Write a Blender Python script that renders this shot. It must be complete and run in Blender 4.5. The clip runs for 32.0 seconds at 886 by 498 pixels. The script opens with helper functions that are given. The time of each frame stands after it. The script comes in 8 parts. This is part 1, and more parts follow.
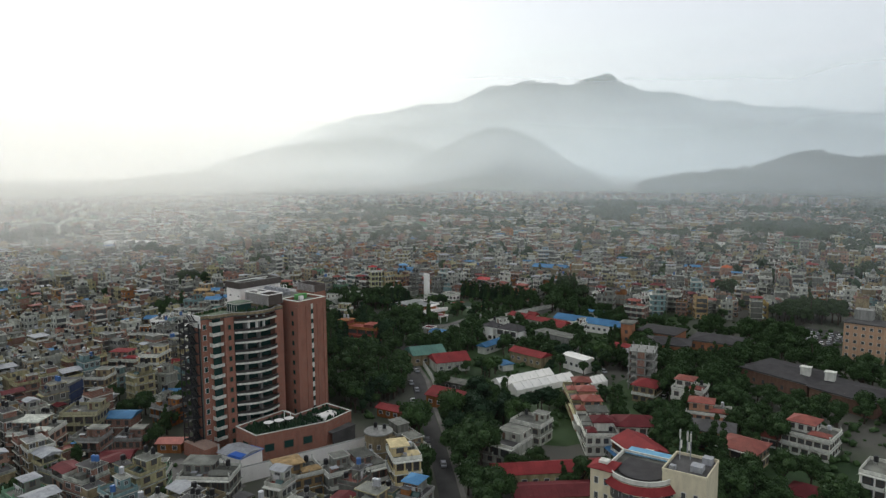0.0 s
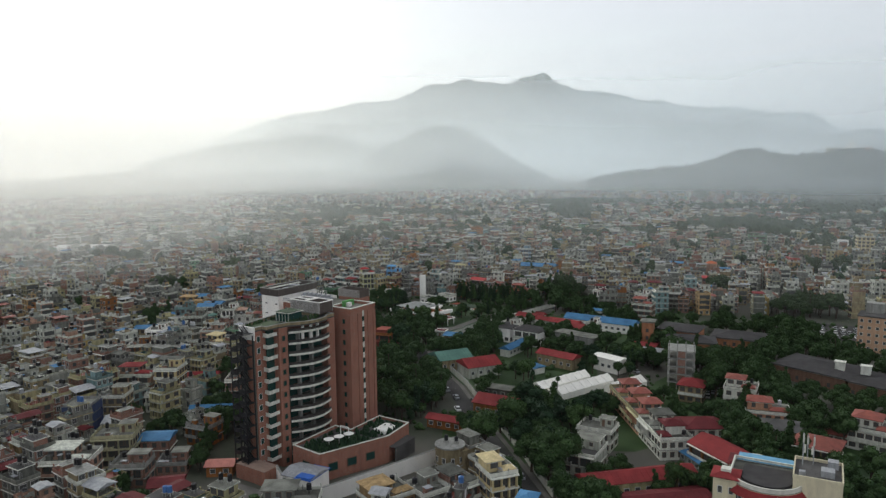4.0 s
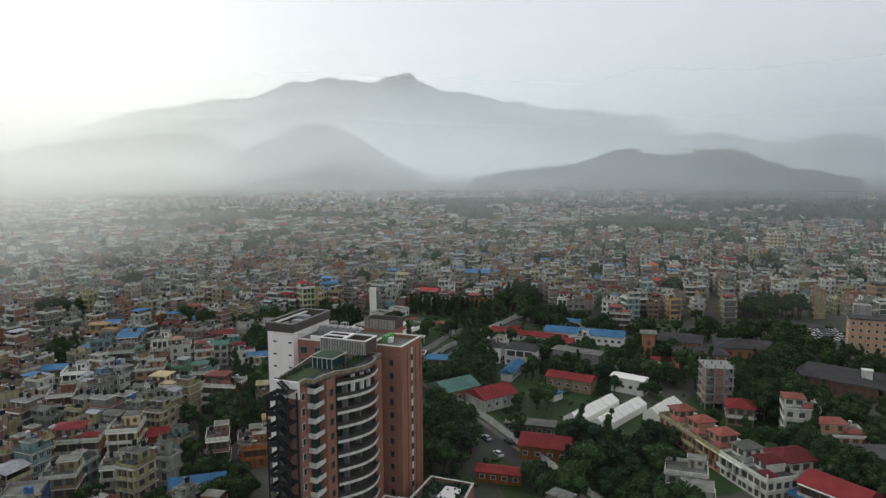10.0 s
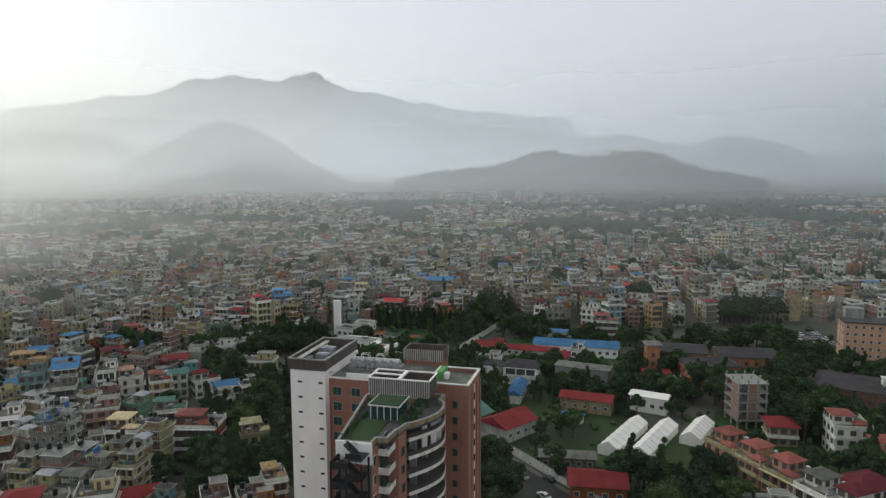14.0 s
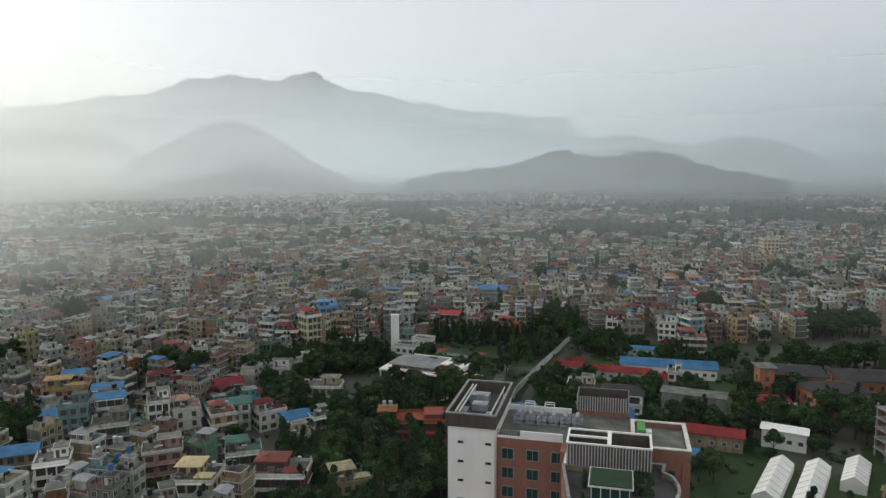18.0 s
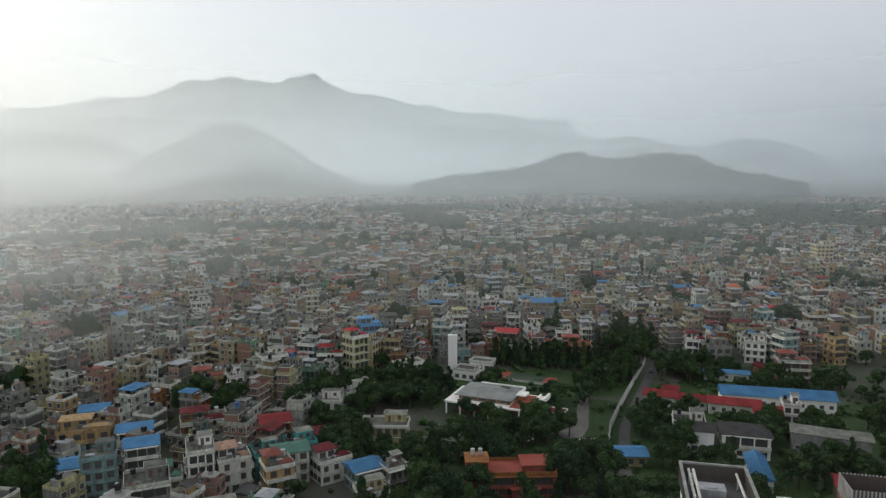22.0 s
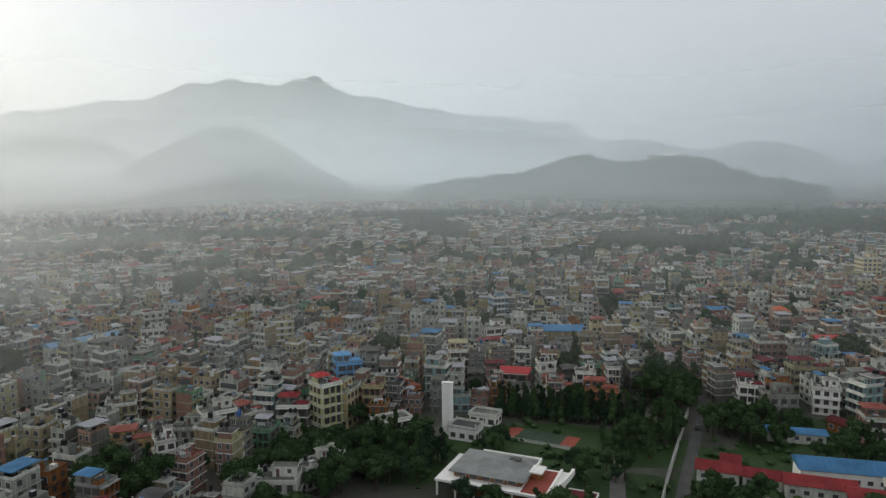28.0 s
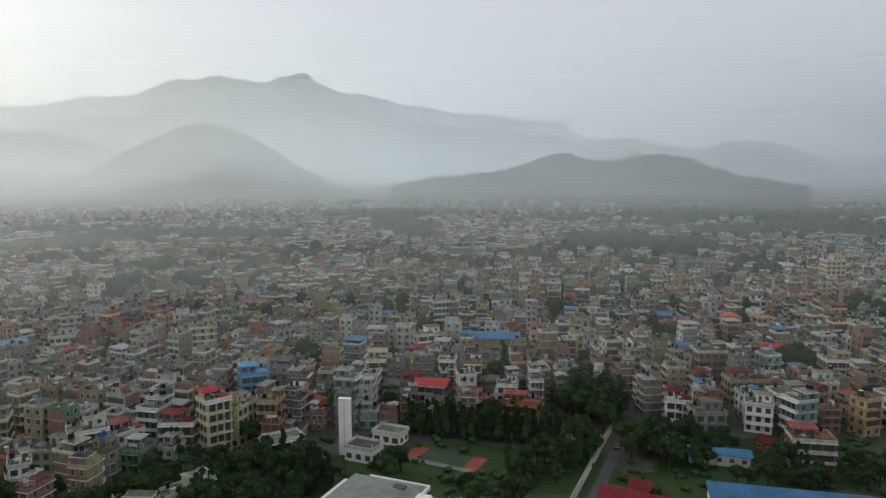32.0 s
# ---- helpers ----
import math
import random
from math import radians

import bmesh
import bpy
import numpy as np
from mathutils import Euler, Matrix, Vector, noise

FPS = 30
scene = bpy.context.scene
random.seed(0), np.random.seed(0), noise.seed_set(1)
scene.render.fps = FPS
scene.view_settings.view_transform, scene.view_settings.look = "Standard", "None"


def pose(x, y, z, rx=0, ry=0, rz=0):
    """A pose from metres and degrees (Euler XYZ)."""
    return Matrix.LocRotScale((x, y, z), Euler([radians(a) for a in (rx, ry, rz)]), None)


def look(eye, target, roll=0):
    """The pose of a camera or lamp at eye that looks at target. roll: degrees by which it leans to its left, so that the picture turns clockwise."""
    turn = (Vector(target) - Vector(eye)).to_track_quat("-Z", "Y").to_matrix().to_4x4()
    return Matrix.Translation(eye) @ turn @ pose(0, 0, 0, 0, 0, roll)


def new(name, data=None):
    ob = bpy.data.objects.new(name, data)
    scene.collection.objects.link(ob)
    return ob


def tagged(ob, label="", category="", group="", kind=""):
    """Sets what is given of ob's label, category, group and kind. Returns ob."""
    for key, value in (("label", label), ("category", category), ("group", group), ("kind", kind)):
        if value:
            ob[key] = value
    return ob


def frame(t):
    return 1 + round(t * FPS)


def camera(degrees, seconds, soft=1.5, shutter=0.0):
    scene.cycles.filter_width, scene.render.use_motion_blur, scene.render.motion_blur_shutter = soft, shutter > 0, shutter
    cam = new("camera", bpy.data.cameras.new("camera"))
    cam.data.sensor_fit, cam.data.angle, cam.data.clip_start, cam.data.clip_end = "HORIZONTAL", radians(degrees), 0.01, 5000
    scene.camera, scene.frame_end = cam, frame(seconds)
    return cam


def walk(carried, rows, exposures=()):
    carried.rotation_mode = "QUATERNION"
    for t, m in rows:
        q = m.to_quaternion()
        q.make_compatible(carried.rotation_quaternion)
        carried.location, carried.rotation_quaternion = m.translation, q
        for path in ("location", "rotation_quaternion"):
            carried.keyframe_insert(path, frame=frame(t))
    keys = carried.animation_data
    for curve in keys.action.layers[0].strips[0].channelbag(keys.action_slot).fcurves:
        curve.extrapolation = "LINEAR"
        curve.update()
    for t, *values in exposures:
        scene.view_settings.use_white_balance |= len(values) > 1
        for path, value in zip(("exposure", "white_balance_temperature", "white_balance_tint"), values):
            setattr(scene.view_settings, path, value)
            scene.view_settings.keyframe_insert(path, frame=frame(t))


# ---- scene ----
# ---- camera ----
PATH = [
    (0, (92.42, -212.89, 85.39), (68.63, -116.51, 73.27), -0.37),
    (0.5, (87.50, -213.35, 85.42), (64.60, -116.76, 73.26), -0.40),
    (1, (82.58, -213.73, 85.44), (60.74, -116.91, 73.24), -0.42),
    (1.5, (77.65, -213.95, 85.46), (57.02, -116.87, 73.22), -0.44),
    (2, (72.71, -213.93, 85.47), (53.39, -116.59, 73.19), -0.47),
    (2.5, (67.76, -213.60, 85.46), (49.69, -116.02, 73.16), -0.49),
    (3, (62.78, -212.88, 85.45), (45.86, -115.09, 73.10), -0.51),
    (3.5, (57.78, -211.69, 85.42), (41.90, -113.74, 73.06), -0.52),
    (5.5, (37.86, -203.22, 85.28), (27.76, -104.51, 72.86), -0.54),
    (6, (32.99, -200.42, 85.28), (24.17, -101.59, 72.85), -0.54),
    (6.5, (28.20, -197.43, 85.31), (20.45, -98.51, 72.85), -0.51),
    (7, (23.48, -194.28, 85.35), (16.74, -95.29, 72.88), -0.47),
    (7.5, (18.84, -190.96, 85.40), (13.28, -91.90, 72.91), -0.44),
    (8, (14.29, -187.50, 85.46), (10.32, -88.37, 72.94), -0.40),
    (8.5, (9.82, -183.90, 85.51), (7.86, -84.71, 72.97), -0.37),
    (9, (5.43, -180.17, 85.54), (5.68, -80.96, 72.99), -0.33),
    (9.5, (1.14, -176.31, 85.55), (3.76, -77.14, 73.00), -0.35),
    (10, (-3.07, -172.37, 85.54), (1.94, -73.28, 72.99), -0.38),
    (10.5, (-7.19, -168.35, 85.49), (0.06, -69.41, 72.95), -0.40),
    (11, (-11.22, -164.31, 85.40), (-1.89, -65.53, 72.87), -0.42),
    (11.5, (-15.15, -160.25, 85.28), (-3.91, -61.67, 72.77), -0.37),
    (12, (-18.99, -156.17, 85.16), (-5.88, -57.82, 72.67), -0.33),
    (12.5, (-22.74, -152.05, 85.05), (-7.92, -53.95, 72.59), -0.29),
    (13, (-26.40, -147.89, 85.00), (-10.10, -50.02, 72.56), -0.25),
    (13.5, (-29.99, -143.68, 85.03), (-12.51, -46.01, 72.58), -0.25),
    (14, (-33.50, -139.40, 85.11), (-15.40, -41.84, 72.66), -0.26),
    (14.5, (-36.94, -135.06, 85.23), (-18.66, -37.54, 72.78), -0.26),
    (16.5, (-50.26, -117.00, 85.59), (-31.68, -19.54, 73.15), -0.27),
    (17, (-53.52, -112.30, 85.54), (-34.87, -14.85, 73.10), -0.27),
    (18, (-59.95, -102.66, 85.17), (-41.14, -5.23, 72.77), -0.23),
    (19, (-66.01, -92.67, 84.74), (-47.05, 4.74, 72.38), -0.19),
    (20, (-71.38, -82.32, 84.50), (-52.32, 15.08, 72.25), -0.23),
    (21, (-75.78, -71.65, 84.37), (-56.59, 25.74, 72.23), -0.27),
    (22, (-78.97, -60.71, 84.19), (-59.66, 36.67, 72.15), -0.32),
    (23, (-80.76, -49.56, 83.84), (-61.45, 47.83, 71.91), -0.36),
    (24, (-81.22, -38.40, 83.52), (-61.81, 58.98, 71.70), -0.40),
    (25, (-80.30, -27.60, 83.45), (-60.80, 69.78, 71.73), -0.36),
    (25.5, (-79.03, -22.60, 83.48), (-59.61, 74.80, 71.81), -0.33),
    (27.5, (-67.74, -6.79, 83.68), (-48.93, 90.73, 72.11), -0.35),
    (28, (-63.82, -3.78, 83.72), (-45.10, 93.77, 72.17), -0.35),
    (28.5, (-59.66, -1.09, 83.74), (-40.97, 96.46, 72.16), -0.30),
    (29, (-55.39, 1.25, 83.75), (-36.60, 98.78, 72.13), -0.24),
    (29.5, (-51.18, 3.23, 83.73), (-32.05, 100.69, 72.09), -0.19),
    (30, (-47.17, 4.81, 83.70), (-27.63, 102.19, 72.03), -0.13),
    (30.5, (-43.47, 6.01, 83.65), (-23.68, 103.34, 71.94), -0.12),
    (31, (-40.03, 6.91, 83.59), (-20.22, 104.22, 71.85), -0.11),
    (31.5, (-36.77, 7.59, 83.52), (-17.01, 104.91, 71.75), -0.10),
    (32, (-33.59, 8.18, 83.45), (-13.87, 105.50, 71.65), -0.09),
]
cam = camera(63.8, 32.0, soft=1.35)
walk(cam, [(t, look(eye, target, roll)) for t, eye, target, roll in PATH],
     exposures=[(0, 0.39, 6300, 2), (13, 0.29, 6300, 2), (22, 0.26, 6300, 2), (27, 0.16, 6300, 2), (32, 0.12, 6300, 2)])

# ---- light: low hazy sun ahead on the left, pale sky ----
SUN_AZ, SUN_EL = -40.0, 23.0        # degrees: from +y, to the left; above the horizon
world = bpy.data.worlds.new("sky")
scene.world = world
world.use_nodes = True
wn = world.node_tree.nodes
sky = wn.new("ShaderNodeTexSky")
sky.sky_type = "NISHITA"
sky.sun_disc = False
sky.sun_elevation = radians(SUN_EL)
sky.sun_rotation = radians(SUN_AZ)
sky.altitude, sky.air_density, sky.dust_density, sky.ozone_density = 1300, 1.0, 6.0, 1.2
hsv = wn.new("ShaderNodeHueSaturation")
hsv.inputs["Saturation"].default_value = 0.75
world.node_tree.links.new(sky.outputs[0], hsv.inputs["Color"])
veil = wn.new("ShaderNodeMix")       # high thin cloud evens out the sky
veil.data_type = "RGBA"
veil.inputs["Factor"].default_value = 0.78
veil.inputs["B"].default_value = (3.98, 3.78, 4.02, 1)
world.node_tree.links.new(hsv.outputs[0], veil.inputs["A"])
world.node_tree.links.new(veil.outputs["Result"], wn["Background"].inputs[0])
wn["Background"].inputs[1].default_value = 0.155

sun = new("sun", bpy.data.lights.new("sun", "SUN"))
sun.data.energy, sun.data.angle, sun.data.color = 1.7, radians(14), (1.0, 0.96, 0.90)
sa, se = radians(SUN_AZ), radians(SUN_EL)
sun.matrix_world = look((0, 0, 900), (-900 * math.sin(sa) * math.cos(se), -900 * math.cos(sa) * math.cos(se), 900 - 900 * math.sin(se)))


# ---- materials ----
def mat(name, color, rough=0.85, vary=0.25, scale=0.6, grain=6.0, bump=0.15, metal=0.0, streak=True, spread=0.0, spec=0.3, island=0.0):
    """A painted or mineral surface: broad stains, fine grain, rain streaks and a little relief."""
    m = bpy.data.materials.new(name)
    m.use_nodes = True
    nt = m.node_tree
    n, link = nt.nodes, nt.links.new
    b = n["Principled BSDF"]
    tc, info = n.new("ShaderNodeTexCoord"), n.new("ShaderNodeObjectInfo")
    off = n.new("ShaderNodeVectorMath")
    off.operation = "MULTIPLY_ADD"
    link(info.outputs["Random"], off.inputs[0])
    off.inputs[1].default_value = (37, 51, 23)
    link(tc.outputs["Object"], off.inputs[2])
    big, fine = n.new("ShaderNodeTexNoise"), n.new("ShaderNodeTexNoise")
    big.inputs["Scale"].default_value, fine.inputs["Scale"].default_value = scale, grain
    big.inputs["Detail"].default_value, fine.inputs["Detail"].default_value = 4, 3
    link(off.outputs[0], fine.inputs["Vector"])
    if streak:
        mp = n.new("ShaderNodeMapping")
        mp.inputs["Scale"].default_value = (1.6, 1.6, 0.45)
        link(off.outputs[0], mp.inputs["Vector"])
        link(mp.outputs[0], big.inputs["Vector"])
    else:
        link(off.outputs[0], big.inputs["Vector"])
    r1 = n.new("ShaderNodeMapRange")
    r1.inputs["From Min"].default_value, r1.inputs["From Max"].default_value = 0.3, 0.72
    r1.inputs["To Min"].default_value, r1.inputs["To Max"].default_value = 1 - vary, 1 + vary * 0.35
    link(big.outputs[0], r1.inputs["Value"])
    r2 = n.new("ShaderNodeMapRange")
    r2.inputs["From Min"].default_value, r2.inputs["From Max"].default_value = 0.3, 0.7
    r2.inputs["To Min"].default_value, r2.inputs["To Max"].default_value = 1 - vary * 0.5, 1 + vary * 0.3
    link(fine.outputs[0], r2.inputs["Value"])
    mul = n.new("ShaderNodeMath")
    mul.operation = "MULTIPLY"
    link(r1.outputs[0], mul.inputs[0])
    link(r2.outputs[0], mul.inputs[1])
    last = mul.outputs[0]
    if spread:
        r3 = n.new("ShaderNodeMapRange")
        r3.inputs["To Min"].default_value, r3.inputs["To Max"].default_value = 1 - spread, 1 + spread
        link(info.outputs["Random"], r3.inputs["Value"])
        mm = n.new("ShaderNodeMath")
        mm.operation = "MULTIPLY"
        link(last, mm.inputs[0])
        link(r3.outputs[0], mm.inputs[1])
        last = mm.outputs[0]
    if island:
        geo, r4, mi = n.new("ShaderNodeNewGeometry"), n.new("ShaderNodeMapRange"), n.new("ShaderNodeMath")
        r4.inputs["To Min"].default_value, r4.inputs["To Max"].default_value = 1 - island, 1 + island
        link(geo.outputs["Random Per Island"], r4.inputs["Value"])
        mi.operation = "MULTIPLY"
        link(last, mi.inputs[0])
        link(r4.outputs[0], mi.inputs[1])
        last = mi.outputs[0]
    tint = n.new("ShaderNodeVectorMath")
    tint.operation = "SCALE"
    tint.inputs[0].default_value = color
    link(last, tint.inputs["Scale"])
    link(tint.outputs[0], b.inputs["Base Color"])
    b.inputs["Roughness"].default_value, b.inputs["Metallic"].default_value = rough, metal
    b.inputs["Specular IOR Level"].default_value = spec
    if bump:
        bp = n.new("ShaderNodeBump")
        bp.inputs["Strength"].default_value, bp.inputs["Distance"].default_value = bump, 0.05
        link(fine.outputs[0], bp.inputs["Height"])
        link(bp.outputs[0], b.inputs["Normal"])
    return m


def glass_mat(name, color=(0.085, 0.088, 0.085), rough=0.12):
    m = bpy.data.materials.new(name)
    m.use_nodes = True
    b = m.node_tree.nodes["Principled BSDF"]
    info = m.node_tree.nodes.new("ShaderNodeObjectInfo")
    ramp = m.node_tree.nodes.new("ShaderNodeMapRange")
    ramp.inputs["To Min"].default_value, ramp.inputs["To Max"].default_value = rough * 0.6, rough * 2
    m.node_tree.links.new(info.outputs["Random"], ramp.inputs["Value"])
    m.node_tree.links.new(ramp.outputs[0], b.inputs["Roughness"])
    b.inputs["Base Color"].default_value = (*color, 1)
    b.inputs["Specular IOR Level"].default_value = 0.5
    return m


def leaf_mat(name, c1, c2, scale=0.5):
    m = bpy.data.materials.new(name)
    m.use_nodes = True
    nt = m.node_tree
    n, link = nt.nodes, nt.links.new
    b = n["Principled BSDF"]
    geo, info, tc = n.new("ShaderNodeNewGeometry"), n.new("ShaderNodeObjectInfo"), n.new("ShaderNodeTexCoord")
    noi = n.new("ShaderNodeTexNoise")
    noi.inputs["Scale"].default_value = scale
    link(tc.outputs["Object"], noi.inputs["Vector"])
    a = n.new("ShaderNodeMath")
    a.operation = "MULTIPLY_ADD"
    link(geo.outputs["Random Per Island"], a.inputs[0])
    a.inputs[1].default_value = 0.22
    link(noi.outputs[0], a.inputs[2])
    c = n.new("ShaderNodeMath")
    c.operation = "MULTIPLY_ADD"
    link(info.outputs["Random"], c.inputs[0])
    c.inputs[1].default_value = 0.6
    link(a.outputs[0], c.inputs[2])
    rng = n.new("ShaderNodeMapRange")
    rng.inputs["From Min"].default_value, rng.inputs["From Max"].default_value = 0.35, 1.45
    link(c.outputs[0], rng.inputs["Value"])
    mix = n.new("ShaderNodeMix")
    mix.data_type = "RGBA"
    mix.inputs["A"].default_value, mix.inputs["B"].default_value = (*c1, 1), (*c2, 1)
    link(rng.outputs[0], mix.inputs["Factor"])
    link(mix.outputs["Result"], b.inputs["Base Color"])
    b.inputs["Roughness"].default_value = 0.7
    b.inputs["Specular IOR Level"].default_value = 0.2
    return m


def sheet_mat(name, color):
    """Painted corrugated sheet, sun-bleached and rust-stained in patches."""
    return mat(name, color, spec=0.12, rough=0.75, vary=0.3, scale=0.25, grain=3.0, bump=0.1, streak=False, spread=0.12)


def brick_mat(name, c1, c2, mortar):
    m = mat(name, c1, vary=0.2)
    nt = m.node_tree
    n, link = nt.nodes, nt.links.new
    br = n.new("ShaderNodeTexBrick")
    br.inputs["Color1"].default_value, br.inputs["Color2"].default_value, br.inputs["Mortar"].default_value = (*c1, 1), (*c2, 1), (*mortar, 1)
    br.inputs["Scale"].default_value = 1.0
    br.inputs["Brick Width"].default_value, br.inputs["Row Height"].default_value, br.inputs["Mortar Size"].default_value = 0.24, 0.085, 0.008
    tc = n.new("ShaderNodeTexCoord")
    sw = n.new("ShaderNodeVectorMath")
    sw.operation = "DOT_PRODUCT"
    sw.inputs[1].default_value = (0.73, 0.68, 0)
    cx = n.new("ShaderNodeCombineXYZ")
    sp = n.new("ShaderNodeSeparateXYZ")
    link(tc.outputs["Object"], sw.inputs[0])
    link(tc.outputs["Object"], sp.inputs[0])
    link(sw.outputs["Value"], cx.inputs[0])
    link(sp.outputs["Z"], cx.inputs[1])
    link(cx.outputs[0], br.inputs["Vector"])
    scale_node = [k for k in n if k.bl_idname == "ShaderNodeVectorMath" and k.operation == "SCALE"][0]
    link(br.outputs["Color"], scale_node.inputs[0])
    return m


def richer(c, k=1.32):
    """A paint colour with its hue drawn out, its lightness kept."""
    g = 1.17 * (0.3 * c[0] + 0.6 * c[1] + 0.1 * c[2])
    return [max(0.02, g + (q - g) * k) for q in (c[0] * 0.91, c[1] * 0.96, c[2] * 0.81)] if max(c) - min(c) > 0.07 else [c[0] * 0.92, c[1] * 0.96, c[2] * 0.86]


WALLS = [mat("wall_" + k, tuple(richer(c)), vary=0.45, spread=0.2, island=0.3) for k, c in (
    ("cream", (0.46, 0.41, 0.335)), ("white", (0.60, 0.59, 0.56)), ("peach", (0.44, 0.32, 0.245)), ("pink", (0.42, 0.285, 0.275)),
    ("grey", (0.27, 0.265, 0.255)), ("pale_blue", (0.25, 0.315, 0.37)), ("mint", (0.235, 0.33, 0.285)), ("ochre", (0.40, 0.30, 0.19)),
    ("raw_cement", (0.20, 0.195, 0.185)), ("terracotta", (0.31, 0.155, 0.105)), ("buff", (0.35, 0.285, 0.24)), ("offwhite", (0.48, 0.47, 0.445)))]
M_BRICK = brick_mat("house_brick", (0.24, 0.11, 0.075), (0.29, 0.145, 0.10), (0.30, 0.27, 0.24))
M_TBRICK = brick_mat("tower_brick", (0.30, 0.12, 0.08), (0.34, 0.145, 0.098), (0.30, 0.21, 0.165))
WALLS.append(M_BRICK)
M_ROOF = mat("roof_cement", (0.168, 0.17, 0.146), rough=0.95, vary=0.45, scale=0.35, streak=False, spread=0.3, spec=0.08, island=0.35)
M_ROOFD = mat("roof_dark", (0.10, 0.097, 0.094), rough=0.95, spec=0.08, vary=0.35, scale=0.3, streak=False, spread=0.15)
M_SLATE = mat("roof_slate", (0.065, 0.062, 0.062), spec=0.1, rough=0.9, vary=0.3, scale=0.4, streak=False)
M_TRIM = mat("trim_white", (0.68, 0.68, 0.60), vary=0.3)
M_WHITE = mat("white_render", (0.90, 0.88, 0.82), vary=0.10, scale=0.25)
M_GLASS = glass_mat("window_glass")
M_TGLASS = glass_mat("tower_glass", (0.02, 0.055, 0.048), 0.08)
M_FRAME = mat("window_frame", (0.16, 0.10, 0.07), vary=0.2)
M_FRAMEW = mat("window_frame_pale", (0.62, 0.62, 0.60), vary=0.15)
M_CONC = mat("bare_concrete", (0.30, 0.30, 0.275), vary=0.35)
M_DARK = mat("dark_louvre", (0.115, 0.098, 0.086), rough=0.6, vary=0.25)
M_STEEL = mat("dark_steel", (0.03, 0.03, 0.033), rough=0.5, vary=0.2, metal=0.4)
M_GREYMET = mat("grey_metal", (0.36, 0.37, 0.38), rough=0.7, vary=0.3, metal=0.1)
M_RED = sheet_mat("sheet_red", (0.225, 0.034, 0.035))
M_REDT = mat("tile_red", (0.255, 0.075, 0.055), rough=0.7, vary=0.3, scale=0.5, streak=False, spread=0.15)
M_MAROON = sheet_mat("sheet_maroon", (0.13, 0.025, 0.028))
M_BLUE = sheet_mat("sheet_blue", (0.075, 0.20, 0.36))
M_GREEN = sheet_mat("sheet_green", (0.10, 0.20, 0.16))
M_TANKK = mat("tank_black", (0.02, 0.02, 0.022), rough=0.4, vary=0.2, streak=False)
M_TANKB = mat("tank_blue", (0.06, 0.14, 0.33), rough=0.4, vary=0.15, streak=False)
M_STEELT = mat("tank_steel", (0.55, 0.56, 0.58), rough=0.45, vary=0.15, metal=0.5, streak=False)
M_TARP = mat("tarp_blue", (0.05, 0.15, 0.52), rough=0.5, vary=0.2, streak=False)
M_TENT = mat("tent_fabric", (0.86, 0.84, 0.77), rough=0.8, vary=0.10, scale=0.3)
M_ASPH = mat("asphalt", (0.062, 0.060, 0.057), rough=0.9, vary=0.3, scale=0.15, grain=2.5, streak=False)
M_PAVE = mat("paving_grey", (0.15, 0.143, 0.128), vary=0.3, scale=0.2, streak=False)
M_GRASS = leaf_mat("lawn_grass", (0.013, 0.034, 0.009), (0.040, 0.074, 0.019), 0.25)
M_LEAF = leaf_mat("leaves", (0.009, 0.027, 0.009), (0.058, 0.105, 0.028))
M_LEAFD = leaf_mat("leaves_dark", (0.006, 0.021, 0.009), (0.027, 0.060, 0.022))
M_BARK = mat("bark", (0.075, 0.055, 0.042), vary=0.4, grain=9, bump=0.6)
M_COURT = mat("red_court", (0.30, 0.075, 0.05), vary=0.2, scale=0.2, streak=False)
M_TYRE = mat("tyre_rubber", (0.02, 0.02, 0.02), vary=0.1)
M_GREENNET = mat("green_paint", (0.12, 0.33, 0.10), vary=0.2)


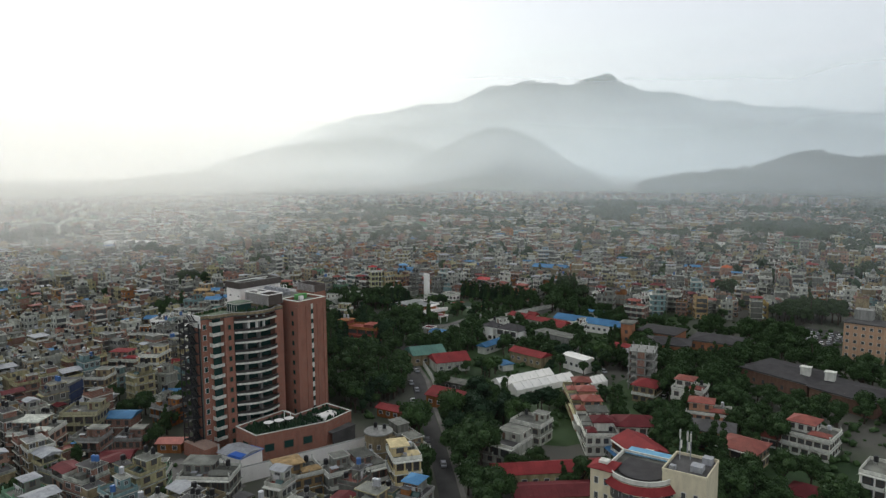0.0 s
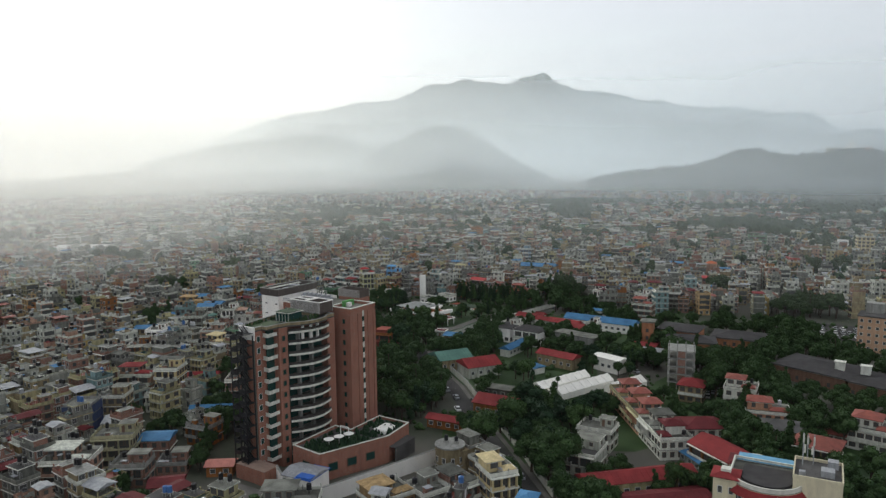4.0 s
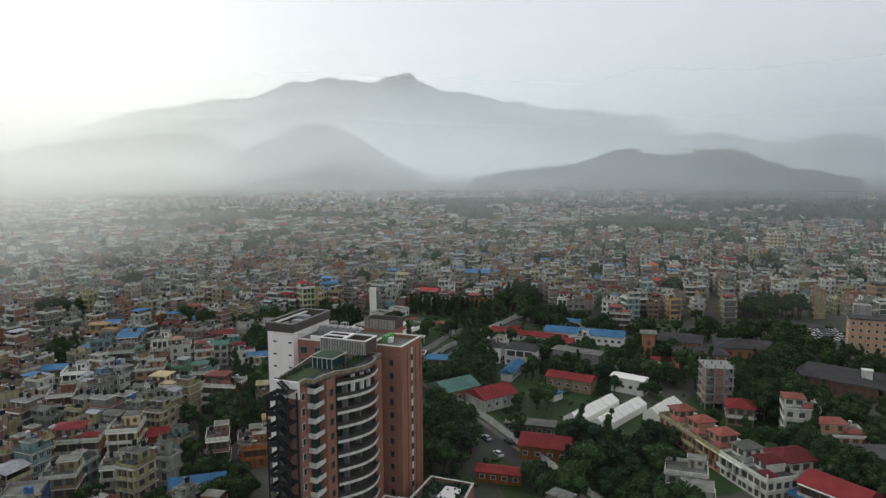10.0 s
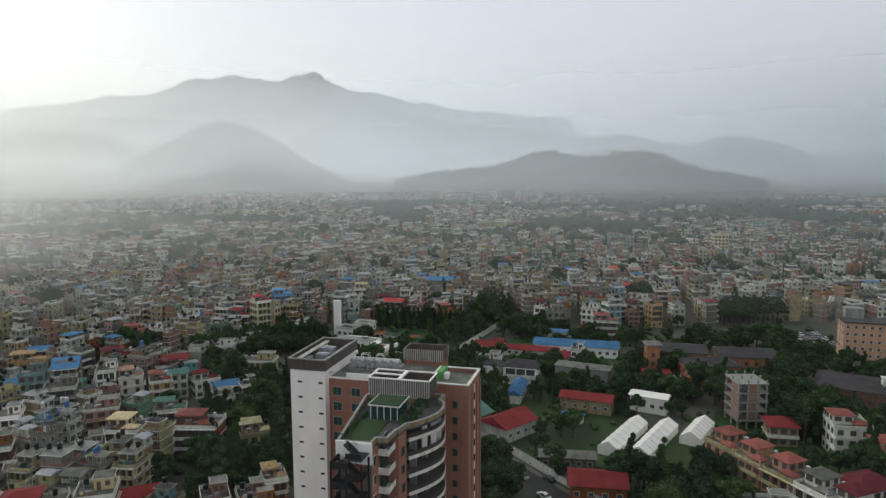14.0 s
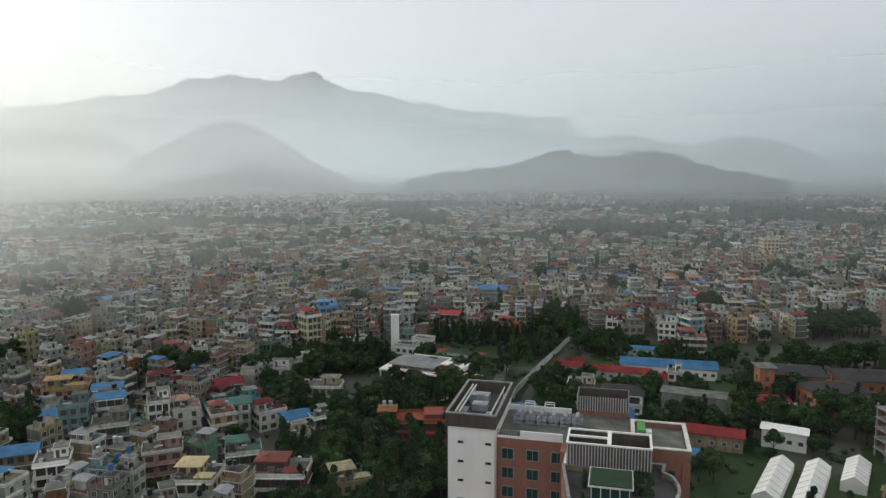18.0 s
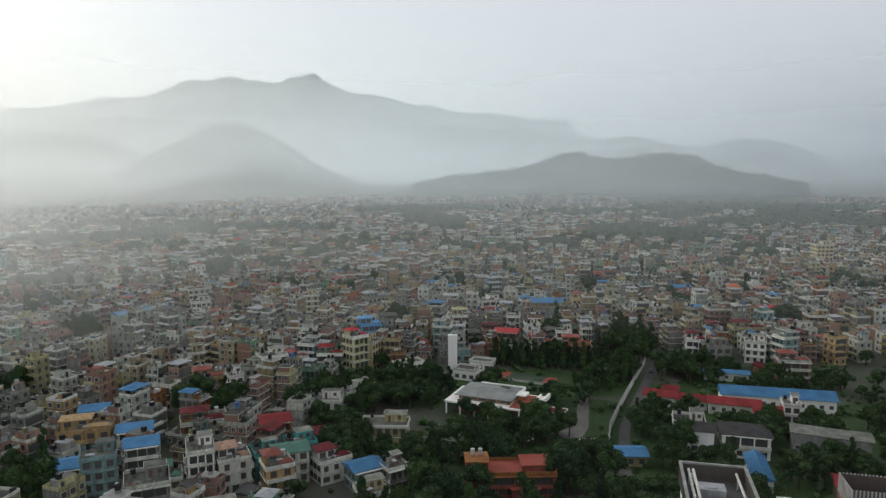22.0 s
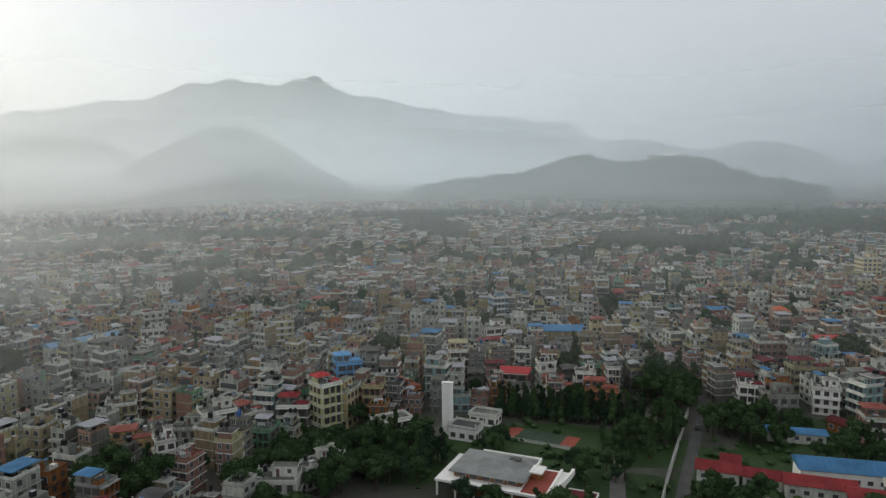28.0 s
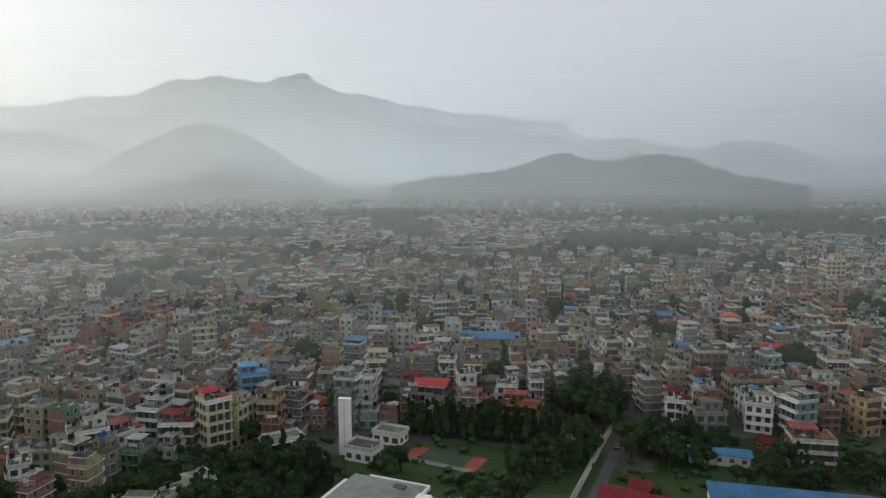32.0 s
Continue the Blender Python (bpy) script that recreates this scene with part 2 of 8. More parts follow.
# ---- mesh building ----
class MB:
    """Collects vertices, faces and material numbers for one mesh."""

    def __init__(self):
        self.v, self.f, self.m = [], [], []

    def poly(self, pts, m=0):
        k = len(self.v)
        self.v += [tuple(p) for p in pts]
        self.f.append(tuple(range(k, k + len(pts))))
        self.m.append(m)

    def box(self, x0, y0, z0, x1, y1, z1, m=0):
        k = len(self.v)
        self.v += [(x0, y0, z0), (x1, y0, z0), (x1, y1, z0), (x0, y1, z0), (x0, y0, z1), (x1, y0, z1), (x1, y1, z1), (x0, y1, z1)]
        for q in ((3, 2, 1, 0), (4, 5, 6, 7), (0, 1, 5, 4), (1, 2, 6, 5), (2, 3, 7, 6), (3, 0, 4, 7)):
            self.f.append(tuple(k + i for i in q))
            self.m.append(m)
        return self

    def prism(self, pts, z0, z1, m=0, top=None):
        """An upright block over a plan outline given counter-clockwise; top: material of the upper face."""
        k, n = len(self.v), len(pts)
        self.v += [(x, y, z0) for x, y in pts] + [(x, y, z1) for x, y in pts]
        for i in range(n):
            j = (i + 1) % n
            self.f.append((k + i, k + j, k + n + j, k + n + i))
            self.m.append(m)
        self.f.append(tuple(k + n + i for i in range(n)))
        self.m.append(m if top is None else top)
        self.f.append(tuple(k + i for i in reversed(range(n))))
        self.m.append(m)
        return self

    def cyl(self, x, y, z0, z1, r0, r1=None, n=10, m=0):
        r1 = r0 if r1 is None else r1
        k = len(self.v)
        for z, r in ((z0, r0), (z1, r1)):
            self.v += [(x + r * math.cos(6.2832 * i / n), y + r * math.sin(6.2832 * i / n), z) for i in range(n)]
        for i in range(n):
            j = (i + 1) % n
            self.f.append((k + i, k + j, k + n + j, k + n + i))
            self.m.append(m)
        self.f.append(tuple(k + n + i for i in range(n)))
        self.f.append(tuple(k + i for i in reversed(range(n))))
        self.m += [m, m]
        return self

    def rod(self, a, b, r, n=5, m=0):
        a, b = Vector(a), Vector(b)
        q = (b - a).to_track_quat("Z", "Y")
        k = len(self.v)
        for p in (a, b):
            self.v += [tuple(p + q @ Vector((r * math.cos(6.2832 * i / n), r * math.sin(6.2832 * i / n), 0))) for i in range(n)]
        for i in range(n):
            j = (i + 1) % n
            self.f.append((k + i, k + j, k + n + j, k + n + i))
            self.m.append(m)
        self.f.append(tuple(k + n + i for i in range(n)))
        self.f.append(tuple(k + i for i in reversed(range(n))))
        self.m += [m, m]
        return self

    def wallring(self, pts, z0, z1, t, m=0):
        """A parapet of thickness t along the inside of a closed counter-clockwise outline."""
        n = len(pts)
        inner = []
        for i in range(n):
            a, b, c = Vector(pts[i - 1]), Vector(pts[i]), Vector(pts[(i + 1) % n])
            e, g = (b - a).normalized(), (c - b).normalized()
            na, nb = Vector((-e.y, e.x)), Vector((-g.y, g.x))
            w = na + nb
            inner.append(b + w * (t / max(0.3, 1 + na.dot(nb))))
        k = len(self.v)
        for ring, z in ((pts, z0), (pts, z1), (inner, z1), (inner, z0)):
            self.v += [(p[0], p[1], z) for p in ring]
        for i in range(n):
            j = (i + 1) % n
            for s in range(3):
                self.f.append((k + s * n + i, k + s * n + j, k + (s + 1) * n + j, k + (s + 1) * n + i))
                self.m.append(m)
        return self

    def hip(self, x0, y0, x1, y1, z, h, over=0.5, m=0, gable=False, thick=0.18):
        """A hipped or gabled roof with eaves, the ridge along the longer side."""
        x0, y0, x1, y1 = x0 - over, y0 - over, x1 + over, y1 + over
        lx, ly = x1 - x0, y1 - y0
        ins = 0.0 if gable else min(lx, ly) / 2
        if lx >= ly:
            r0, r1 = (x0 + ins, (y0 + y1) / 2), (x1 - ins, (y0 + y1) / 2)
        else:
            r0, r1 = ((x0 + x1) / 2, y0 + ins), ((x0 + x1) / 2, y1 - ins)
        c = [(x0, y0), (x1, y0), (x1, y1), (x0, y1)]
        k = len(self.v)
        self.v += [(*p, z) for p in c] + [(*p, z + thick) for p in c] + [(*r0, z + thick + h), (*r1, z + thick + h)]
        fs = [(3, 2, 1, 0), (0, 1, 5, 4), (1, 2, 6, 5), (2, 3, 7, 6), (3, 0, 4, 7)]
        fs += [(4, 5, 9, 8), (6, 7, 8, 9), (5, 6, 9), (7, 4, 8)] if lx >= ly else [(5, 6, 9, 8), (7, 4, 8, 9), (4, 5, 8), (6, 7, 9)]
        for q in fs:
            self.f.append(tuple(k + i for i in q))
            self.m.append(m)
        return self

    def window(self, side, c, z, w, h, at, frame_m, glass_m):
        """A framed window on an outer face. side 0: -y, 1: +x, 2: +y, 3: -x; at: that face's coordinate; c: along it."""
        s = (-1, 1, 1, -1)[side]
        for d, g, mm in ((0.07, 0.0, frame_m), (0.10, 0.10, glass_m)):
            lo, hi = sorted((at - s * 0.05, at + s * d))
            if side in (0, 2):
                if mm == frame_m:
                    self.box(c - w / 2, lo, z, c + w / 2, hi, z + h, mm)
                else:
                    self.box(c - w / 2 + g, lo, z + g, c - 0.03, hi, z + h - g, mm)
                    self.box(c + 0.03, lo, z + g, c + w / 2 - g, hi, z + h - g, mm)
            else:
                if mm == frame_m:
                    self.box(lo, c - w / 2, z, hi, c + w / 2, z + h, mm)
                else:
                    self.box(lo, c - w / 2 + g, z + g, hi, c - 0.03, z + h - g, mm)
                    self.box(lo, c + 0.03, z + g, hi, c + w / 2 - g, z + h - g, mm)
        return self

    def mesh(self, name, mats, smooth=False):
        me = bpy.data.meshes.new(name)
        me.from_pydata(self.v, [], self.f)
        for mm in mats:
            me.materials.append(mm)
        if len(mats) > 1:
            me.polygons.foreach_set("material_index", self.m)
        if smooth:
            me.polygons.foreach_set("use_smooth", [True] * len(self.f))
        me.update()
        return me


def part(name, mb, mats, parent, label="", at=(0, 0, 0), rz=0.0):
    """Links one mesh under a thing or part. mb: an MB, or a mesh that is shared."""
    me = mb if isinstance(mb, bpy.types.Mesh) else mb.mesh(name, mats if isinstance(mats, (list, tuple)) else [mats])
    ob = new(name, me)
    ob.parent = parent
    ob.matrix_basis = pose(*at, 0, 0, rz)
    if label:
        ob["label"] = label
    return ob


def thing(name, label, category, x=0.0, y=0.0, z=0.0, rz=0.0, group="", kind=""):
    ob = new(name)
    ob.empty_display_size = 0.5
    ob.matrix_basis = pose(x, y, z, 0, 0, rz)
    return tagged(ob, label, category, group, kind)


def solo(name, mb, mats, label, category, group="", kind="", at=(0, 0, 0), rz=0.0, smooth=False):
    me = mb.mesh(name, mats if isinstance(mats, (list, tuple)) else [mats], smooth)
    ob = new(name, me)
    ob.matrix_basis = pose(*at, 0, 0, rz)
    return tagged(ob, label, category, group, kind)


def stamp(proto, x, y, z, rz, s=1.0, sz=None, label=""):
    """A copy of a proto (root tags and list of parts) that shares its meshes."""
    ob = new(proto["name"])
    ob.matrix_basis = Matrix.LocRotScale((x, y, z), Euler((0, 0, radians(rz))), (s, s, sz or s))
    tagged(ob, label or proto["label"], proto["category"], proto["group"], proto.get("kind", ""))
    for nm, me, lab, m in proto["parts"]:
        o = new(nm, me)
        o.parent = ob
        o.matrix_basis = m
        if lab:
            o["label"] = lab
    return ob


TAKEN = []          # plan circles already built on


def free(x, y, r):
    return all((x - a) ** 2 + (y - b) ** 2 > (r + c) ** 2 for a, b, c in TAKEN)


def inside(x, y, pts):
    hit = False
    for i in range(len(pts)):
        (xa, ya), (xb, yb) = pts[i - 1], pts[i]
        if (ya > y) != (yb > y) and x < (xb - xa) * (y - ya) / (yb - ya) + xa:
            hit = not hit
    return hit


def near_line(x, y, pts, d):
    p = Vector((x, y))
    for a, b in zip(pts, pts[1:]):
        a, b = Vector(a), Vector(b)
        t = max(0.0, min(1.0, (p - a).dot(b - a) / (b - a).length_squared))
        if (a + (b - a) * t - p).length < d:
            return True
    return False

M_RAIL = glass_mat("balcony_glass", (0.035, 0.03, 0.027), 0.35)
M_FOREST = leaf_mat("forest", (0.012, 0.024, 0.013), (0.03, 0.048, 0.024), 0.05)
M_CREAM = mat("cream_render", (0.66, 0.60, 0.42), vary=0.18)


# ---- ground sheet with the hills round the valley ----
HUB = (-53.0, -112.0)
HILLS = [  # distance, near and far spread, (azimuth to the right of +y, height)
    (4450, 1000, 500, [(-36, 0), (-30, 110), (-25, 230), (-22, 330), (-18, 400), (-13.6, 452), (-11, 480), (-9.8, 512), (-8.2, 560), (-6.8, 588), (-5.2, 588), (-3.6, 566), (-1.9, 580), (-0.8, 596), (0.2, 612), (1.2, 600), (2.3, 562), (3.6, 520), (4.9, 500), (7.1, 474), (9.8, 424), (13.4, 390), (17, 362), (20.5, 322), (22.4, 236), (25, 130), (28, 0)]),
    (3750, 700, 400, [(-12, 0), (-6.8, 145), (-2.5, 250), (-0.6, 292), (0.9, 284), (3.2, 236), (4.8, 262), (6.4, 248), (8.2, 196), (11.6, 112), (15.5, 0)]),
    (2650, 500, 500, [(-34, 0), (-29.6, 97), (-25.4, 147), (-20.7, 168), (-18.7, 188), (-16.4, 192), (-14.5, 170), (-12.3, 138), (-10.4, 75), (-8, 0)]),
    (1900, 330, 420, [(-15, 0), (-13.2, 50), (-11.6, 78), (-10, 112), (-9.0, 122), (-8.0, 150), (-6.9, 160), (-5.7, 164), (-4.6, 157), (-3.6, 144), (-2.6, 126), (-1.7, 108), (0, 66), (1.7, 38), (4.0, 12), (6, 0)]),
    (1440, 110, 260, [(5, 0), (8, 34), (11.1, 46), (13.8, 52), (16.1, 60), (17.6, 73), (19.3, 86), (20.2, 86), (21.4, 77), (23.4, 73), (25.3, 84), (27.2, 92), (28.3, 84), (29.2, 72), (30.3, 62), (32.3, 49), (34.6, 38), (36.2, 30), (37.5, 0)]),
    (3000, 500, 600, [(16, 0), (20.5, 150), (23.1, 178), (25.6, 184), (27.7, 160), (30.2, 140), (32.6, 174), (34.5, 170), (36.7, 138), (38.6, 92), (41, 0)]),
    (4000, 700, 600, [(36, 0), (40, 90), (44, 130), (52, 120), (60, 0)]),
    (2300, 350, 500, [(-56, 0), (-52, 30), (-45, 36), (-41, 5), (-37.9, 30), (-34.8, 55), (-31.5, 59), (-29, 66), (-25, 0)]),
]


def ground_height(x, y):
    """Height of the ground sheet over arrays of places."""
    dx, dy = x - HUB[0], y - HUB[1]
    r, az = np.hypot(dx, dy), np.degrees(np.arctan2(dx, dy))
    h = np.zeros_like(r)
    for dist, near, far, prof in HILLS:
        a = np.array(prof)
        crest = np.interp(az, a[:, 0], a[:, 1], left=0, right=0)
        t = np.where(r < dist, (dist - r) / near, (r - dist) / far)
        wav = 0.16 * np.sin(az * 1.9 + r / 170) + 0.1 * np.sin(az * 4.3 - r / 90)
        h = np.maximum(h, crest * np.exp(-np.abs(t) ** 1.7 * (1.6 + wav)) - crest * 0.02)
    # spurs and gullies, finer ones on the ridges
    u, v = x + 60 * np.sin(y / 210.0), y + 60 * np.sin(x / 170.0)
    spur = 1 - np.abs(np.sin(u / 118.0 + 0.6 * np.sin(v / 260.0))) - 0.5 * np.abs(np.sin(u / 53.0 + v / 190.0 + 1.3))
    fine = np.sin(u / 31.0 + v / 47.0) + 0.6 * np.sin(u / 17.0 - v / 39.0 + 0.7)
    h = h * (1 + 0.05 * spur + 0.009 * fine)
    return np.where(r < 1000, 0.0, h * np.clip((r - 1000) / 150, 0, 1))


radii = np.concatenate([[0.5], np.geomspace(25, 900, 22), np.linspace(940, 2400, 74), np.linspace(2440, 4900, 66)])
azs = np.radians(np.concatenate([np.linspace(-66, 66, 331), np.linspace(70, 290, 45)]))
RR, AA = np.meshgrid(radii, azs, indexing="ij")
GX, GY = HUB[0] + RR * np.sin(AA), HUB[1] + RR * np.cos(AA)
GZ = ground_height(GX, GY) - 0.02
na = len(azs)
gv = np.stack([GX, GY, GZ], -1).reshape(-1, 3).tolist()
gf = []
for i in range(len(radii) - 1):
    for j in range(na):
        k = (j + 1) % na
        gf.append((i * na + j, (i + 1) * na + j, (i + 1) * na + k, i * na + k)[::-1])
gf.append(tuple(range(na))[::-1])
gm = bpy.data.materials.new("valley_ground")
gm.use_nodes = True
gn, gl = gm.node_tree.nodes, gm.node_tree.links.new
ggeo = gn.new("ShaderNodeNewGeometry")
gsep = gn.new("ShaderNodeSeparateXYZ")
gl(ggeo.outputs["Position"], gsep.inputs[0])
gup = gn.new("ShaderNodeMapRange")
gup.inputs["From Min"].default_value, gup.inputs["From Max"].default_value = 6, 22
gl(gsep.outputs["Z"], gup.inputs["Value"])
n1, n2 = gn.new("ShaderNodeTexNoise"), gn.new("ShaderNodeTexNoise")
n1.inputs["Scale"].default_value, n2.inputs["Scale"].default_value = 0.02, 0.4
n1.inputs["Detail"].default_value, n2.inputs["Detail"].default_value = 6, 4
for k in (n1, n2):
    gl(ggeo.outputs["Position"], k.inputs["Vector"])


def gmix(fac, a, b):
    m = gn.new("ShaderNodeMix")
    m.data_type = "RGBA"
    if isinstance(fac, float):
        m.inputs["Factor"].default_value = fac
    else:
        gl(fac, m.inputs["Factor"])
    for key, v in (("A", a), ("B", b)):
        if isinstance(v, tuple):
            m.inputs[key].default_value = (*v, 1)
        else:
            gl(v, m.inputs[key])
    return m.outputs["Result"]


r1 = gn.new("ShaderNodeMapRange")
r1.inputs["From Min"].default_value, r1.inputs["From Max"].default_value = 0.42, 0.58
gl(n1.outputs[0], r1.inputs["Value"])
low = gmix(r1.outputs[0], (0.035, 0.048, 0.022), (0.085, 0.082, 0.066))
low = gmix(n2.outputs[0], low, gmix(0.5, low, (0.09, 0.085, 0.07)))
high = gmix(n1.outputs[0], (0.012, 0.024, 0.012), (0.04, 0.058, 0.028))
gl(gmix(gup.outputs[0], low, high), gn["Principled BSDF"].inputs["Base Color"])
gn["Principled BSDF"].inputs["Roughness"].default_value = 0.95
gme = bpy.data.meshes.new("ground")
gme.from_pydata(gv, [], gf)
gme.materials.append(gm)
gme.polygons.foreach_set("use_smooth", [True] * len(gf))
gme.update()
tagged(new("ground", gme), "earth and scrub valley floor rising into wooded hills", "ground", kind="structure")


# ---- morning mist and haze over the valley, built as thin tinted sheets ----
def mist_bank(dist, amount, top, low_fade, fade_top, thick, thin):
    n = 40
    zs = (-4, top)
    v, f = [], []
    for i in range(n + 1):
        a = radians(-75 + 150 * i / n)
        for z in zs:
            v.append((HUB[0] + dist * math.sin(a), HUB[1] + dist * math.cos(a), z))
    k = len(zs)
    for i in range(n):
        for j in range(k - 1):
            f.append((i * k + j, (i + 1) * k + j, (i + 1) * k + j + 1, i * k + j + 1))
    me = bpy.data.meshes.new("mist_bank")
    me.from_pydata(v, [], f)
    m = bpy.data.materials.new("mist")
    m.use_nodes = True
    nd, link = m.node_tree.nodes, m.node_tree.links.new
    nd.remove(nd["Principled BSDF"])
    geo, sep = nd.new("ShaderNodeNewGeometry"), nd.new("ShaderNodeSeparateXYZ")
    link(geo.outputs["Position"], sep.inputs[0])
    noi = nd.new("ShaderNodeTexNoise")
    noi.inputs["Scale"].default_value, noi.inputs["Detail"].default_value = 3.2 / dist, 3
    mp = nd.new("ShaderNodeMapping")
    mp.inputs["Scale"].default_value = (1, 1, 5)
    link(geo.outputs["Position"], mp.inputs["Vector"])
    link(mp.outputs[0], noi.inputs["Vector"])
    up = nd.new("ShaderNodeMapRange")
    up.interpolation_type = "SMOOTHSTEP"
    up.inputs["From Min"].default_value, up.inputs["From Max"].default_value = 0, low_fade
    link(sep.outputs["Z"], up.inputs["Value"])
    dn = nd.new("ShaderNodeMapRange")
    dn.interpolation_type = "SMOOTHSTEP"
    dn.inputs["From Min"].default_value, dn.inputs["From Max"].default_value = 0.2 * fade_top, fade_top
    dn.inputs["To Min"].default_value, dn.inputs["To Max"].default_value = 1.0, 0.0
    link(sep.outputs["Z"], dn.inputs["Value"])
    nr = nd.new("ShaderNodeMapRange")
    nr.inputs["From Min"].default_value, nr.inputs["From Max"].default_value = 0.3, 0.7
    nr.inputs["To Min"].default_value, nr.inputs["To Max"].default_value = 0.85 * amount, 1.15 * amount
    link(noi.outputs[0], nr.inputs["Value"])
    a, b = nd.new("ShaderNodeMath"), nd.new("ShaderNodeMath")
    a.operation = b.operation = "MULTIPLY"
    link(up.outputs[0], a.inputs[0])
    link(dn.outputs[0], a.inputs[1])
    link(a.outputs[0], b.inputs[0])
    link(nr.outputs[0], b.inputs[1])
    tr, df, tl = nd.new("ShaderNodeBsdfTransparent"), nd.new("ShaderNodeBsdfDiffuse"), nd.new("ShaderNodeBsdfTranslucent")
    glow_tone = nd.new("ShaderNodeMix")             # sun glow put into the colour: warm left, cooler right
    glow_tone.data_type = "RGBA"
    glow_tone.inputs["A"].default_value = (0.99, 0.98, 0.95, 1)
    # sheets past 700 m are tinted blue to imitate distance haze
    glow_tone.inputs["B"].default_value = (0.95, 0.965, 0.94, 1) if dist < 700 else (0.83, 0.92, 1.0, 1)
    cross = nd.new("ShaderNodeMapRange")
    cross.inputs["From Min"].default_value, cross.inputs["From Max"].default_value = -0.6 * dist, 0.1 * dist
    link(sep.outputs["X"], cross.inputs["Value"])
    link(cross.outputs[0], glow_tone.inputs["Factor"])
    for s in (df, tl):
        link(glow_tone.outputs["Result"], s.inputs["Color"])
    mx, my = nd.new("ShaderNodeMixShader"), nd.new("ShaderNodeMixShader")
    mx.inputs[0].default_value = 0.75 if dist < 1500 else 0.92
    link(df.outputs[0], mx.inputs[1])
    link(tl.outputs[0], mx.inputs[2])
    side = nd.new("ShaderNodeMapRange")          # denser on the left, imitating brighter haze towards the sun
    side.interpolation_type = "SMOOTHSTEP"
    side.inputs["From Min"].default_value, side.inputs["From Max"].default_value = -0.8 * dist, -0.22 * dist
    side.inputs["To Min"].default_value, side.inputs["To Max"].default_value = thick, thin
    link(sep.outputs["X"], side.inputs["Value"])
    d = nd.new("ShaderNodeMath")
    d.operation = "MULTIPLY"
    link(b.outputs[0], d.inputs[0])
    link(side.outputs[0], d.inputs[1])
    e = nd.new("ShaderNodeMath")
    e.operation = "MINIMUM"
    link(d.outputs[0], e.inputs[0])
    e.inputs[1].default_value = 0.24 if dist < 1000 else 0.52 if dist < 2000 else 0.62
    link(e.outputs[0], my.inputs[0])
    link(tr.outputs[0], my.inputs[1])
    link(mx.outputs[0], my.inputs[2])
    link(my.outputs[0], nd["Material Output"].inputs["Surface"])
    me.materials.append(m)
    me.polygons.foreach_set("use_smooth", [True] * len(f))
    tagged(new("mist_bank", me), "thin tinted sheet of haze and mist over the town", "mist", "mist banks over the valley", "stuff")


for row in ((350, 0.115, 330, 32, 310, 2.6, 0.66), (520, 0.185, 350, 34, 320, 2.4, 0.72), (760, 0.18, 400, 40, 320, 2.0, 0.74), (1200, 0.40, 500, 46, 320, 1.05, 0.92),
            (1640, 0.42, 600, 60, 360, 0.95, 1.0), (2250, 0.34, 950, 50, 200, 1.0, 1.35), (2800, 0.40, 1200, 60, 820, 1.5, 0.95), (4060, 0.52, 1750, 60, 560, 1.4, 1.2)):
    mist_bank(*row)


# thin patchy haze lying over the roofs, thickest over the streets south of the tower
def haze_layer(z, thick, thin, spot, radius):
    n, rings = 48, (60, 130, 220, 340, 480)
    v, f = [(60, 0, z)], []
    for r in rings:
        v += [(60 + r * math.sin(6.2832 * i / n), r * math.cos(6.2832 * i / n), z) for i in range(n)]
    for i in range(n):
        f.append((0, 1 + (i + 1) % n, 1 + i))
        for k in range(len(rings) - 1):
            a, b = 1 + k * n, 1 + (k + 1) * n
            f.append((a + i, a + (i + 1) % n, b + (i + 1) % n, b + i))
    me = bpy.data.meshes.new("haze_layer")
    me.from_pydata(v, [], f)
    m = bpy.data.materials.new("haze")
    m.use_nodes = True
    nd, link = m.node_tree.nodes, m.node_tree.links.new
    nd.remove(nd["Principled BSDF"])
    tr, df, tl = nd.new("ShaderNodeBsdfTransparent"), nd.new("ShaderNodeBsdfDiffuse"), nd.new("ShaderNodeBsdfTranslucent")
    mx, my = nd.new("ShaderNodeMixShader"), nd.new("ShaderNodeMixShader")
    mx.inputs[0].default_value = 0.5
    for s in (df, tl):
        s.inputs["Color"].default_value = (0.95, 0.965, 0.95, 1)
    link(df.outputs[0], mx.inputs[1])
    link(tl.outputs[0], mx.inputs[2])
    geo = nd.new("ShaderNodeNewGeometry")
    outs = []
    for c, lo, hi, a, b in ((spot, 0.0, radius, thick - thin, 0.0), ((60, 0, z), 260, 480, thin, 0.0)):
        dist, fade = nd.new("ShaderNodeVectorMath"), nd.new("ShaderNodeMapRange")
        dist.operation = "DISTANCE"
        dist.inputs[1].default_value = c
        link(geo.outputs["Position"], dist.inputs[0])
        fade.interpolation_type = "SMOOTHSTEP"
        for key, val in (("From Min", lo), ("From Max", hi), ("To Min", a), ("To Max", b)):
            fade.inputs[key].default_value = val
        link(dist.outputs["Value"], fade.inputs["Value"])
        outs.append(fade.outputs[0])
    add = nd.new("ShaderNodeMath")
    link(outs[0], add.inputs[0])
    link(outs[1], add.inputs[1])
    link(add.outputs[0], my.inputs[0])
    link(tr.outputs[0], my.inputs[1])
    link(mx.outputs[0], my.inputs[2])
    link(my.outputs[0], nd["Material Output"].inputs["Surface"])
    me.materials.append(m)
    tagged(new("haze_layer", me), "thin pale haze lying over the roofs", "mist", "mist banks over the valley", "stuff")


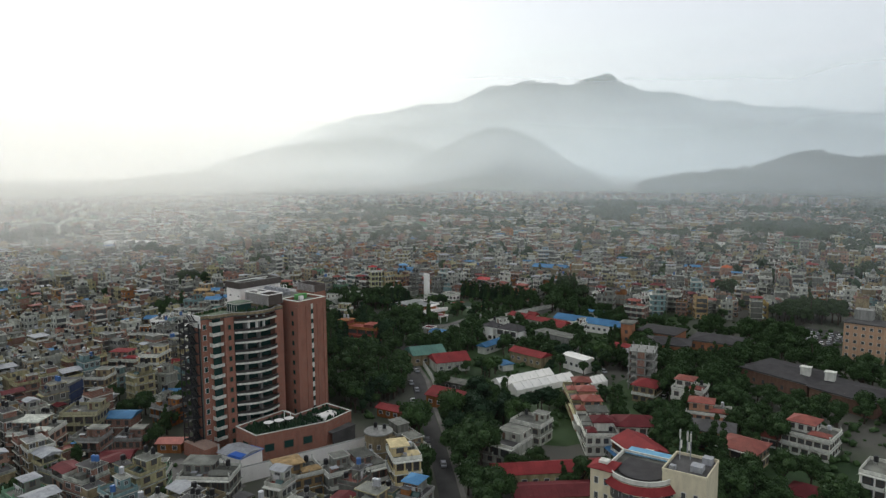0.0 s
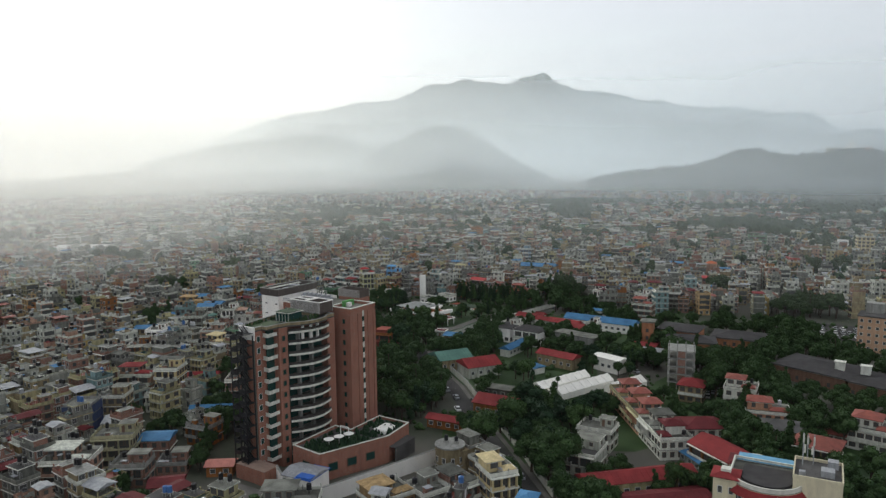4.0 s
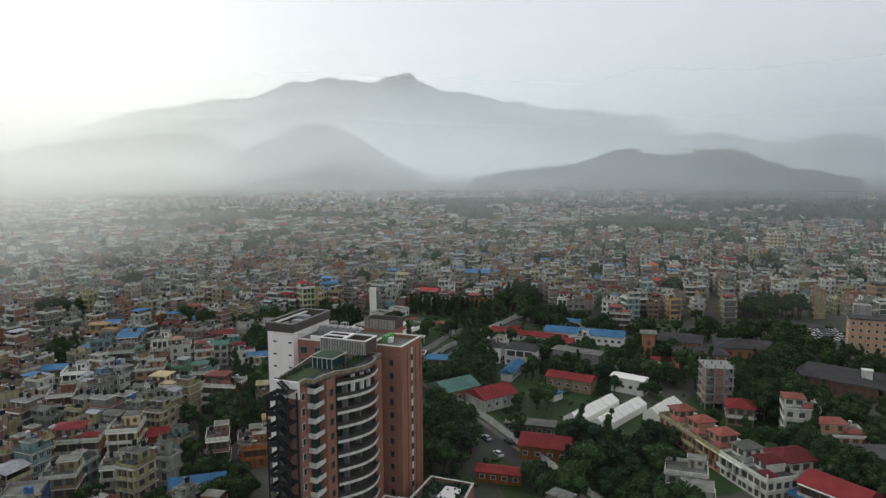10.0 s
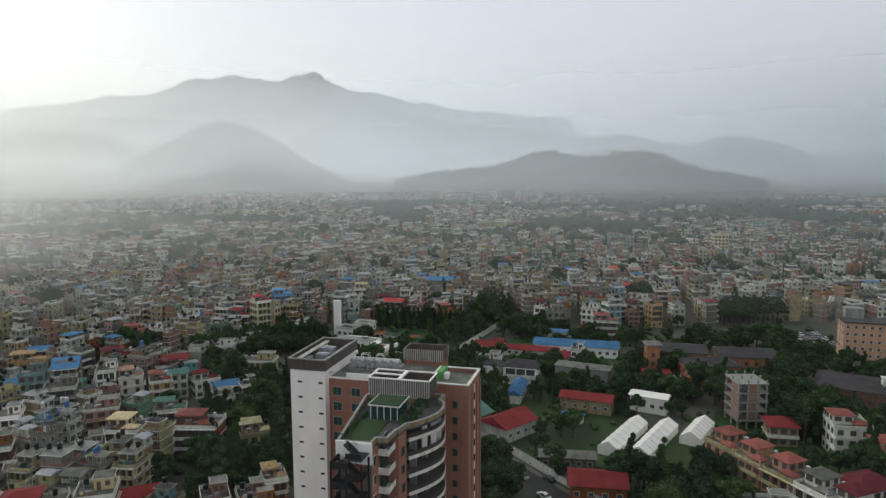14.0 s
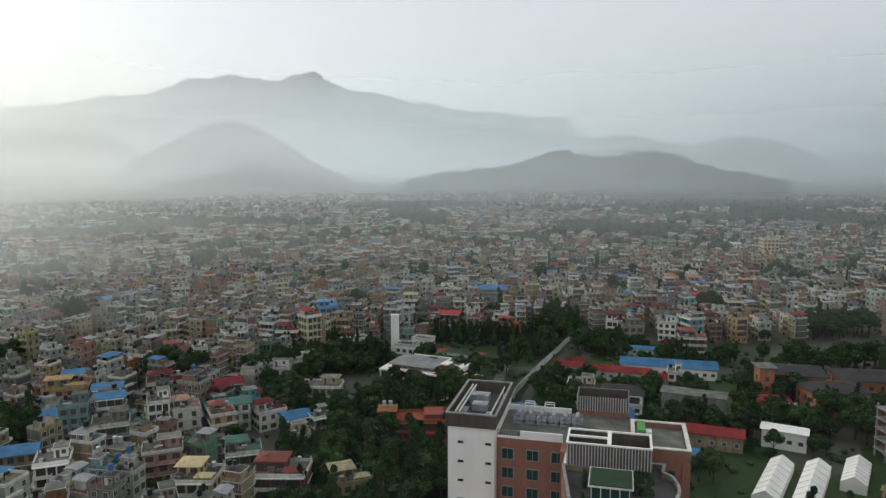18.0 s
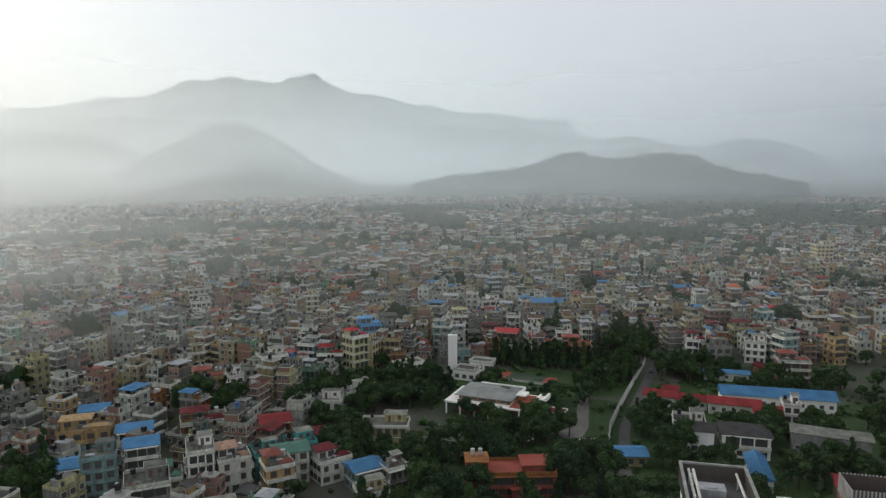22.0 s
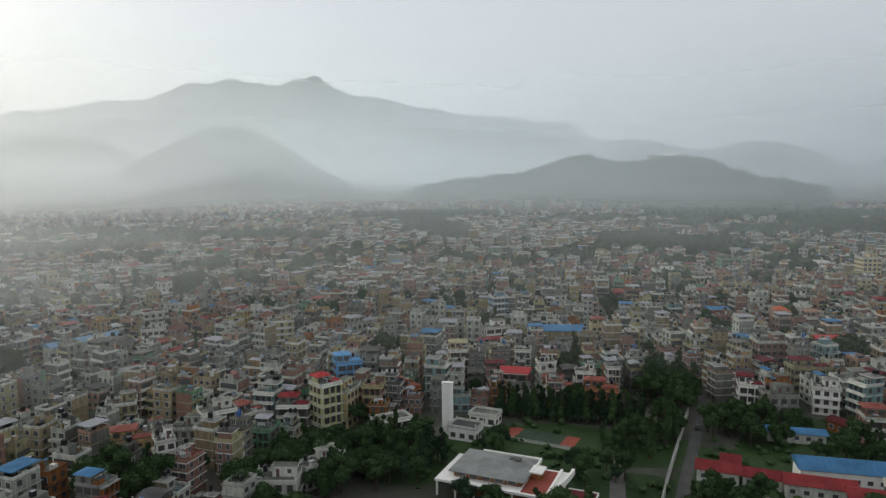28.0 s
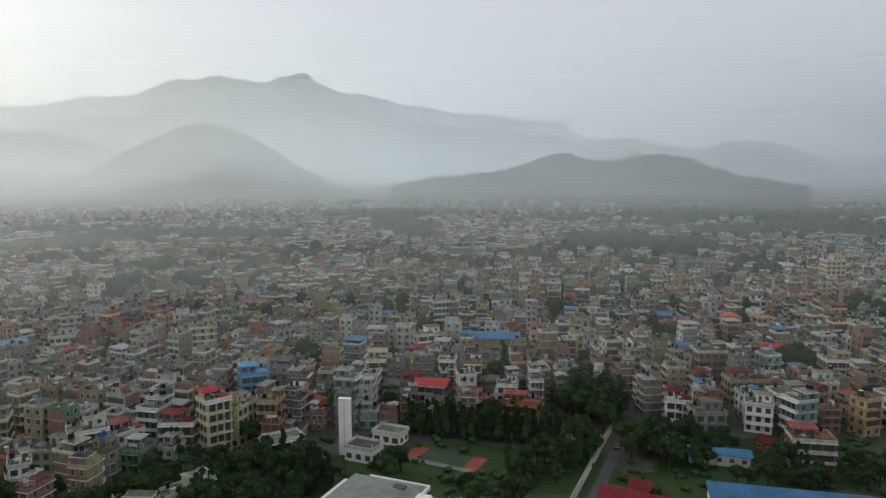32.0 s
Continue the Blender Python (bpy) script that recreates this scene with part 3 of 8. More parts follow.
haze_layer(60, 0.008, 0.003, (-12, -72, 60), 130)



# ---- roads, lanes and yards ----
ROAD = [(86, -150), (62, -72), (50, -38), (40, -11), (29, 17), (17, 50), (6, 72), (-4, 98)]
LANE = [(-2, 92), (8, 118), (20, 142), (32, 160), (48, 183), (66, 209), (80, 235)]


def strip(pts, w, z, m, name, label, category, shift=0.0):
    mb = MB()
    left, right = [], []
    for i, p in enumerate(pts):
        a, b = Vector(pts[max(0, i - 1)]), Vector(pts[min(len(pts) - 1, i + 1)])
        d = (b - a).normalized()
        nrm = Vector((-d.y, d.x))
        c = Vector(p) + nrm * shift
        left.append(c + nrm * w / 2)
        right.append(c - nrm * w / 2)
    for i in range(len(pts) - 1):
        mb.poly([(*right[i], z), (*right[i + 1], z), (*left[i + 1], z), (*left[i], z)])
    return solo(name, mb, m, label, category, kind="structure")


def yard_wall(pts, h, t, m, label, group=""):
    """A boundary wall with a coping: panels between posts."""
    root = thing("boundary_wall", label, "wall", group=group)
    for a, b in zip(pts, pts[1:]):
        a, b = Vector(a), Vector(b)
        ln = (b - a).length
        rz = math.degrees(math.atan2(b.y - a.y, b.x - a.x))
        part("wall_panel", MB().box(0, -t / 2, -0.1, ln, t / 2, h), m, root, at=(a.x, a.y, 0), rz=rz)
        part("coping", MB().box(-0.1, -t / 2 - 0.07, h, ln + 0.1, t / 2 + 0.07, h + 0.1), M_CONC, root, at=(a.x, a.y, 0), rz=rz)
    return root


strip(ROAD, 5.4, 0.07, M_ASPH, "road", "worn grey asphalt street along the garden wall", "road")
strip(ROAD, 1.4, 0.16, M_PAVE, "pavement", "narrow grey paved footway beside the street", "pavement", shift=-3.5)
strip(LANE, 3.3, 0.06, mat("lane_concrete", (0.10, 0.098, 0.09), vary=0.3, scale=0.2, streak=False), "road", "grey concrete lane between garden walls", "road")
yard_wall([(54.5, -36), (45.6, -10), (34.6, 18), (22.6, 51), (12, 73)], 2.2, 0.3, M_TRIM, "whitewashed wall along the street")
yard_wall([(3, 118), (15, 142), (27.5, 161), (43.5, 184), (61, 209)], 2.4, 0.3, M_TRIM, "whitewashed garden wall along the lane")
yard_wall([(-50.3, 146.8), (-34.8, 136.7)], 2.0, 0.3, M_CONC, "weathered cement garden wall under trees")


def patch(name, pts, z, m, label, category):
    mb = MB()
    mb.poly([(x, y, z) for x, y in pts])
    solo(name, mb, m, label, category, kind="structure")


def blob(cx, cy, rx, ry, seed, n=26):
    rng = random.Random(seed)
    ph = [rng.uniform(0, 6.28) for _ in range(3)]
    return [(cx + rx * (1 + 0.14 * math.sin(2 * a + ph[0]) + 0.09 * math.sin(3 * a + ph[1]) + 0.05 * math.sin(5 * a + ph[2])) * math.cos(a),
             cy + ry * (1 + 0.14 * math.sin(2 * a + ph[0]) + 0.09 * math.sin(3 * a + ph[1]) + 0.05 * math.sin(5 * a + ph[2])) * math.sin(a))
            for a in [6.2832 * i / n for i in range(n)]]


for i, (cx, cy, rx, ry) in enumerate([(45, 80, 34, 40), (90, 125, 34, 24), (-28, 138, 34, 20), (-5, 190, 40, 22), (75, 30, 30, 36), (-48, 90, 26, 28), (95, 178, 38, 16), (115, 35, 24, 40), (125, -10, 30, 30), (35, 5, 16, 26), (14, 116, 26, 22), (24, 186, 26, 16), (14, 150, 24, 22), (-6, 118, 20, 16), (28, 90, 24, 20), (60, 160, 30, 20)]):
    patch("lawn", blob(cx, cy, rx, ry, i), 0.012 + 0.002 * i, M_GRASS, "rough green lawn between trees", "lawn")
patch("driveway", [(-3, 143), (-2, 138), (3, 136.5), (9, 145), (13.5, 156), (19, 168), (25, 181), (22, 182), (15.5, 170), (10, 158), (5, 147)], 0.045, M_PAVE, "curved pale paved drive beside the pavilion", "driveway")
patch("sports_court", [(-6, 203), (12, 189), (17.5, 196), (-0.5, 210)], 0.046, mat("green_court", (0.045, 0.075, 0.045), vary=0.3, scale=0.2, streak=False), "worn green court with red ends behind tall hedge", "court")
patch("court_end", [(-6, 203), (-2.6, 200.4), (2.9, 207.4), (-0.5, 210)], 0.052, M_COURT, "dark red end of the sports court", "court")
patch("court_end", [(8.6, 191.6), (12, 189), (17.5, 196), (14.1, 198.6)], 0.052, M_COURT, "dark red end of the sports court", "court")
yard_wall([(-6.5, 201.5), (11, 187.8)], 0.9, 0.25, M_TRIM, "low white wall beside the sports court")
patch("yard", [(-34, -48), (-6, -58), (-2, -50), (-30, -38)], 0.04, M_PAVE, "grey paved yard below the tower", "yard")
patch("car_park", [(172, 140), (198, 138), (214, 166), (186, 178), (172, 164)], 0.05, M_ASPH, "grey car park", "car park")


# ---- town houses ----
def storey_mesh(w, d, h, rng, wall, front_balcony, trim, frame, raw=None):
    """One storey of a town house: walls, floor band, windows on four sides, and perhaps a balcony. Slots: wall, trim, glass, frame, bare side wall."""
    mb = MB()
    mb.box(-w / 2, -d / 2, 0, w / 2, d / 2, h - 0.22, 0)
    if raw is not None:
        for k in raw:
            mb.m[k] = 4
    o = rng.choice([0.16, 0.28, 0.4])
    mb.box(-w / 2 - o, -d / 2 - o, h - 0.2, w / 2 + o, d / 2 + o, h, 1)
    mb.box(-w / 2 - o + 0.14, -d / 2 - o + 0.14, h - 0.01, w / 2 + o - 0.14, d / 2 + o - 0.14, h + 0.03, 5)
    for side, ln, at in ((0, w, -d / 2), (1, d, w / 2), (2, w, d / 2), (3, d, -w / 2)):
        if side != 0 and rng.random() < (0.15 if raw is None else 0.45):
            continue
        n = max(1, round(ln / rng.uniform(2.2, 3.4)))
        ww, wh, wz = rng.uniform(1.2, 2.0), rng.uniform(1.4, 1.75), rng.uniform(0.7, 0.9)
        for i in range(n):
            c = -ln / 2 + ln * (i + 0.5) / n
            mb.window(side, c, wz, min(ww, ln / n - 0.4), wh, at, 3, 2)
    if front_balcony and rng.random() < 0.6:      # flat dark glass sheet imitates a deep loggia's shade behind the balcony
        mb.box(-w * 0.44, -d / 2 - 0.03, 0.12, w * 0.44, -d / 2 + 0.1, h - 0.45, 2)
        for t in (-0.44, -0.12, 0.16, 0.44):
            mb.box(w * t - 0.14, -d / 2 - 0.9, 0, w * t + 0.14, -d / 2, h - 0.2, 0)
        mb.box(-w / 2 - 0.1, -d / 2 - 1.1, h - 0.26, w / 2 + 0.1, -d / 2, h - 0.04, 1)
    if front_balcony:
        b = rng.uniform(0.9, 1.4)
        x0, x1 = (-w / 2, w / 2) if rng.random() < 0.5 else (-w / 2, w * rng.uniform(-0.1, 0.2))
        mb.box(x0, -d / 2 - b, -0.16, x1, -d / 2, 0, 1)
        mb.box(x0, -d / 2 - b, 0, x1, -d / 2 - b + 0.1, 0.85, 1 if rng.random() < 0.5 else 0)
        mb.box(x0, -d / 2 - b + 0.1, 0, x0 + 0.1, -d / 2, 0.85, 1)
        mb.box(x1 - 0.1, -d / 2 - b + 0.1, 0, x1, -d / 2, 0.85, 1)
    return mb


def roof_mb(w, d, rng):
    mb = MB()
    mb.box(-w / 2 - 0.2, -d / 2 - 0.2, 0.002, w / 2 + 0.2, d / 2 + 0.2, 0.06, 0)
    o = 0.2
    ring = [(-w / 2 - o, -d / 2 - o), (w / 2 + o, -d / 2 - o), (w / 2 + o, d / 2 + o), (-w / 2 - o, d / 2 + o)]
    mb.wallring(ring, 0.06, rng.uniform(0.7, 1.0), 0.14, 1)
    if rng.random() < 0.45:       # stub columns left for a further storey
        for x in (-w / 2 + 0.1, w / 2 - 0.1):
            for y in (-d / 2 + 0.1, d / 2 - 0.1):
                mb.box(x - 0.14, y - 0.14, 0.06, x + 0.14, y + 0.14, rng.uniform(1.2, 1.9), 1)
    return mb


def cabin_mb(w, d, rng):
    cw, cd, h = w * rng.uniform(0.35, 0.6), d * rng.uniform(0.35, 0.55), rng.uniform(2.2, 2.7)
    mb = MB()
    mb.box(-cw / 2, -cd / 2, 0, cw / 2, cd / 2, h, 0)
    mb.box(-cw / 2 - 0.3, -cd / 2 - 0.3, h, cw / 2 + 0.3, cd / 2 + 0.3, h + 0.16, 1)
    mb.box(-cw / 2 - 0.2, -cd / 2 - 0.2, h + 0.1, cw / 2 + 0.2, cd / 2 + 0.2, h + 0.19, 5)
    mb.window(0, cw * 0.2, 0.9, min(1.0, cw * 0.4), 1.1, -cd / 2, 3, 2)
    mb.box(-cw * 0.35, -cd / 2 - 0.06, 0, -cw * 0.35 + 0.85, -cd / 2, 2.0, 3)
    mb.window(1, 0, 0.9, 1.0, 1.1, cw / 2, 3, 2)
    return mb, cw, cd, h


def tank_mb(rng):
    mb = MB()
    r, h = rng.uniform(0.5, 0.65), rng.uniform(1.1, 1.5)
    for sx in (-0.4, 0.4):
        for sy in (-0.4, 0.4):
            mb.box(sx - 0.06, sy - 0.06, 0, sx + 0.06, sy + 0.06, 0.7, 1)
    mb.box(-0.6, -0.6, 0.7, 0.6, 0.6, 0.8, 1)
    mb.cyl(0, 0, 0.8, 0.8 + h, r, r, 10, 0)
    mb.cyl(0, 0, 0.8 + h, 1.0 + h, r, r * 0.35, 10, 0)
    return mb


SHEETS = [M_RED, M_BLUE, M_MAROON, M_GREYMET, M_GREYMET, M_GREYMET, M_GREYMET, M_ROOF, M_ROOF, M_ROOFD]
COLOUR = ["cream", "whitewashed", "peach", "pink", "grey", "pale blue", "mint green", "ochre", "bare cement", "terracotta", "buff", "off-white", "brick"]
WEIGHT = [11, 20, 9, 13, 17, 4, 5, 4, 14, 8, 9, 14, 17]


def house_proto(seed):
    rng = random.Random(seed)
    wi = rng.choices(range(13), WEIGHT)[0]
    wall = WALLS[wi]
    bare = rng.choice([WALLS[8], WALLS[4], M_BRICK, WALLS[10]])
    raw = [f for f in (3, 4, 5) if rng.random() < 0.55] if rng.random() < 0.65 else None   # faces left unpainted
    trim = rng.choice([M_TRIM, M_TRIM, wall, M_CONC, WALLS[11], WALLS[0]])
    frame = rng.choice([M_FRAME, M_FRAME, M_FRAMEW, M_FRAMEW])
    w, d = rng.uniform(4.4, 7.0), rng.uniform(4.8, 7.2)
    fl = rng.choices([1, 2, 3, 4], [1, 5, 10, 7])[0]
    h = rng.uniform(2.75, 3.0)
    slots = [wall, trim, M_GLASS, frame, bare, rng.choice([M_ROOF, M_ROOF, M_ROOFD, M_CONC])]
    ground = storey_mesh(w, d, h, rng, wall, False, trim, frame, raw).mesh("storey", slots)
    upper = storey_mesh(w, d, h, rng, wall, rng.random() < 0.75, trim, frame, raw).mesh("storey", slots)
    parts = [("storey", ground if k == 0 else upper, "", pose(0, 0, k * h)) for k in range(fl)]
    top = fl * h
    roofing = rng.choice([M_ROOF, M_ROOF, M_ROOF, M_ROOFD, M_ROOFD, M_REDT])
    parts.append(("roof", roof_mb(w, d, rng).mesh("roof", [roofing, wall if rng.random() < 0.6 else trim]), "", pose(0, 0, top)))
    kind = rng.random()
    note = "flat roof"
    tanks = [M_TANKK, M_TANKK, M_TANKK, M_TANKK, M_TANKB, M_STEELT]
    if kind < 0.34:          # set-back upper storey with a terrace before it
        sw, sd = w * rng.uniform(0.6, 0.92), d * rng.uniform(0.5, 0.68)
        oy = (d - sd) / 2 - 0.05
        ox = rng.choice([-1, 1]) * (w - sw) / 2 * 0.9
        parts.append(("top_storey", storey_mesh(sw, sd, 2.6, rng, wall, False, trim, frame, raw).mesh("top_storey", slots), "", pose(ox, oy, top + 0.065)))
        note = "set-back top storey and terrace"
        t = tank_mb(rng).mesh("water_tank", [rng.choice(tanks), M_CONC])
        if rng.random() < 0.4:
            mb = MB().hip(-sw / 2, -sd / 2, sw / 2, sd / 2, 0, 0.7, 0.5, gable=rng.random() < 0.6, thick=0.06)
            parts.append(("sheet_roof", mb.mesh("sheet_roof", [rng.choice(SHEETS)]), "", pose(ox, oy, top + 2.71)))
            note = "sheet-roofed top storey"
        else:
            parts.append(("water_tank", t, "", pose(ox + rng.uniform(-1, 1), oy, top + 2.70)))
            parts.append(("water_tank", t, "", pose(ox + 1.6, oy + 0.3, top + 2.70)))
    elif kind < 0.74:
        mb, cw, cd, ch = cabin_mb(w, d, rng)
        cx, cy = rng.choice([-1, 1]) * (w - cw) / 2 * 0.9, rng.choice([-0.2, 1]) * (d - cd) / 2 * 0.9
        parts.append(("stair_cabin", mb.mesh("stair_cabin", slots), "", pose(cx, cy, top + 0.06)))
        if rng.random() < 0.35:
            s = rng.choice(SHEETS)
            note = "sheet-roofed stair cabin"
            mb = MB().hip(-cw / 2, -cd / 2, cw / 2, cd / 2, 0, 0.5, 0.5, gable=True, thick=0.06)
            parts.append(("sheet_roof", mb.mesh("sheet_roof", [s]), "", pose(cx, cy, top + ch + 0.27)))
        else:
            note = "flat roof with a stair cabin"
            t = tank_mb(rng).mesh("water_tank", [rng.choice(tanks), M_CONC])
            parts.append(("water_tank", t, "", pose(cx, cy, top + ch + 0.26)))
        if rng.random() < 0.6:
            t = tank_mb(rng).mesh("water_tank", [rng.choice(tanks), M_CONC])
            parts.append(("water_tank", t, "", pose(-cx * 0.9, -cy if abs(cy) > 1 else d * 0.3, top + 0.07)))
    elif kind < 0.88:
        s = rng.choice(SHEETS)
        note = "sheet-metal roof on posts"
        mb = MB().hip(-w / 2, -d / 2, w / 2, d / 2, 0, rng.uniform(0.5, 1.0), 0.3, gable=True, thick=0.06)
        for x in (-w / 2 + 0.2, w / 2 - 0.2):
            for y in (-d / 2 + 0.2, d / 2 - 0.2):
                mb.box(x - 0.1, y - 0.1, -2.2, x + 0.1, y + 0.1, 0.0, 0)
        parts.append(("sheet_roof", mb.mesh("sheet_roof", [s]), "", pose(0, 0, top + 2.26)))
    else:
        t = tank_mb(rng).mesh("water_tank", [M_TANKK, M_CONC])
        parts.append(("water_tank", t, "", pose(w * 0.25, d * 0.25, top + 0.07)))
        pot = MB().box(-0.18, -0.18, 0, 0.18, 0.18, 0.35, 0).cyl(0, 0, 0.35, 0.8, 0.3, 0.42, 6, 1).cyl(0, 0, 0.8, 1.25, 0.42, 0.1, 6, 1).mesh("potted_plant", [M_REDT, M_LEAF])
        for i in range(4):
            parts.append(("potted_plant", pot, "", pose(-w / 2 + 0.9 + i * (w - 1.8) / 3, -d / 2 + rng.uniform(0.5, 1.1), top + 0.062)))
        note = "potted roof garden"
    for i in range(rng.choice([1, 2, 3])):
        q = rng.random()
        if q < 0.4:
            a, b, c = rng.uniform(1.0, 2.4), rng.uniform(0.8, 1.8), rng.uniform(0.9, 2.0)
            sm = MB().box(-a / 2, -b / 2, 0, a / 2, b / 2, c, 0).box(-a / 2 - 0.2, -b / 2 - 0.2, c, a / 2 + 0.2, b / 2 + 0.2, c + 0.07, 1).mesh("roof_shed", [rng.choice([bare, wall]), rng.choice(SHEETS)])
            parts.append(("roof_shed", sm, "", pose(rng.uniform(-0.25, 0.25) * w, -d / 2 + 1.3, top + 0.064)))
        elif q < 0.7:
            pn = MB()
            for k in range(6):
                pn.box(-w * 0.4 + k * w * 0.16 - 0.03, -0.03, 0, -w * 0.4 + k * w * 0.16 + 0.03, 0.03, 1.9)
            pn.box(-w * 0.4, -0.03, 1.84, w * 0.4, 0.03, 1.9).box(-w * 0.3, -0.02, 0.9, w * 0.1, 0.02, 1.8)
            parts.append(("drying_frame", pn.mesh("drying_frame", [rng.choice([M_FRAMEW, M_GREYMET, WALLS[1]])]), "", pose(0, -d * 0.18, top + 0.064)))
        else:
            sp = MB()
            sp.v = [(-1, -0.6, 0.25), (1, -0.6, 0.25), (1, 0.6, 0.95), (-1, 0.6, 0.95), (-1, -0.6, 0.32), (1, -0.6, 0.32), (1, 0.6, 1.02), (-1, 0.6, 1.02)]
            sp.f = [(3, 2, 1, 0), (4, 5, 6, 7), (0, 1, 5, 4), (1, 2, 6, 5), (2, 3, 7, 6), (3, 0, 4, 7)]
            sp.m = [0] * 6
            sp.rod((0, 0.6, 1.2), (0, 0.6, 1.2001), 0.2).box(-0.9, 0.5, 0, -0.8, 0.6, 1.0).box(0.8, 0.5, 0, 0.9, 0.6, 1.0)
            parts.append(("solar_heater", sp.mesh("solar_heater", [M_TGLASS]), "", pose(rng.uniform(-0.2, 0.2) * w, -d * 0.3, top + 0.064)))
    word = {1: "single", 2: "two", 3: "three", 4: "four"}[fl]
    return {"name": "town_house", "label": f"{word}-storey {COLOUR[wi]} town house with {note}", "category": "house",
            "group": "town houses", "parts": parts, "w": w, "d": d}


OPEN = [(-48, 24), (-49, -34), (-24, -46), (-26, -57), (-2, -57), (8, -63), (24, -63), (40, -54), (44, -40), (52, -64), (72, -130), (260, -130), (420, 60), (300, 150), (225, 186), (150, 182), (135, 192), (116, 192), (78, 200), (70, 232), (54, 226), (40, 214),
        (0, 226), (-30, 226), (-44, 210), (-66, 204), (-86, 192), (-84, 172), (-72, 158), (-68, 126), (-82, 112), (-78, 66), (-64, 44)]
TOWN_TURN = -24.0
ct, stn = math.cos(radians(TOWN_TURN)), math.sin(radians(TOWN_TURN))


def town_cells(x_lo, x_hi, y_lo, y_hi, cell, rng, lane_u=5, lane_v=8):
    """Plots on a bent grid with lanes between the blocks: place and turn of each."""
    out = []
    R = 1.25 * max(abs(x_lo), abs(x_hi), abs(y_lo), abs(y_hi))
    n = int(R / cell) + 2
    us, pos = [], 0.0
    for i in range(2 * n):
        us.append(pos - R)
        pos += cell * rng.uniform(0.92, 1.12) + (cell * 0.42 if i % lane_u == lane_u - 1 else 0)
    vs, pos = [], 0.0
    for i in range(2 * n):
        vs.append(pos - R)
        pos += cell * rng.uniform(0.95, 1.15) + (cell * 0.48 if i % lane_v == lane_v - 1 else 0)
    for u in us:
        for v in vs:
            x, y = u * ct - v * stn, u * stn + v * ct
            wx = 26 * math.sin(y / 83 + 1.3) + 14 * math.sin(x / 47 + y / 61)
            wy = 24 * math.sin(x / 91 + 0.4) + 12 * math.sin(y / 52 - x / 73)
            bend = 14 * math.sin(x / 120) + 12 * math.sin(y / 140 + 1)
            x, y = x + wx, y + wy
            if x_lo < x < x_hi and y_lo < y < y_hi:
                out.append((x, y, TOWN_TURN + bend))
    return out


def seen_ground(x, y):
    return (x - 92) * 0.656 + (y + 213) * 0.755 > -25 and x + 26 < (y + 148) * 1.02 + 40


# woods and gardens inside the town: centre, half-width, half-depth
WOODS = [(272, 640, 62, 95), (590, 700, 85, 150), (91, 850, 42, 110), (-300, 705, 85, 42), (-178, 790, 95, 52), (-90, 770, 50, 30), (619, 1040, 150, 130), (459, 707, 75, 50), (480, 930, 60, 90), (380, 820, 60, 40),
         (84, 990, 46, 80), (-140, 465, 15, 22), (-45, 541, 12, 26), (-104, 494, 12, 20), (-66, 535, 12, 26), (40, 262, 8, 10), (66, 236, 8, 8), (99, 350, 7, 14), (700, 900, 160, 81), (330, 930, 90, 40), (-20, 620, 40, 12),
         (150, 560, 26, 16), (30, 330, 9, 10), (210, 610, 40, 12), (60, 420, 10, 12), (-240, 420, 16, 16), (360, 560, 50, 16), (420, 330, 30, 24), (-90, 390, 12, 12), (180, 420, 14, 12), (-420, 640, 75, 19), (330, 250, 32, 22), (130, 300, 12, 10), (-30, 300, 9, 9), (-190, 210, 11, 11), (-210, 620, 30, 12), (90, 520, 26, 12), (250, 330, 16, 16), (-180, 300, 13, 14), (-330, 880, 150, 30), (120, 1110, 120, 40), (-140, 560, 18, 14), (300, 470, 20, 16), (197, 202, 13, 10), (-110, 180, 11, 11), (-150, 130, 11, 14), (160, 250, 9, 8), (-300, 330, 22, 14), (-250, 250, 14, 12), (-330, 450, 30, 16), (60, 560, 16, 22), (220, 500, 14, 18)]


def in_woods(x, y, grow=1.0):
    return any(((x - a) / (c * grow)) ** 2 + ((y - b) / (e * grow)) ** 2 < 1 for a, b, c, e in WOODS)


# ---- the brick tower ----
TW = -25.0
M_SLAT = mat("grey_slat", (0.50, 0.48, 0.45), rough=0.7, vary=0.3)
M_LOUV = mat("brown_louvre", (0.105, 0.085, 0.072), rough=0.6, vary=0.25)
tower = thing("tower_block", "thirteen-storey brick and white apartment tower with curved balconies", "building", 0, 0, 0, TW)
FH = 3.2
part("white_shaft", MB().box(-37, -11.8, 0, -29.4, 5.2, 43), M_WHITE, tower, "plain white lift shaft")
slit = MB().box(-0.45, -0.04, 0, 0.45, 0.05, 0.32).box(-0.5, -0.06, -0.06, 0.5, 0.04, -0.01).mesh("slit_window", [M_STEEL])
for k in range(13):
    for u in (-34.9, -30.4):
        part("slit_window", slit, None, tower, at=(u, -11.82, 1.9 + k * FH))
    part("slit_window", slit, None, tower, at=(-37.02, -4, 1.9 + k * FH), rz=-90)


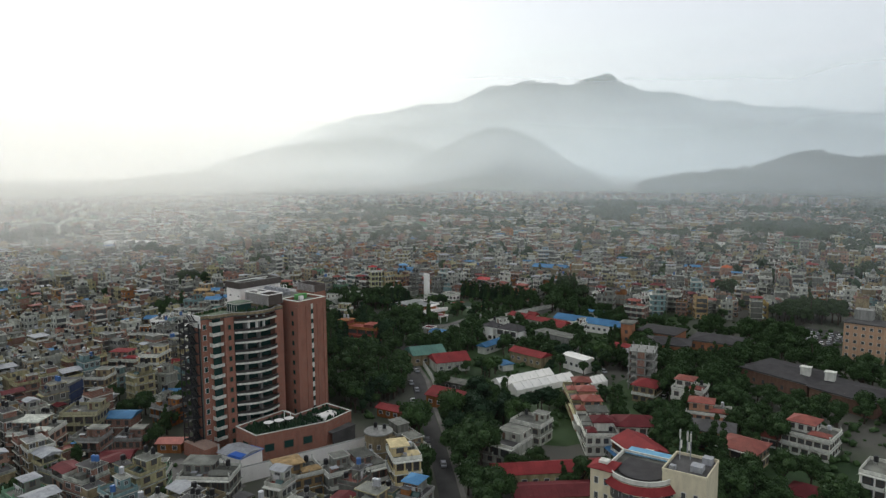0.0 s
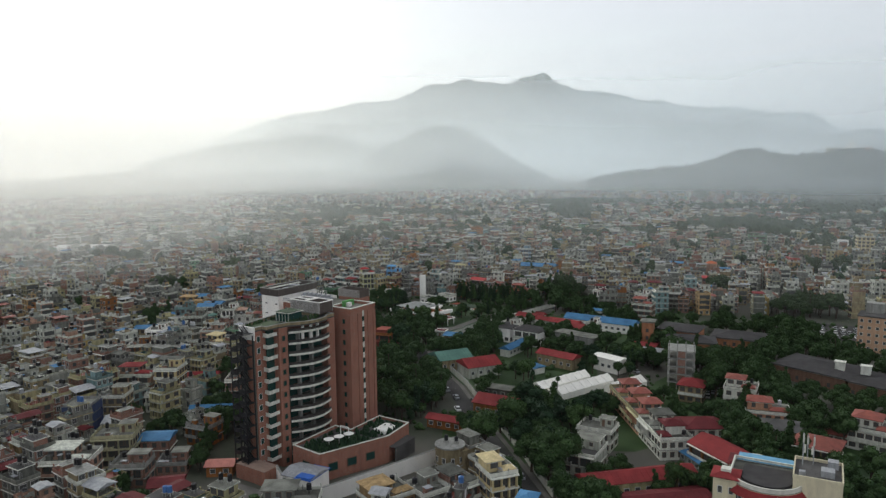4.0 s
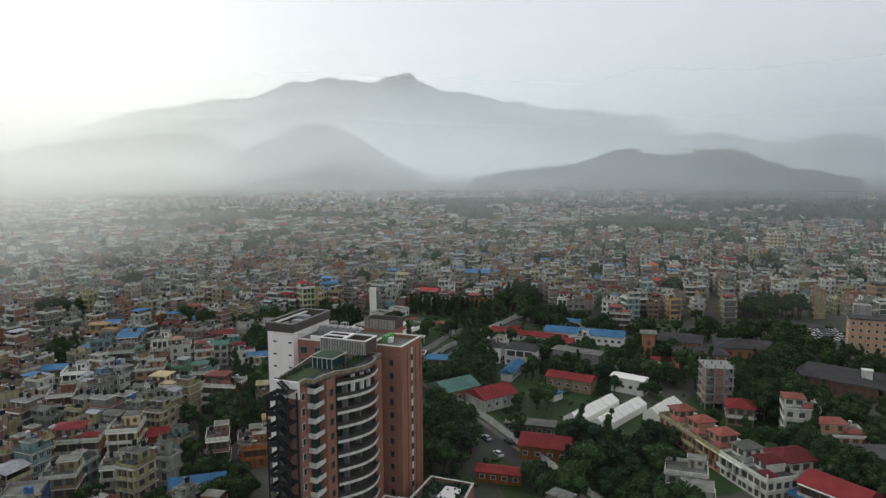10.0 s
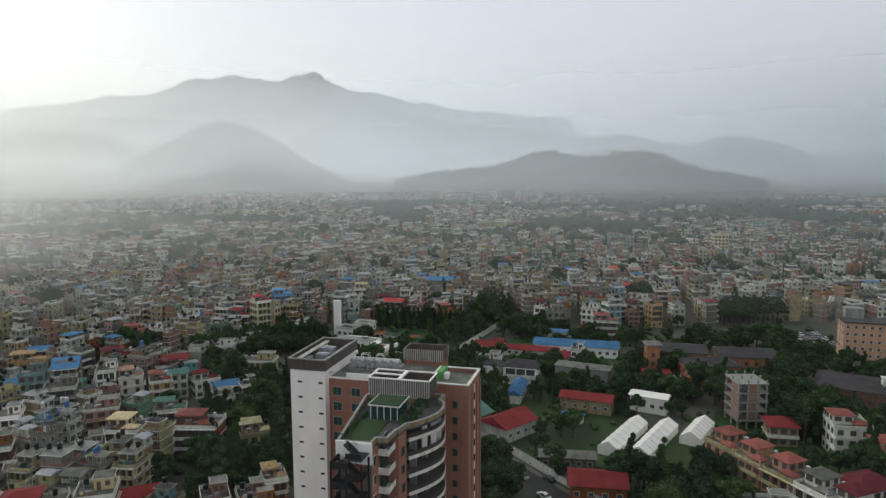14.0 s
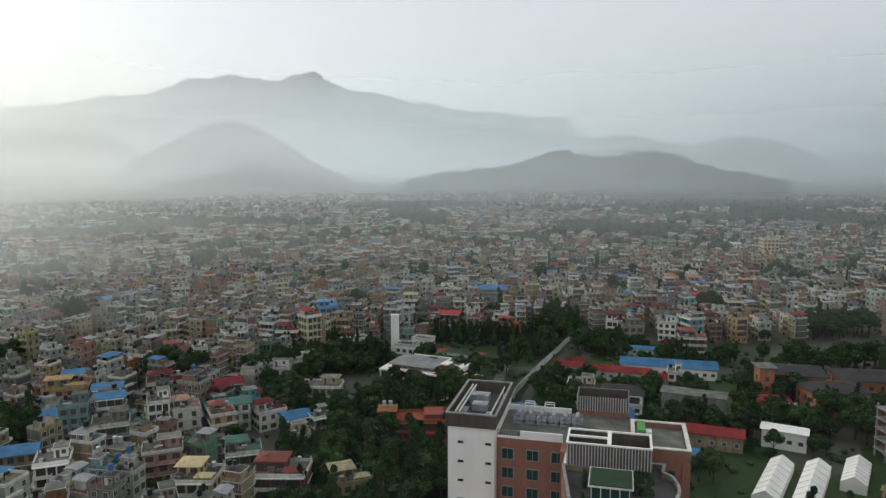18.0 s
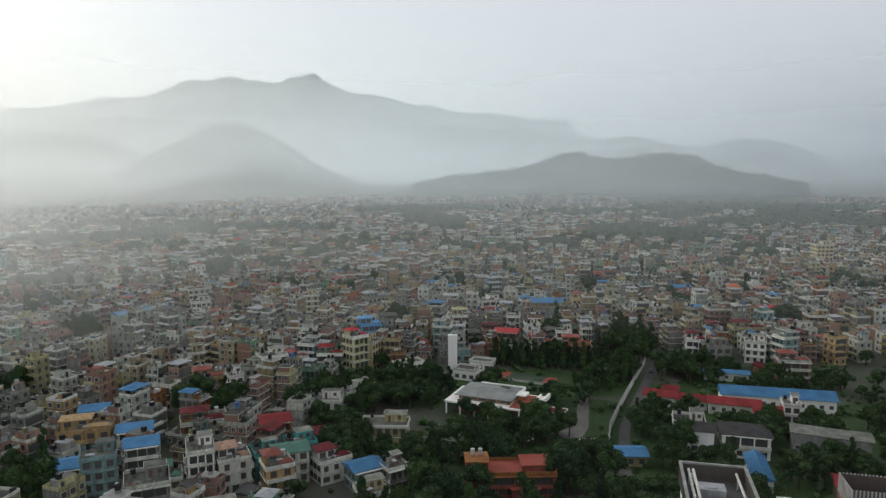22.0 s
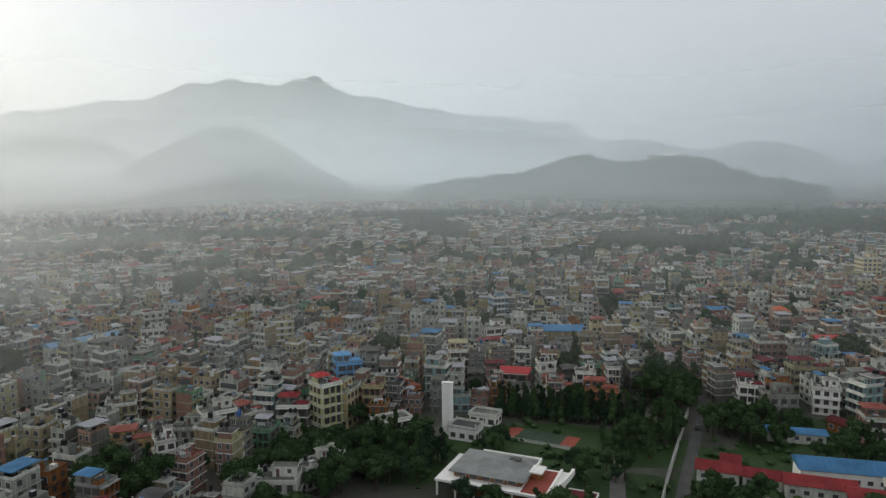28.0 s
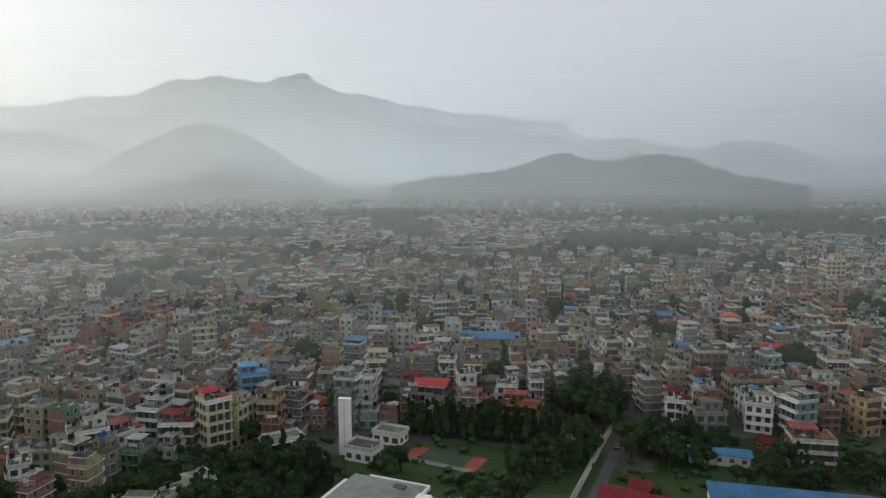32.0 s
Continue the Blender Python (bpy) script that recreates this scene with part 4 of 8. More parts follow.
def louvre_box(name, x0, y0, x1, y1, z0, z1, m, label, floor_m=M_ROOFD, step=0.42):
    """An open-topped plant screen of upright slats on a frame."""
    mb = MB()
    mb.wallring([(x0, y0), (x1, y0), (x1, y1), (x0, y1)], z0, z1 - 0.1, 0.12, 0)
    mb.box(x0 + 0.1, y0 + 0.1, z0 + 0.05, x1 - 0.1, y1 - 0.1, z0 + 0.15, 1)
    screen = part(name, mb, [m, floor_m], tower, label)
    sl = MB()
    n = int((x1 - x0) / step)
    for i in range(n + 1):
        x = x0 + (x1 - x0) * i / n
        for y in (y0 - 0.12, y1 + 0.02):
            sl.box(x - 0.09, y, z0, x + 0.09, y + 0.1, z1)
    n = int((y1 - y0) / step)
    for i in range(n + 1):
        y = y0 + (y1 - y0) * i / n
        sl.box(x0 - 0.12, y - 0.09, z0, x0 - 0.02, y + 0.09, z1)
    part("slats", sl, M_SLAT if m is M_LOUV else m, screen)
    return screen


cap = louvre_box("plant_screen", -37.2, -12.0, -29.2, 5.4, 43.0, 45.2, M_DARK, "dark slatted plant screen")
mb = MB().wallring([(-37.35, -12.15), (-29.05, -12.15), (-29.05, 5.55), (-37.35, 5.55)], 45.12, 45.34, 0.4)
part("top_rail", mb, M_CONC, cap)
for i, (u, v, a, b, h) in enumerate([(-34, 0, 3.4, 2.2, 1.5), (-33.2, -4, 2.6, 2.0, 1.2), (-35.5, -7, 1.2, 4, 0.8), (-31, -8, 1.0, 1.6, 1.0)]):
    part("cooling_unit", MB().box(-a / 2, -b / 2, 0, a / 2, b / 2, h).cyl(0, 0, h, h + 0.12, min(a, b) * 0.38, None, 12), M_GREYMET, cap, "grey cooling unit", at=(u, v, 43.16))
part("pipe_run", MB().rod((-35.6, -10, 44.7), (-35.6, 4.5, 44.7), 0.18).rod((-36.2, -10, 44.7), (-36.2, 4.5, 44.7), 0.18).rod((-30.4, -10, 44.6), (-30.4, 4.5, 44.6), 0.16).box(-36.3, -9.2, 43.15, -35.5, -9.0, 44.55).box(-36.3, 3.4, 43.15, -35.5, 3.6, 44.55).box(-30.5, 3.0, 43.15, -30.3, 3.2, 44.5).box(-30.5, -9, 43.15, -30.3, -8.8, 44.5), M_TRIM, cap)

# brick block beside the shaft, core and the rear block
part("brick_block", MB().box(-29.4, -9.8, 0, -19.0, 3.4, 41.0, 0).box(-19.0, -13.5, 0, -8.3, 3.2, 41.0, 0), M_TBRICK, tower)
part("rear_block", MB().box(-17.4, 3.2, 0, -8.8, 8.2, 42.0), M_TBRICK, tower)
part("roof_deck", MB().box(-29.2, -9.6, 41.0, -8.6, 3.0, 41.12), M_ROOF, tower)
part("parapet", MB().box(-25.6, -9.9, 41.0, -18.9, -9.6, 42.3), M_WHITE, tower, "white parapet")
part("parapet", MB().box(-29.35, -9.9, 41.0, -25.6, -9.65, 41.35), M_WHITE, tower, "white parapet")
part("parapet", MB().box(-29.35, 3.1, 41.0, -18.4, 3.35, 42.0), M_WHITE, tower, "white parapet")
rail = MB()
for i in range(9):
    rail.box(-29.3 + i * 0.45, -9.85, 41.35, -29.22 + i * 0.45, -9.77, 42.3)
rail.box(-29.3, -9.85, 42.24, -25.6, -9.77, 42.32)
part("railing", rail, M_GREYMET, tower)
win = MB().box(-1.05, -0.10, -0.15, 1.05, 0.05, 1.75, 0).box(-0.88, -0.13, 0.0, -0.04, 0.0, 1.6, 1).box(0.04, -0.13, 0.0, 0.88, 0.0, 1.6, 1).mesh("window", [M_CONC, M_TGLASS])
for k in range(12):
    for u in (-27.6, -23.6, -19.7):
        part("window", win, None, tower, at=(u, -9.8, 2.4 + k * FH))
for i in range(6):       # roof plant: silver ducts and tanks
    part("roof_tank", MB().box(-0.85, -1.2, 0, 0.85, 1.2, 0.4).rod((-0.45, -1.3, 0.95), (-0.45, 1.3, 0.95), 0.45, 12).rod((0.45, -1.3, 0.95), (0.45, 1.3, 0.95), 0.45, 12).rod((0, -1.2, 1.65), (0, 1.2, 1.65), 0.34, 10).box(-0.9, -0.1, 0, 0.9, 0.1, 1.9), M_GREYMET, tower, "silver-grey roof plant unit", at=(-26.8 + i * 1.95, -2.2, 41.12))
for i in range(2):
    fr = MB()
    for a in (-0.8, 0.8):
        for b in (-0.5, 0.5):
            fr.box(a - 0.05, b - 0.05, 0, a + 0.05, b + 0.05, 2.4)
    fr.box(-0.85, -0.55, 2.3, 0.85, -0.45, 2.42).box(-0.85, 0.45, 2.3, 0.85, 0.55, 2.42).box(-0.85, -0.5, 1.2, -0.75, 0.5, 1.3).box(0.75, -0.5, 1.2, 0.85, 0.5, 1.3)
    part("solar_frame", fr, M_WHITE, tower, at=(-25.4 + i * 3.4, 0.9, 41.12))
louvre_box("plant_screen", -17.4, 3.2, -8.8, 8.2, 42.0, 44.5, M_LOUV, "brown slatted plant screen")

# white block and the plant screen over it
part("white_wall", MB().box(-18.2, -17.9, 0, -17.0, -9.8, 41.0), M_WHITE, tower, "white side wall beside the windows")
part("white_block", MB().box(-17.0, -17.7, 0, -8.3, -13.5, 41.0), M_WHITE, tower, "white wall under the plant screen")
for k in range(11):
    part("window", win, None, tower, at=(-14.9, -17.7, 3.2 + k * FH))
scr = louvre_box("plant_screen", -17.6, -18.0, -5.9, -12.6, 41.2, 44.4, M_LOUV, "brown-grey slatted plant screen with white rim")
part("top_rail", MB().wallring([(-17.8, -18.2), (-5.7, -18.2), (-5.7, -12.4), (-17.8, -12.4)], 44.4, 44.62, 0.3), M_WHITE, scr, "white rim beam")
part("cross_beam", MB().box(-12.0, -18.0, 44.35, -11.4, -12.6, 44.7).box(-17.6, -15.4, 44.35, -11.7, -15.0, 44.62), M_WHITE, scr)
for i in range(3):
    part("cooling_unit", MB().box(-1.2, -0.9, 0, 1.2, 0.9, 1.9).cyl(0, 0, 1.9, 2.05, 0.7, None, 12), M_GREYMET, scr, at=(-15.7 + i * 3.6, -15.8, 41.4))

# right-hand brick slab
part("brick_slab", MB().box(-8.3, -11.3, 0, 0, 0, 41.0), M_TBRICK, tower)
part("parapet", MB().wallring([(-8.35, -11.4), (0.1, -11.4), (0.1, 0.1), (-8.35, 0.1)], 41.0, 42.0, 0.4).mesh("parapet", [M_TBRICK]), None, tower)
part("coping", MB().wallring([(-8.5, -11.5), (0.2, -11.5), (0.2, 0.2), (-8.5, 0.2)], 42.0, 42.18, 0.62), M_TRIM, tower, "white coping")
part("roof_deck", MB().box(-7.9, -10.95, 41.0, -0.35, -0.35, 41.2), M_ROOF, tower)
part("green_shed", MB().box(-7.5, -6.5, 41.2, -6.3, -2.2, 42.9, 0).box(-6.2, -5.9, 41.2, -5.3, -4.4, 42.4, 1), [M_GREENNET, M_WHITE], tower, "bright green painted roof shed")
part("corner_pier", MB().box(-1.1, -11.55, 0, 0.1, -11.3, 40.2).box(-8.3, -11.55, 0, -7.5, -11.3, 40.2), M_TBRICK, tower)
part("corner_pier", MB().box(0.0, -8.2, 0, 0.22, -7.6, 40.2).box(0.0, -3.6, 0, 0.22, -3.0, 40.2).box(0.0, -1.0, 0, 0.22, 0.1, 40.2), M_TBRICK, tower)
small = MB().box(-0.55, -0.08, -0.1, 0.55, 0.05, 1.4, 0).box(-0.42, -0.11, 0, 0.42, 0, 1.3, 1).mesh("window", [M_FRAME, M_TGLASS])
for k in range(12):
    part("window", small, None, tower, at=(-2.6, -11.3, 2.2 + k * FH))
    part("window", MB().box(-0.42, -0.08, 0, 0.42, 0.05, 1.5, 1).box(-0.42, -0.1, 1.5, 0.42, 0.05, 3.2, 0).mesh("window", [M_TRIM, M_TGLASS]) if k == 0 else bpy.data.objects["strip_window"].data, None, tower, at=(0.0, -5.6, 2.2 + k * FH), rz=90).name = "strip_window"

# curved wing
ARC = []
for i in range(13):
    t = i / 12
    ARC.append((-6.0 + 2.8 * t + 2.3 * math.sin(math.pi * t), -30.6 + 13.4 * t))
BACK = [(-8.4, -30.6), (-6.2, -17.2)]
end, pier = [(-15.0, -40.0), (-9.2, -39.8), (-9.2, -37.6)], [(-6.8, -33.4), (-6.4, -30.6)]
plan = end + [(-9.2, -36.6), (-8.6, -33.4)] + pier + BACK + [(-4.0, -17.2), (-3.6, -14.4), (-8.3, -14.4), (-8.3, -17.7), (-18.4, -17.7)]
part("curved_wing", MB().prism(plan, 0, 39.9, 0), M_TBRICK, tower)
rim = end + [(-7.4, -37.3), (-7.1, -33.4)] + pier + ARC[1:-1] + [(-4.0, -17.2), (-3.6, -14.4), (-8.3, -14.4), (-8.3, -17.7), (-18.4, -17.7)]
part("roof_slab", MB().prism(rim, 39.9, 40.25, 0), M_ROOFD, tower)
part("parapet", MB().wallring(rim, 40.25, 41.0, 0.3), WALLS[10], tower, "weathered buff parapet")
part("coping", MB().wallring(rim, 41.0, 41.12, 0.42), M_CONC, tower, "pale grey coping")
part("end_band", MB().box(-15.1, -40.25, 37.6, -9.0, -40.0, 41.15), M_WHITE, tower, "white band over the stair")
part("end_wall", MB().box(-14.9, -40.15, 0, -12.4, -40.0, 37.6).box(-10.2, -40.15, 0, -9.3, -40.0, 37.6), WALLS[8], tower, "grey cement end wall")
end_win = MB().box(-0.6, -0.08, -0.1, 0.6, 0.05, 1.5, 0).box(-0.48, -0.11, 0, 0.48, 0, 1.4, 1).mesh("window", [M_FRAMEW, M_TGLASS])
for k in range(12):
    part("window", end_win, None, tower, at=(-9.2, -38.7, 1.8 + k * FH), rz=90)
for k in range(12):
    z = 3.0 + k * FH
    sl = MB().prism(ARC + BACK[::-1], z - 0.28, z, 0)
    bal = part("balcony", sl, M_PAVE, tower)
    outer = [(x + 0.09, y) for x, y in ARC]
    fr = MB().prism(outer + ARC[::-1], z - 0.3, z + 0.3)
    gl_ = MB().prism(ARC + [(x - 0.05, y) for x, y in ARC[::-1]], z + 0.3, z + 1.05)
    part("fascia", fr, M_TRIM, bal, "white curved edge band")
    part("glass_rail", gl_, M_RAIL, bal)
    if k < 11:
        for t in (0.3, 0.62):
            dv = MB().box(-7.7 + 2.2 * t, -30.6 + 13.4 * t - 0.3, z, -6.6 + 2.6 * t, -30.6 + 13.4 * t + 0.3, z + FH - 0.3)
            part("divider", dv, M_CONC, bal)
    part("glazing", MB().prism([(-8.3, -30.4), (-6.1, -17.4), (-6.2, -17.4), (-8.4, -30.4)][::-1], z - FH + 0.1, z - 0.35), M_TGLASS, bal)
    sb = MB().box(-9.2, -37.2, z - 0.25, -7.3, -33.6, z).box(-7.45, -37.2, z, -7.3, -33.6, z + 0.75)
    b2 = part("balcony", sb, M_TRIM, tower)
    part("rail_end", MB().box(-9.1, -37.2, z, -7.45, -37.08, z + 0.9), M_TRIM, b2)
    part("glazing", MB().box(-8.9, -36.4, z + 0.1, -8.55, -33.7, z + 2.6), M_TGLASS, b2)
    part("window", small, None, tower, at=(-6.55, -32.0, z - 2.0), rz=83)
part("roof_lawn", MB().box(-14.8, -38.6, 40.25, -10.2, -28.6, 40.4), M_GRASS, tower, "small green roof lawn")
part("roof_terrace", MB().box(-9.8, -33, 40.25, -6.8, -18.6, 40.33), M_ROOFD, tower)
pv = part("roof_pavilion", MB().box(-13.8, -27.6, 40.25, -8.8, -22.4, 42.7), M_TGLASS, tower, "green-glazed roof pavilion")
part("roof_slab", MB().box(-14.1, -27.9, 42.7, -8.5, -22.1, 42.85), M_ROOFD, pv)
part("roof_planting", MB().prism([(-13.9 + 5.2 * (i % 2), -27.7 + 5.4 * (i // 2)) for i in (0, 1, 3, 2)], 42.85, 42.98), M_LEAFD, pv, "green planted roof")
top_fins = MB()
for t in (0.28, 0.45, 0.62):
    x, y = -6.2 + 2.8 * t + 2.2 * math.sin(math.pi * t), -30.6 + 13.4 * t
    top_fins.box(x - 1.0, y - 0.16, 38.2 - 3.2, x - 0.1, y + 0.16, 39.9)
part("top_fins", top_fins, M_WHITE, tower, "white upright fins of the top storey")
part("roof_rim", MB().wallring([(-14.2, -28.0), (-8.4, -28.0), (-8.4, -22.0), (-14.2, -22.0)], 42.68, 42.9, 0.12), M_TRIM, pv)
for i in range(5):
    part("mullion", MB().box(-13.85 + i * 1.22, -27.7, 40.25, -13.72 + i * 1.22, -27.58, 42.7), M_TRIM, pv)
hedge = MB()
rq = random.Random(4)
for i in range(60):
    u, v = rq.choice([(-15.0 - 0.1 * i / 60, rq.uniform(-39, -19)), (rq.uniform(-8.2, -5.8), rq.uniform(-30, -17))])
    s = rq.uniform(0.3, 0.6)
    hedge.cyl(u, v, 40.3, 40.5 + s * 1.6, s, s * 0.3, 6)
part("roof_shrubs", hedge, M_LEAF, tower, "dark green roof shrubs")

# outside steel stair
stair = part("fire_stair", MB().box(-14.6, -43.8, 0, -14.35, -43.55, 39).box(-9.6, -43.8, 0, -9.35, -43.55, 39).box(-14.6, -40.6, 0, -14.35, -40.35, 39).box(-9.6, -40.6, 0, -9.35, -40.35, 39).box(-12.1, -43.8, 0, -11.85, -43.55, 39), M_STEEL, tower, "black steel fire stair")
for k in range(12):
    z = 2.9 + k * FH
    part("landing", MB().box(-14.5, -43.8, z - 0.14, -13.0, -40.4, z).box(-11.2, -43.8, z + 1.46, -9.4, -40.4, z + 1.6), M_STEEL, stair)
    fl = MB()
    for (xa, za, xb, zb, ya) in ((-13.0, z, -11.2, z + 1.6, -43.5), (-11.2, z + 1.6, -13.0, z + FH, -41.9)):
        for y in (ya, ya + 1.4):
            fl.rod((xa, y, za), (xb, y, zb), 0.2, 4)
            fl.rod((xa, y, za + 1.0), (xb, y, zb + 1.0), 0.05, 4)
        for i in range(9):
            t = (i + 0.5) / 9
            fl.box(xa + (xb - xa) * t - 0.16, ya, za + (zb - za) * t - 0.03, xa + (xb - xa) * t + 0.16, ya + 1.4, za + (zb - za) * t + 0.03)
    part("flight", fl, M_STEEL, stair)
    rl = MB().box(-14.55, -43.8, z + 0.1, -12.0, -43.73, z + 1.05).box(-14.6, -43.8, z + 0.1, -14.52, -40.4, z + 1.05).box(-12.0, -43.8, z + 1.7, -9.4, -43.73, z + 2.65)
    part("railing", rl, M_STEEL, stair)

# podium
pod = thing("podium", "low brick podium with planted roof terrace beside the tower", "building", 0, 0, 0, TW)
POD = [(-2.0, -34.4), (8.8, -35.3), (16.4, -15.2), (15.2, -3.8), (4.0, -3.8), (4.0, -17.0), (-2.0, -17.0)]
part("wall", MB().prism(POD, 0, 7.0), M_TBRICK, pod)
part("wall", MB().box(-13.0, -45.0, 0, -2.0, -39.8, 4.0), M_TBRICK, pod, "low brick side block")
part("parapet", MB().wallring(POD, 7.0, 7.9, 0.35), M_TBRICK, pod)
part("coping", MB().wallring([(-2.1, -34.5), (8.9, -35.4), (16.55, -15.2), (15.3, -3.7), (3.9, -3.7), (3.9, -16.9), (-2.1, -16.9)], 7.9, 8.02, 0.55), M_TRIM, pod, "pale coping")
part("terrace", MB().prism([(-1.6, -34.0), (8.5, -34.9), (15.9, -15.2), (14.8, -4.2), (4.4, -4.2), (4.4, -17.3), (-1.6, -17.3)], 7.0, 7.12), M_ROOFD, pod)
part("lawn", MB().prism([(1.0, -33.0), (8.0, -33.8), (14.0, -18.0), (6.0, -18.0)], 7.12, 7.22), M_LEAFD, pod)
fa = math.degrees(math.atan2(20.1, 7.6))
for t in (0.18, 0.45, 0.72):
    part("window", MB().box(-1.5, -0.12, 0, 1.5, 0.05, 2.4, 0).box(-1.3, -0.16, 0.2, 1.3, 0, 2.2, 1), [M_FRAME, M_TGLASS], pod, at=(8.8 + 7.6 * t, -35.3 + 20.1 * t, 2.4), rz=fa)
part("window", MB().box(-1.5, -0.12, 0, 1.5, 0.05, 2.4, 0).box(-1.3, -0.16, 0.2, 1.3, 0, 2.2, 1), [M_FRAME, M_TGLASS], pod, at=(3.4, -34.8, 2.4), rz=-5)
part("canopy", MB().box(15.4, -14.6, 4.4, 18.4, -5.0, 4.6).box(18.0, -14.4, 0, 18.3, -5.2, 4.4), M_ROOFD, pod)
for i in range(3):
    par = part("parasol", MB().cyl(0, 0, 0, 2.3, 0.05, None, 6).cyl(0, 0, 2.2, 2.75, 1.5, 0.08, 12), M_WHITE, pod, "white parasol", at=(6.0 + i * 1.0, -28.5 + i * 3.0, 7.12))
part("skylight", MB().box(0, 0, 0, 4.2, 6.0, 0.9).box(0.3, 0.3, 0.9, 3.9, 5.7, 1.05), M_WHITE, pod, "white roof cover", at=(9.5, -13.5, 7.13))
part("frame_screen", MB().box(0, 0, 0, 0.2, 0.2, 3).box(3, 0, 0, 3.2, 0.2, 3).box(0, 0, 2.8, 3.2, 0.2, 3), M_WHITE, pod, at=(3.0, -20.5, 7.1))
sh = MB()
for i in range(150):
    v, s = rq.uniform(-33.5, -5), rq.uniform(0.4, 0.9)
    u = rq.uniform(0 if v < -18 else 5, 8 + (v + 33.5) * 0.3)
    u = min(u, 14)
    sh.cyl(u, v, 7.1, 7.3 + s * 1.5, s, s * 0.3, 6)
part("terrace_shrubs", sh, M_LEAFD, pod, "dark terrace shrubs")
yard_wall([(-19, -35.8), (-13.8, -43.6), (-5.2, -50), (21.6, -20.2), (29, -11.5)], 4.4, 0.4, M_WHITE, "tall white street wall below the podium")
annex = thing("annex", "small white annex with blue tarpaulin roof", "building", -9.2, -40.6, 0, TW + 8)
part("wall", MB().box(-4.5, -4.0, 0, 4.5, 4.0, 5.2), M_WHITE, annex)
part("roof", MB().hip(-4.5, -4.0, 4.5, 4.0, 5.2, 0.9, 0.3, gable=True), M_GREYMET, annex)
part("tarpaulin", MB().box(-0.3, -4.6, 5.3, 4.9, 4.4, 5.42).box(0.2, -4.4, 5.42, 4.6, 0, 5.9), M_TARP, annex, "blue tarpaulin")
for a, b, r in ((-18, -18, 27), (-24, -2, 16), (10, -22, 15), (0, -38, 14), (5, -40, 8), (-9, -42, 7), (16, -10, 12), (-30, -34, 9)):
    TAKEN.append((a, b, r))


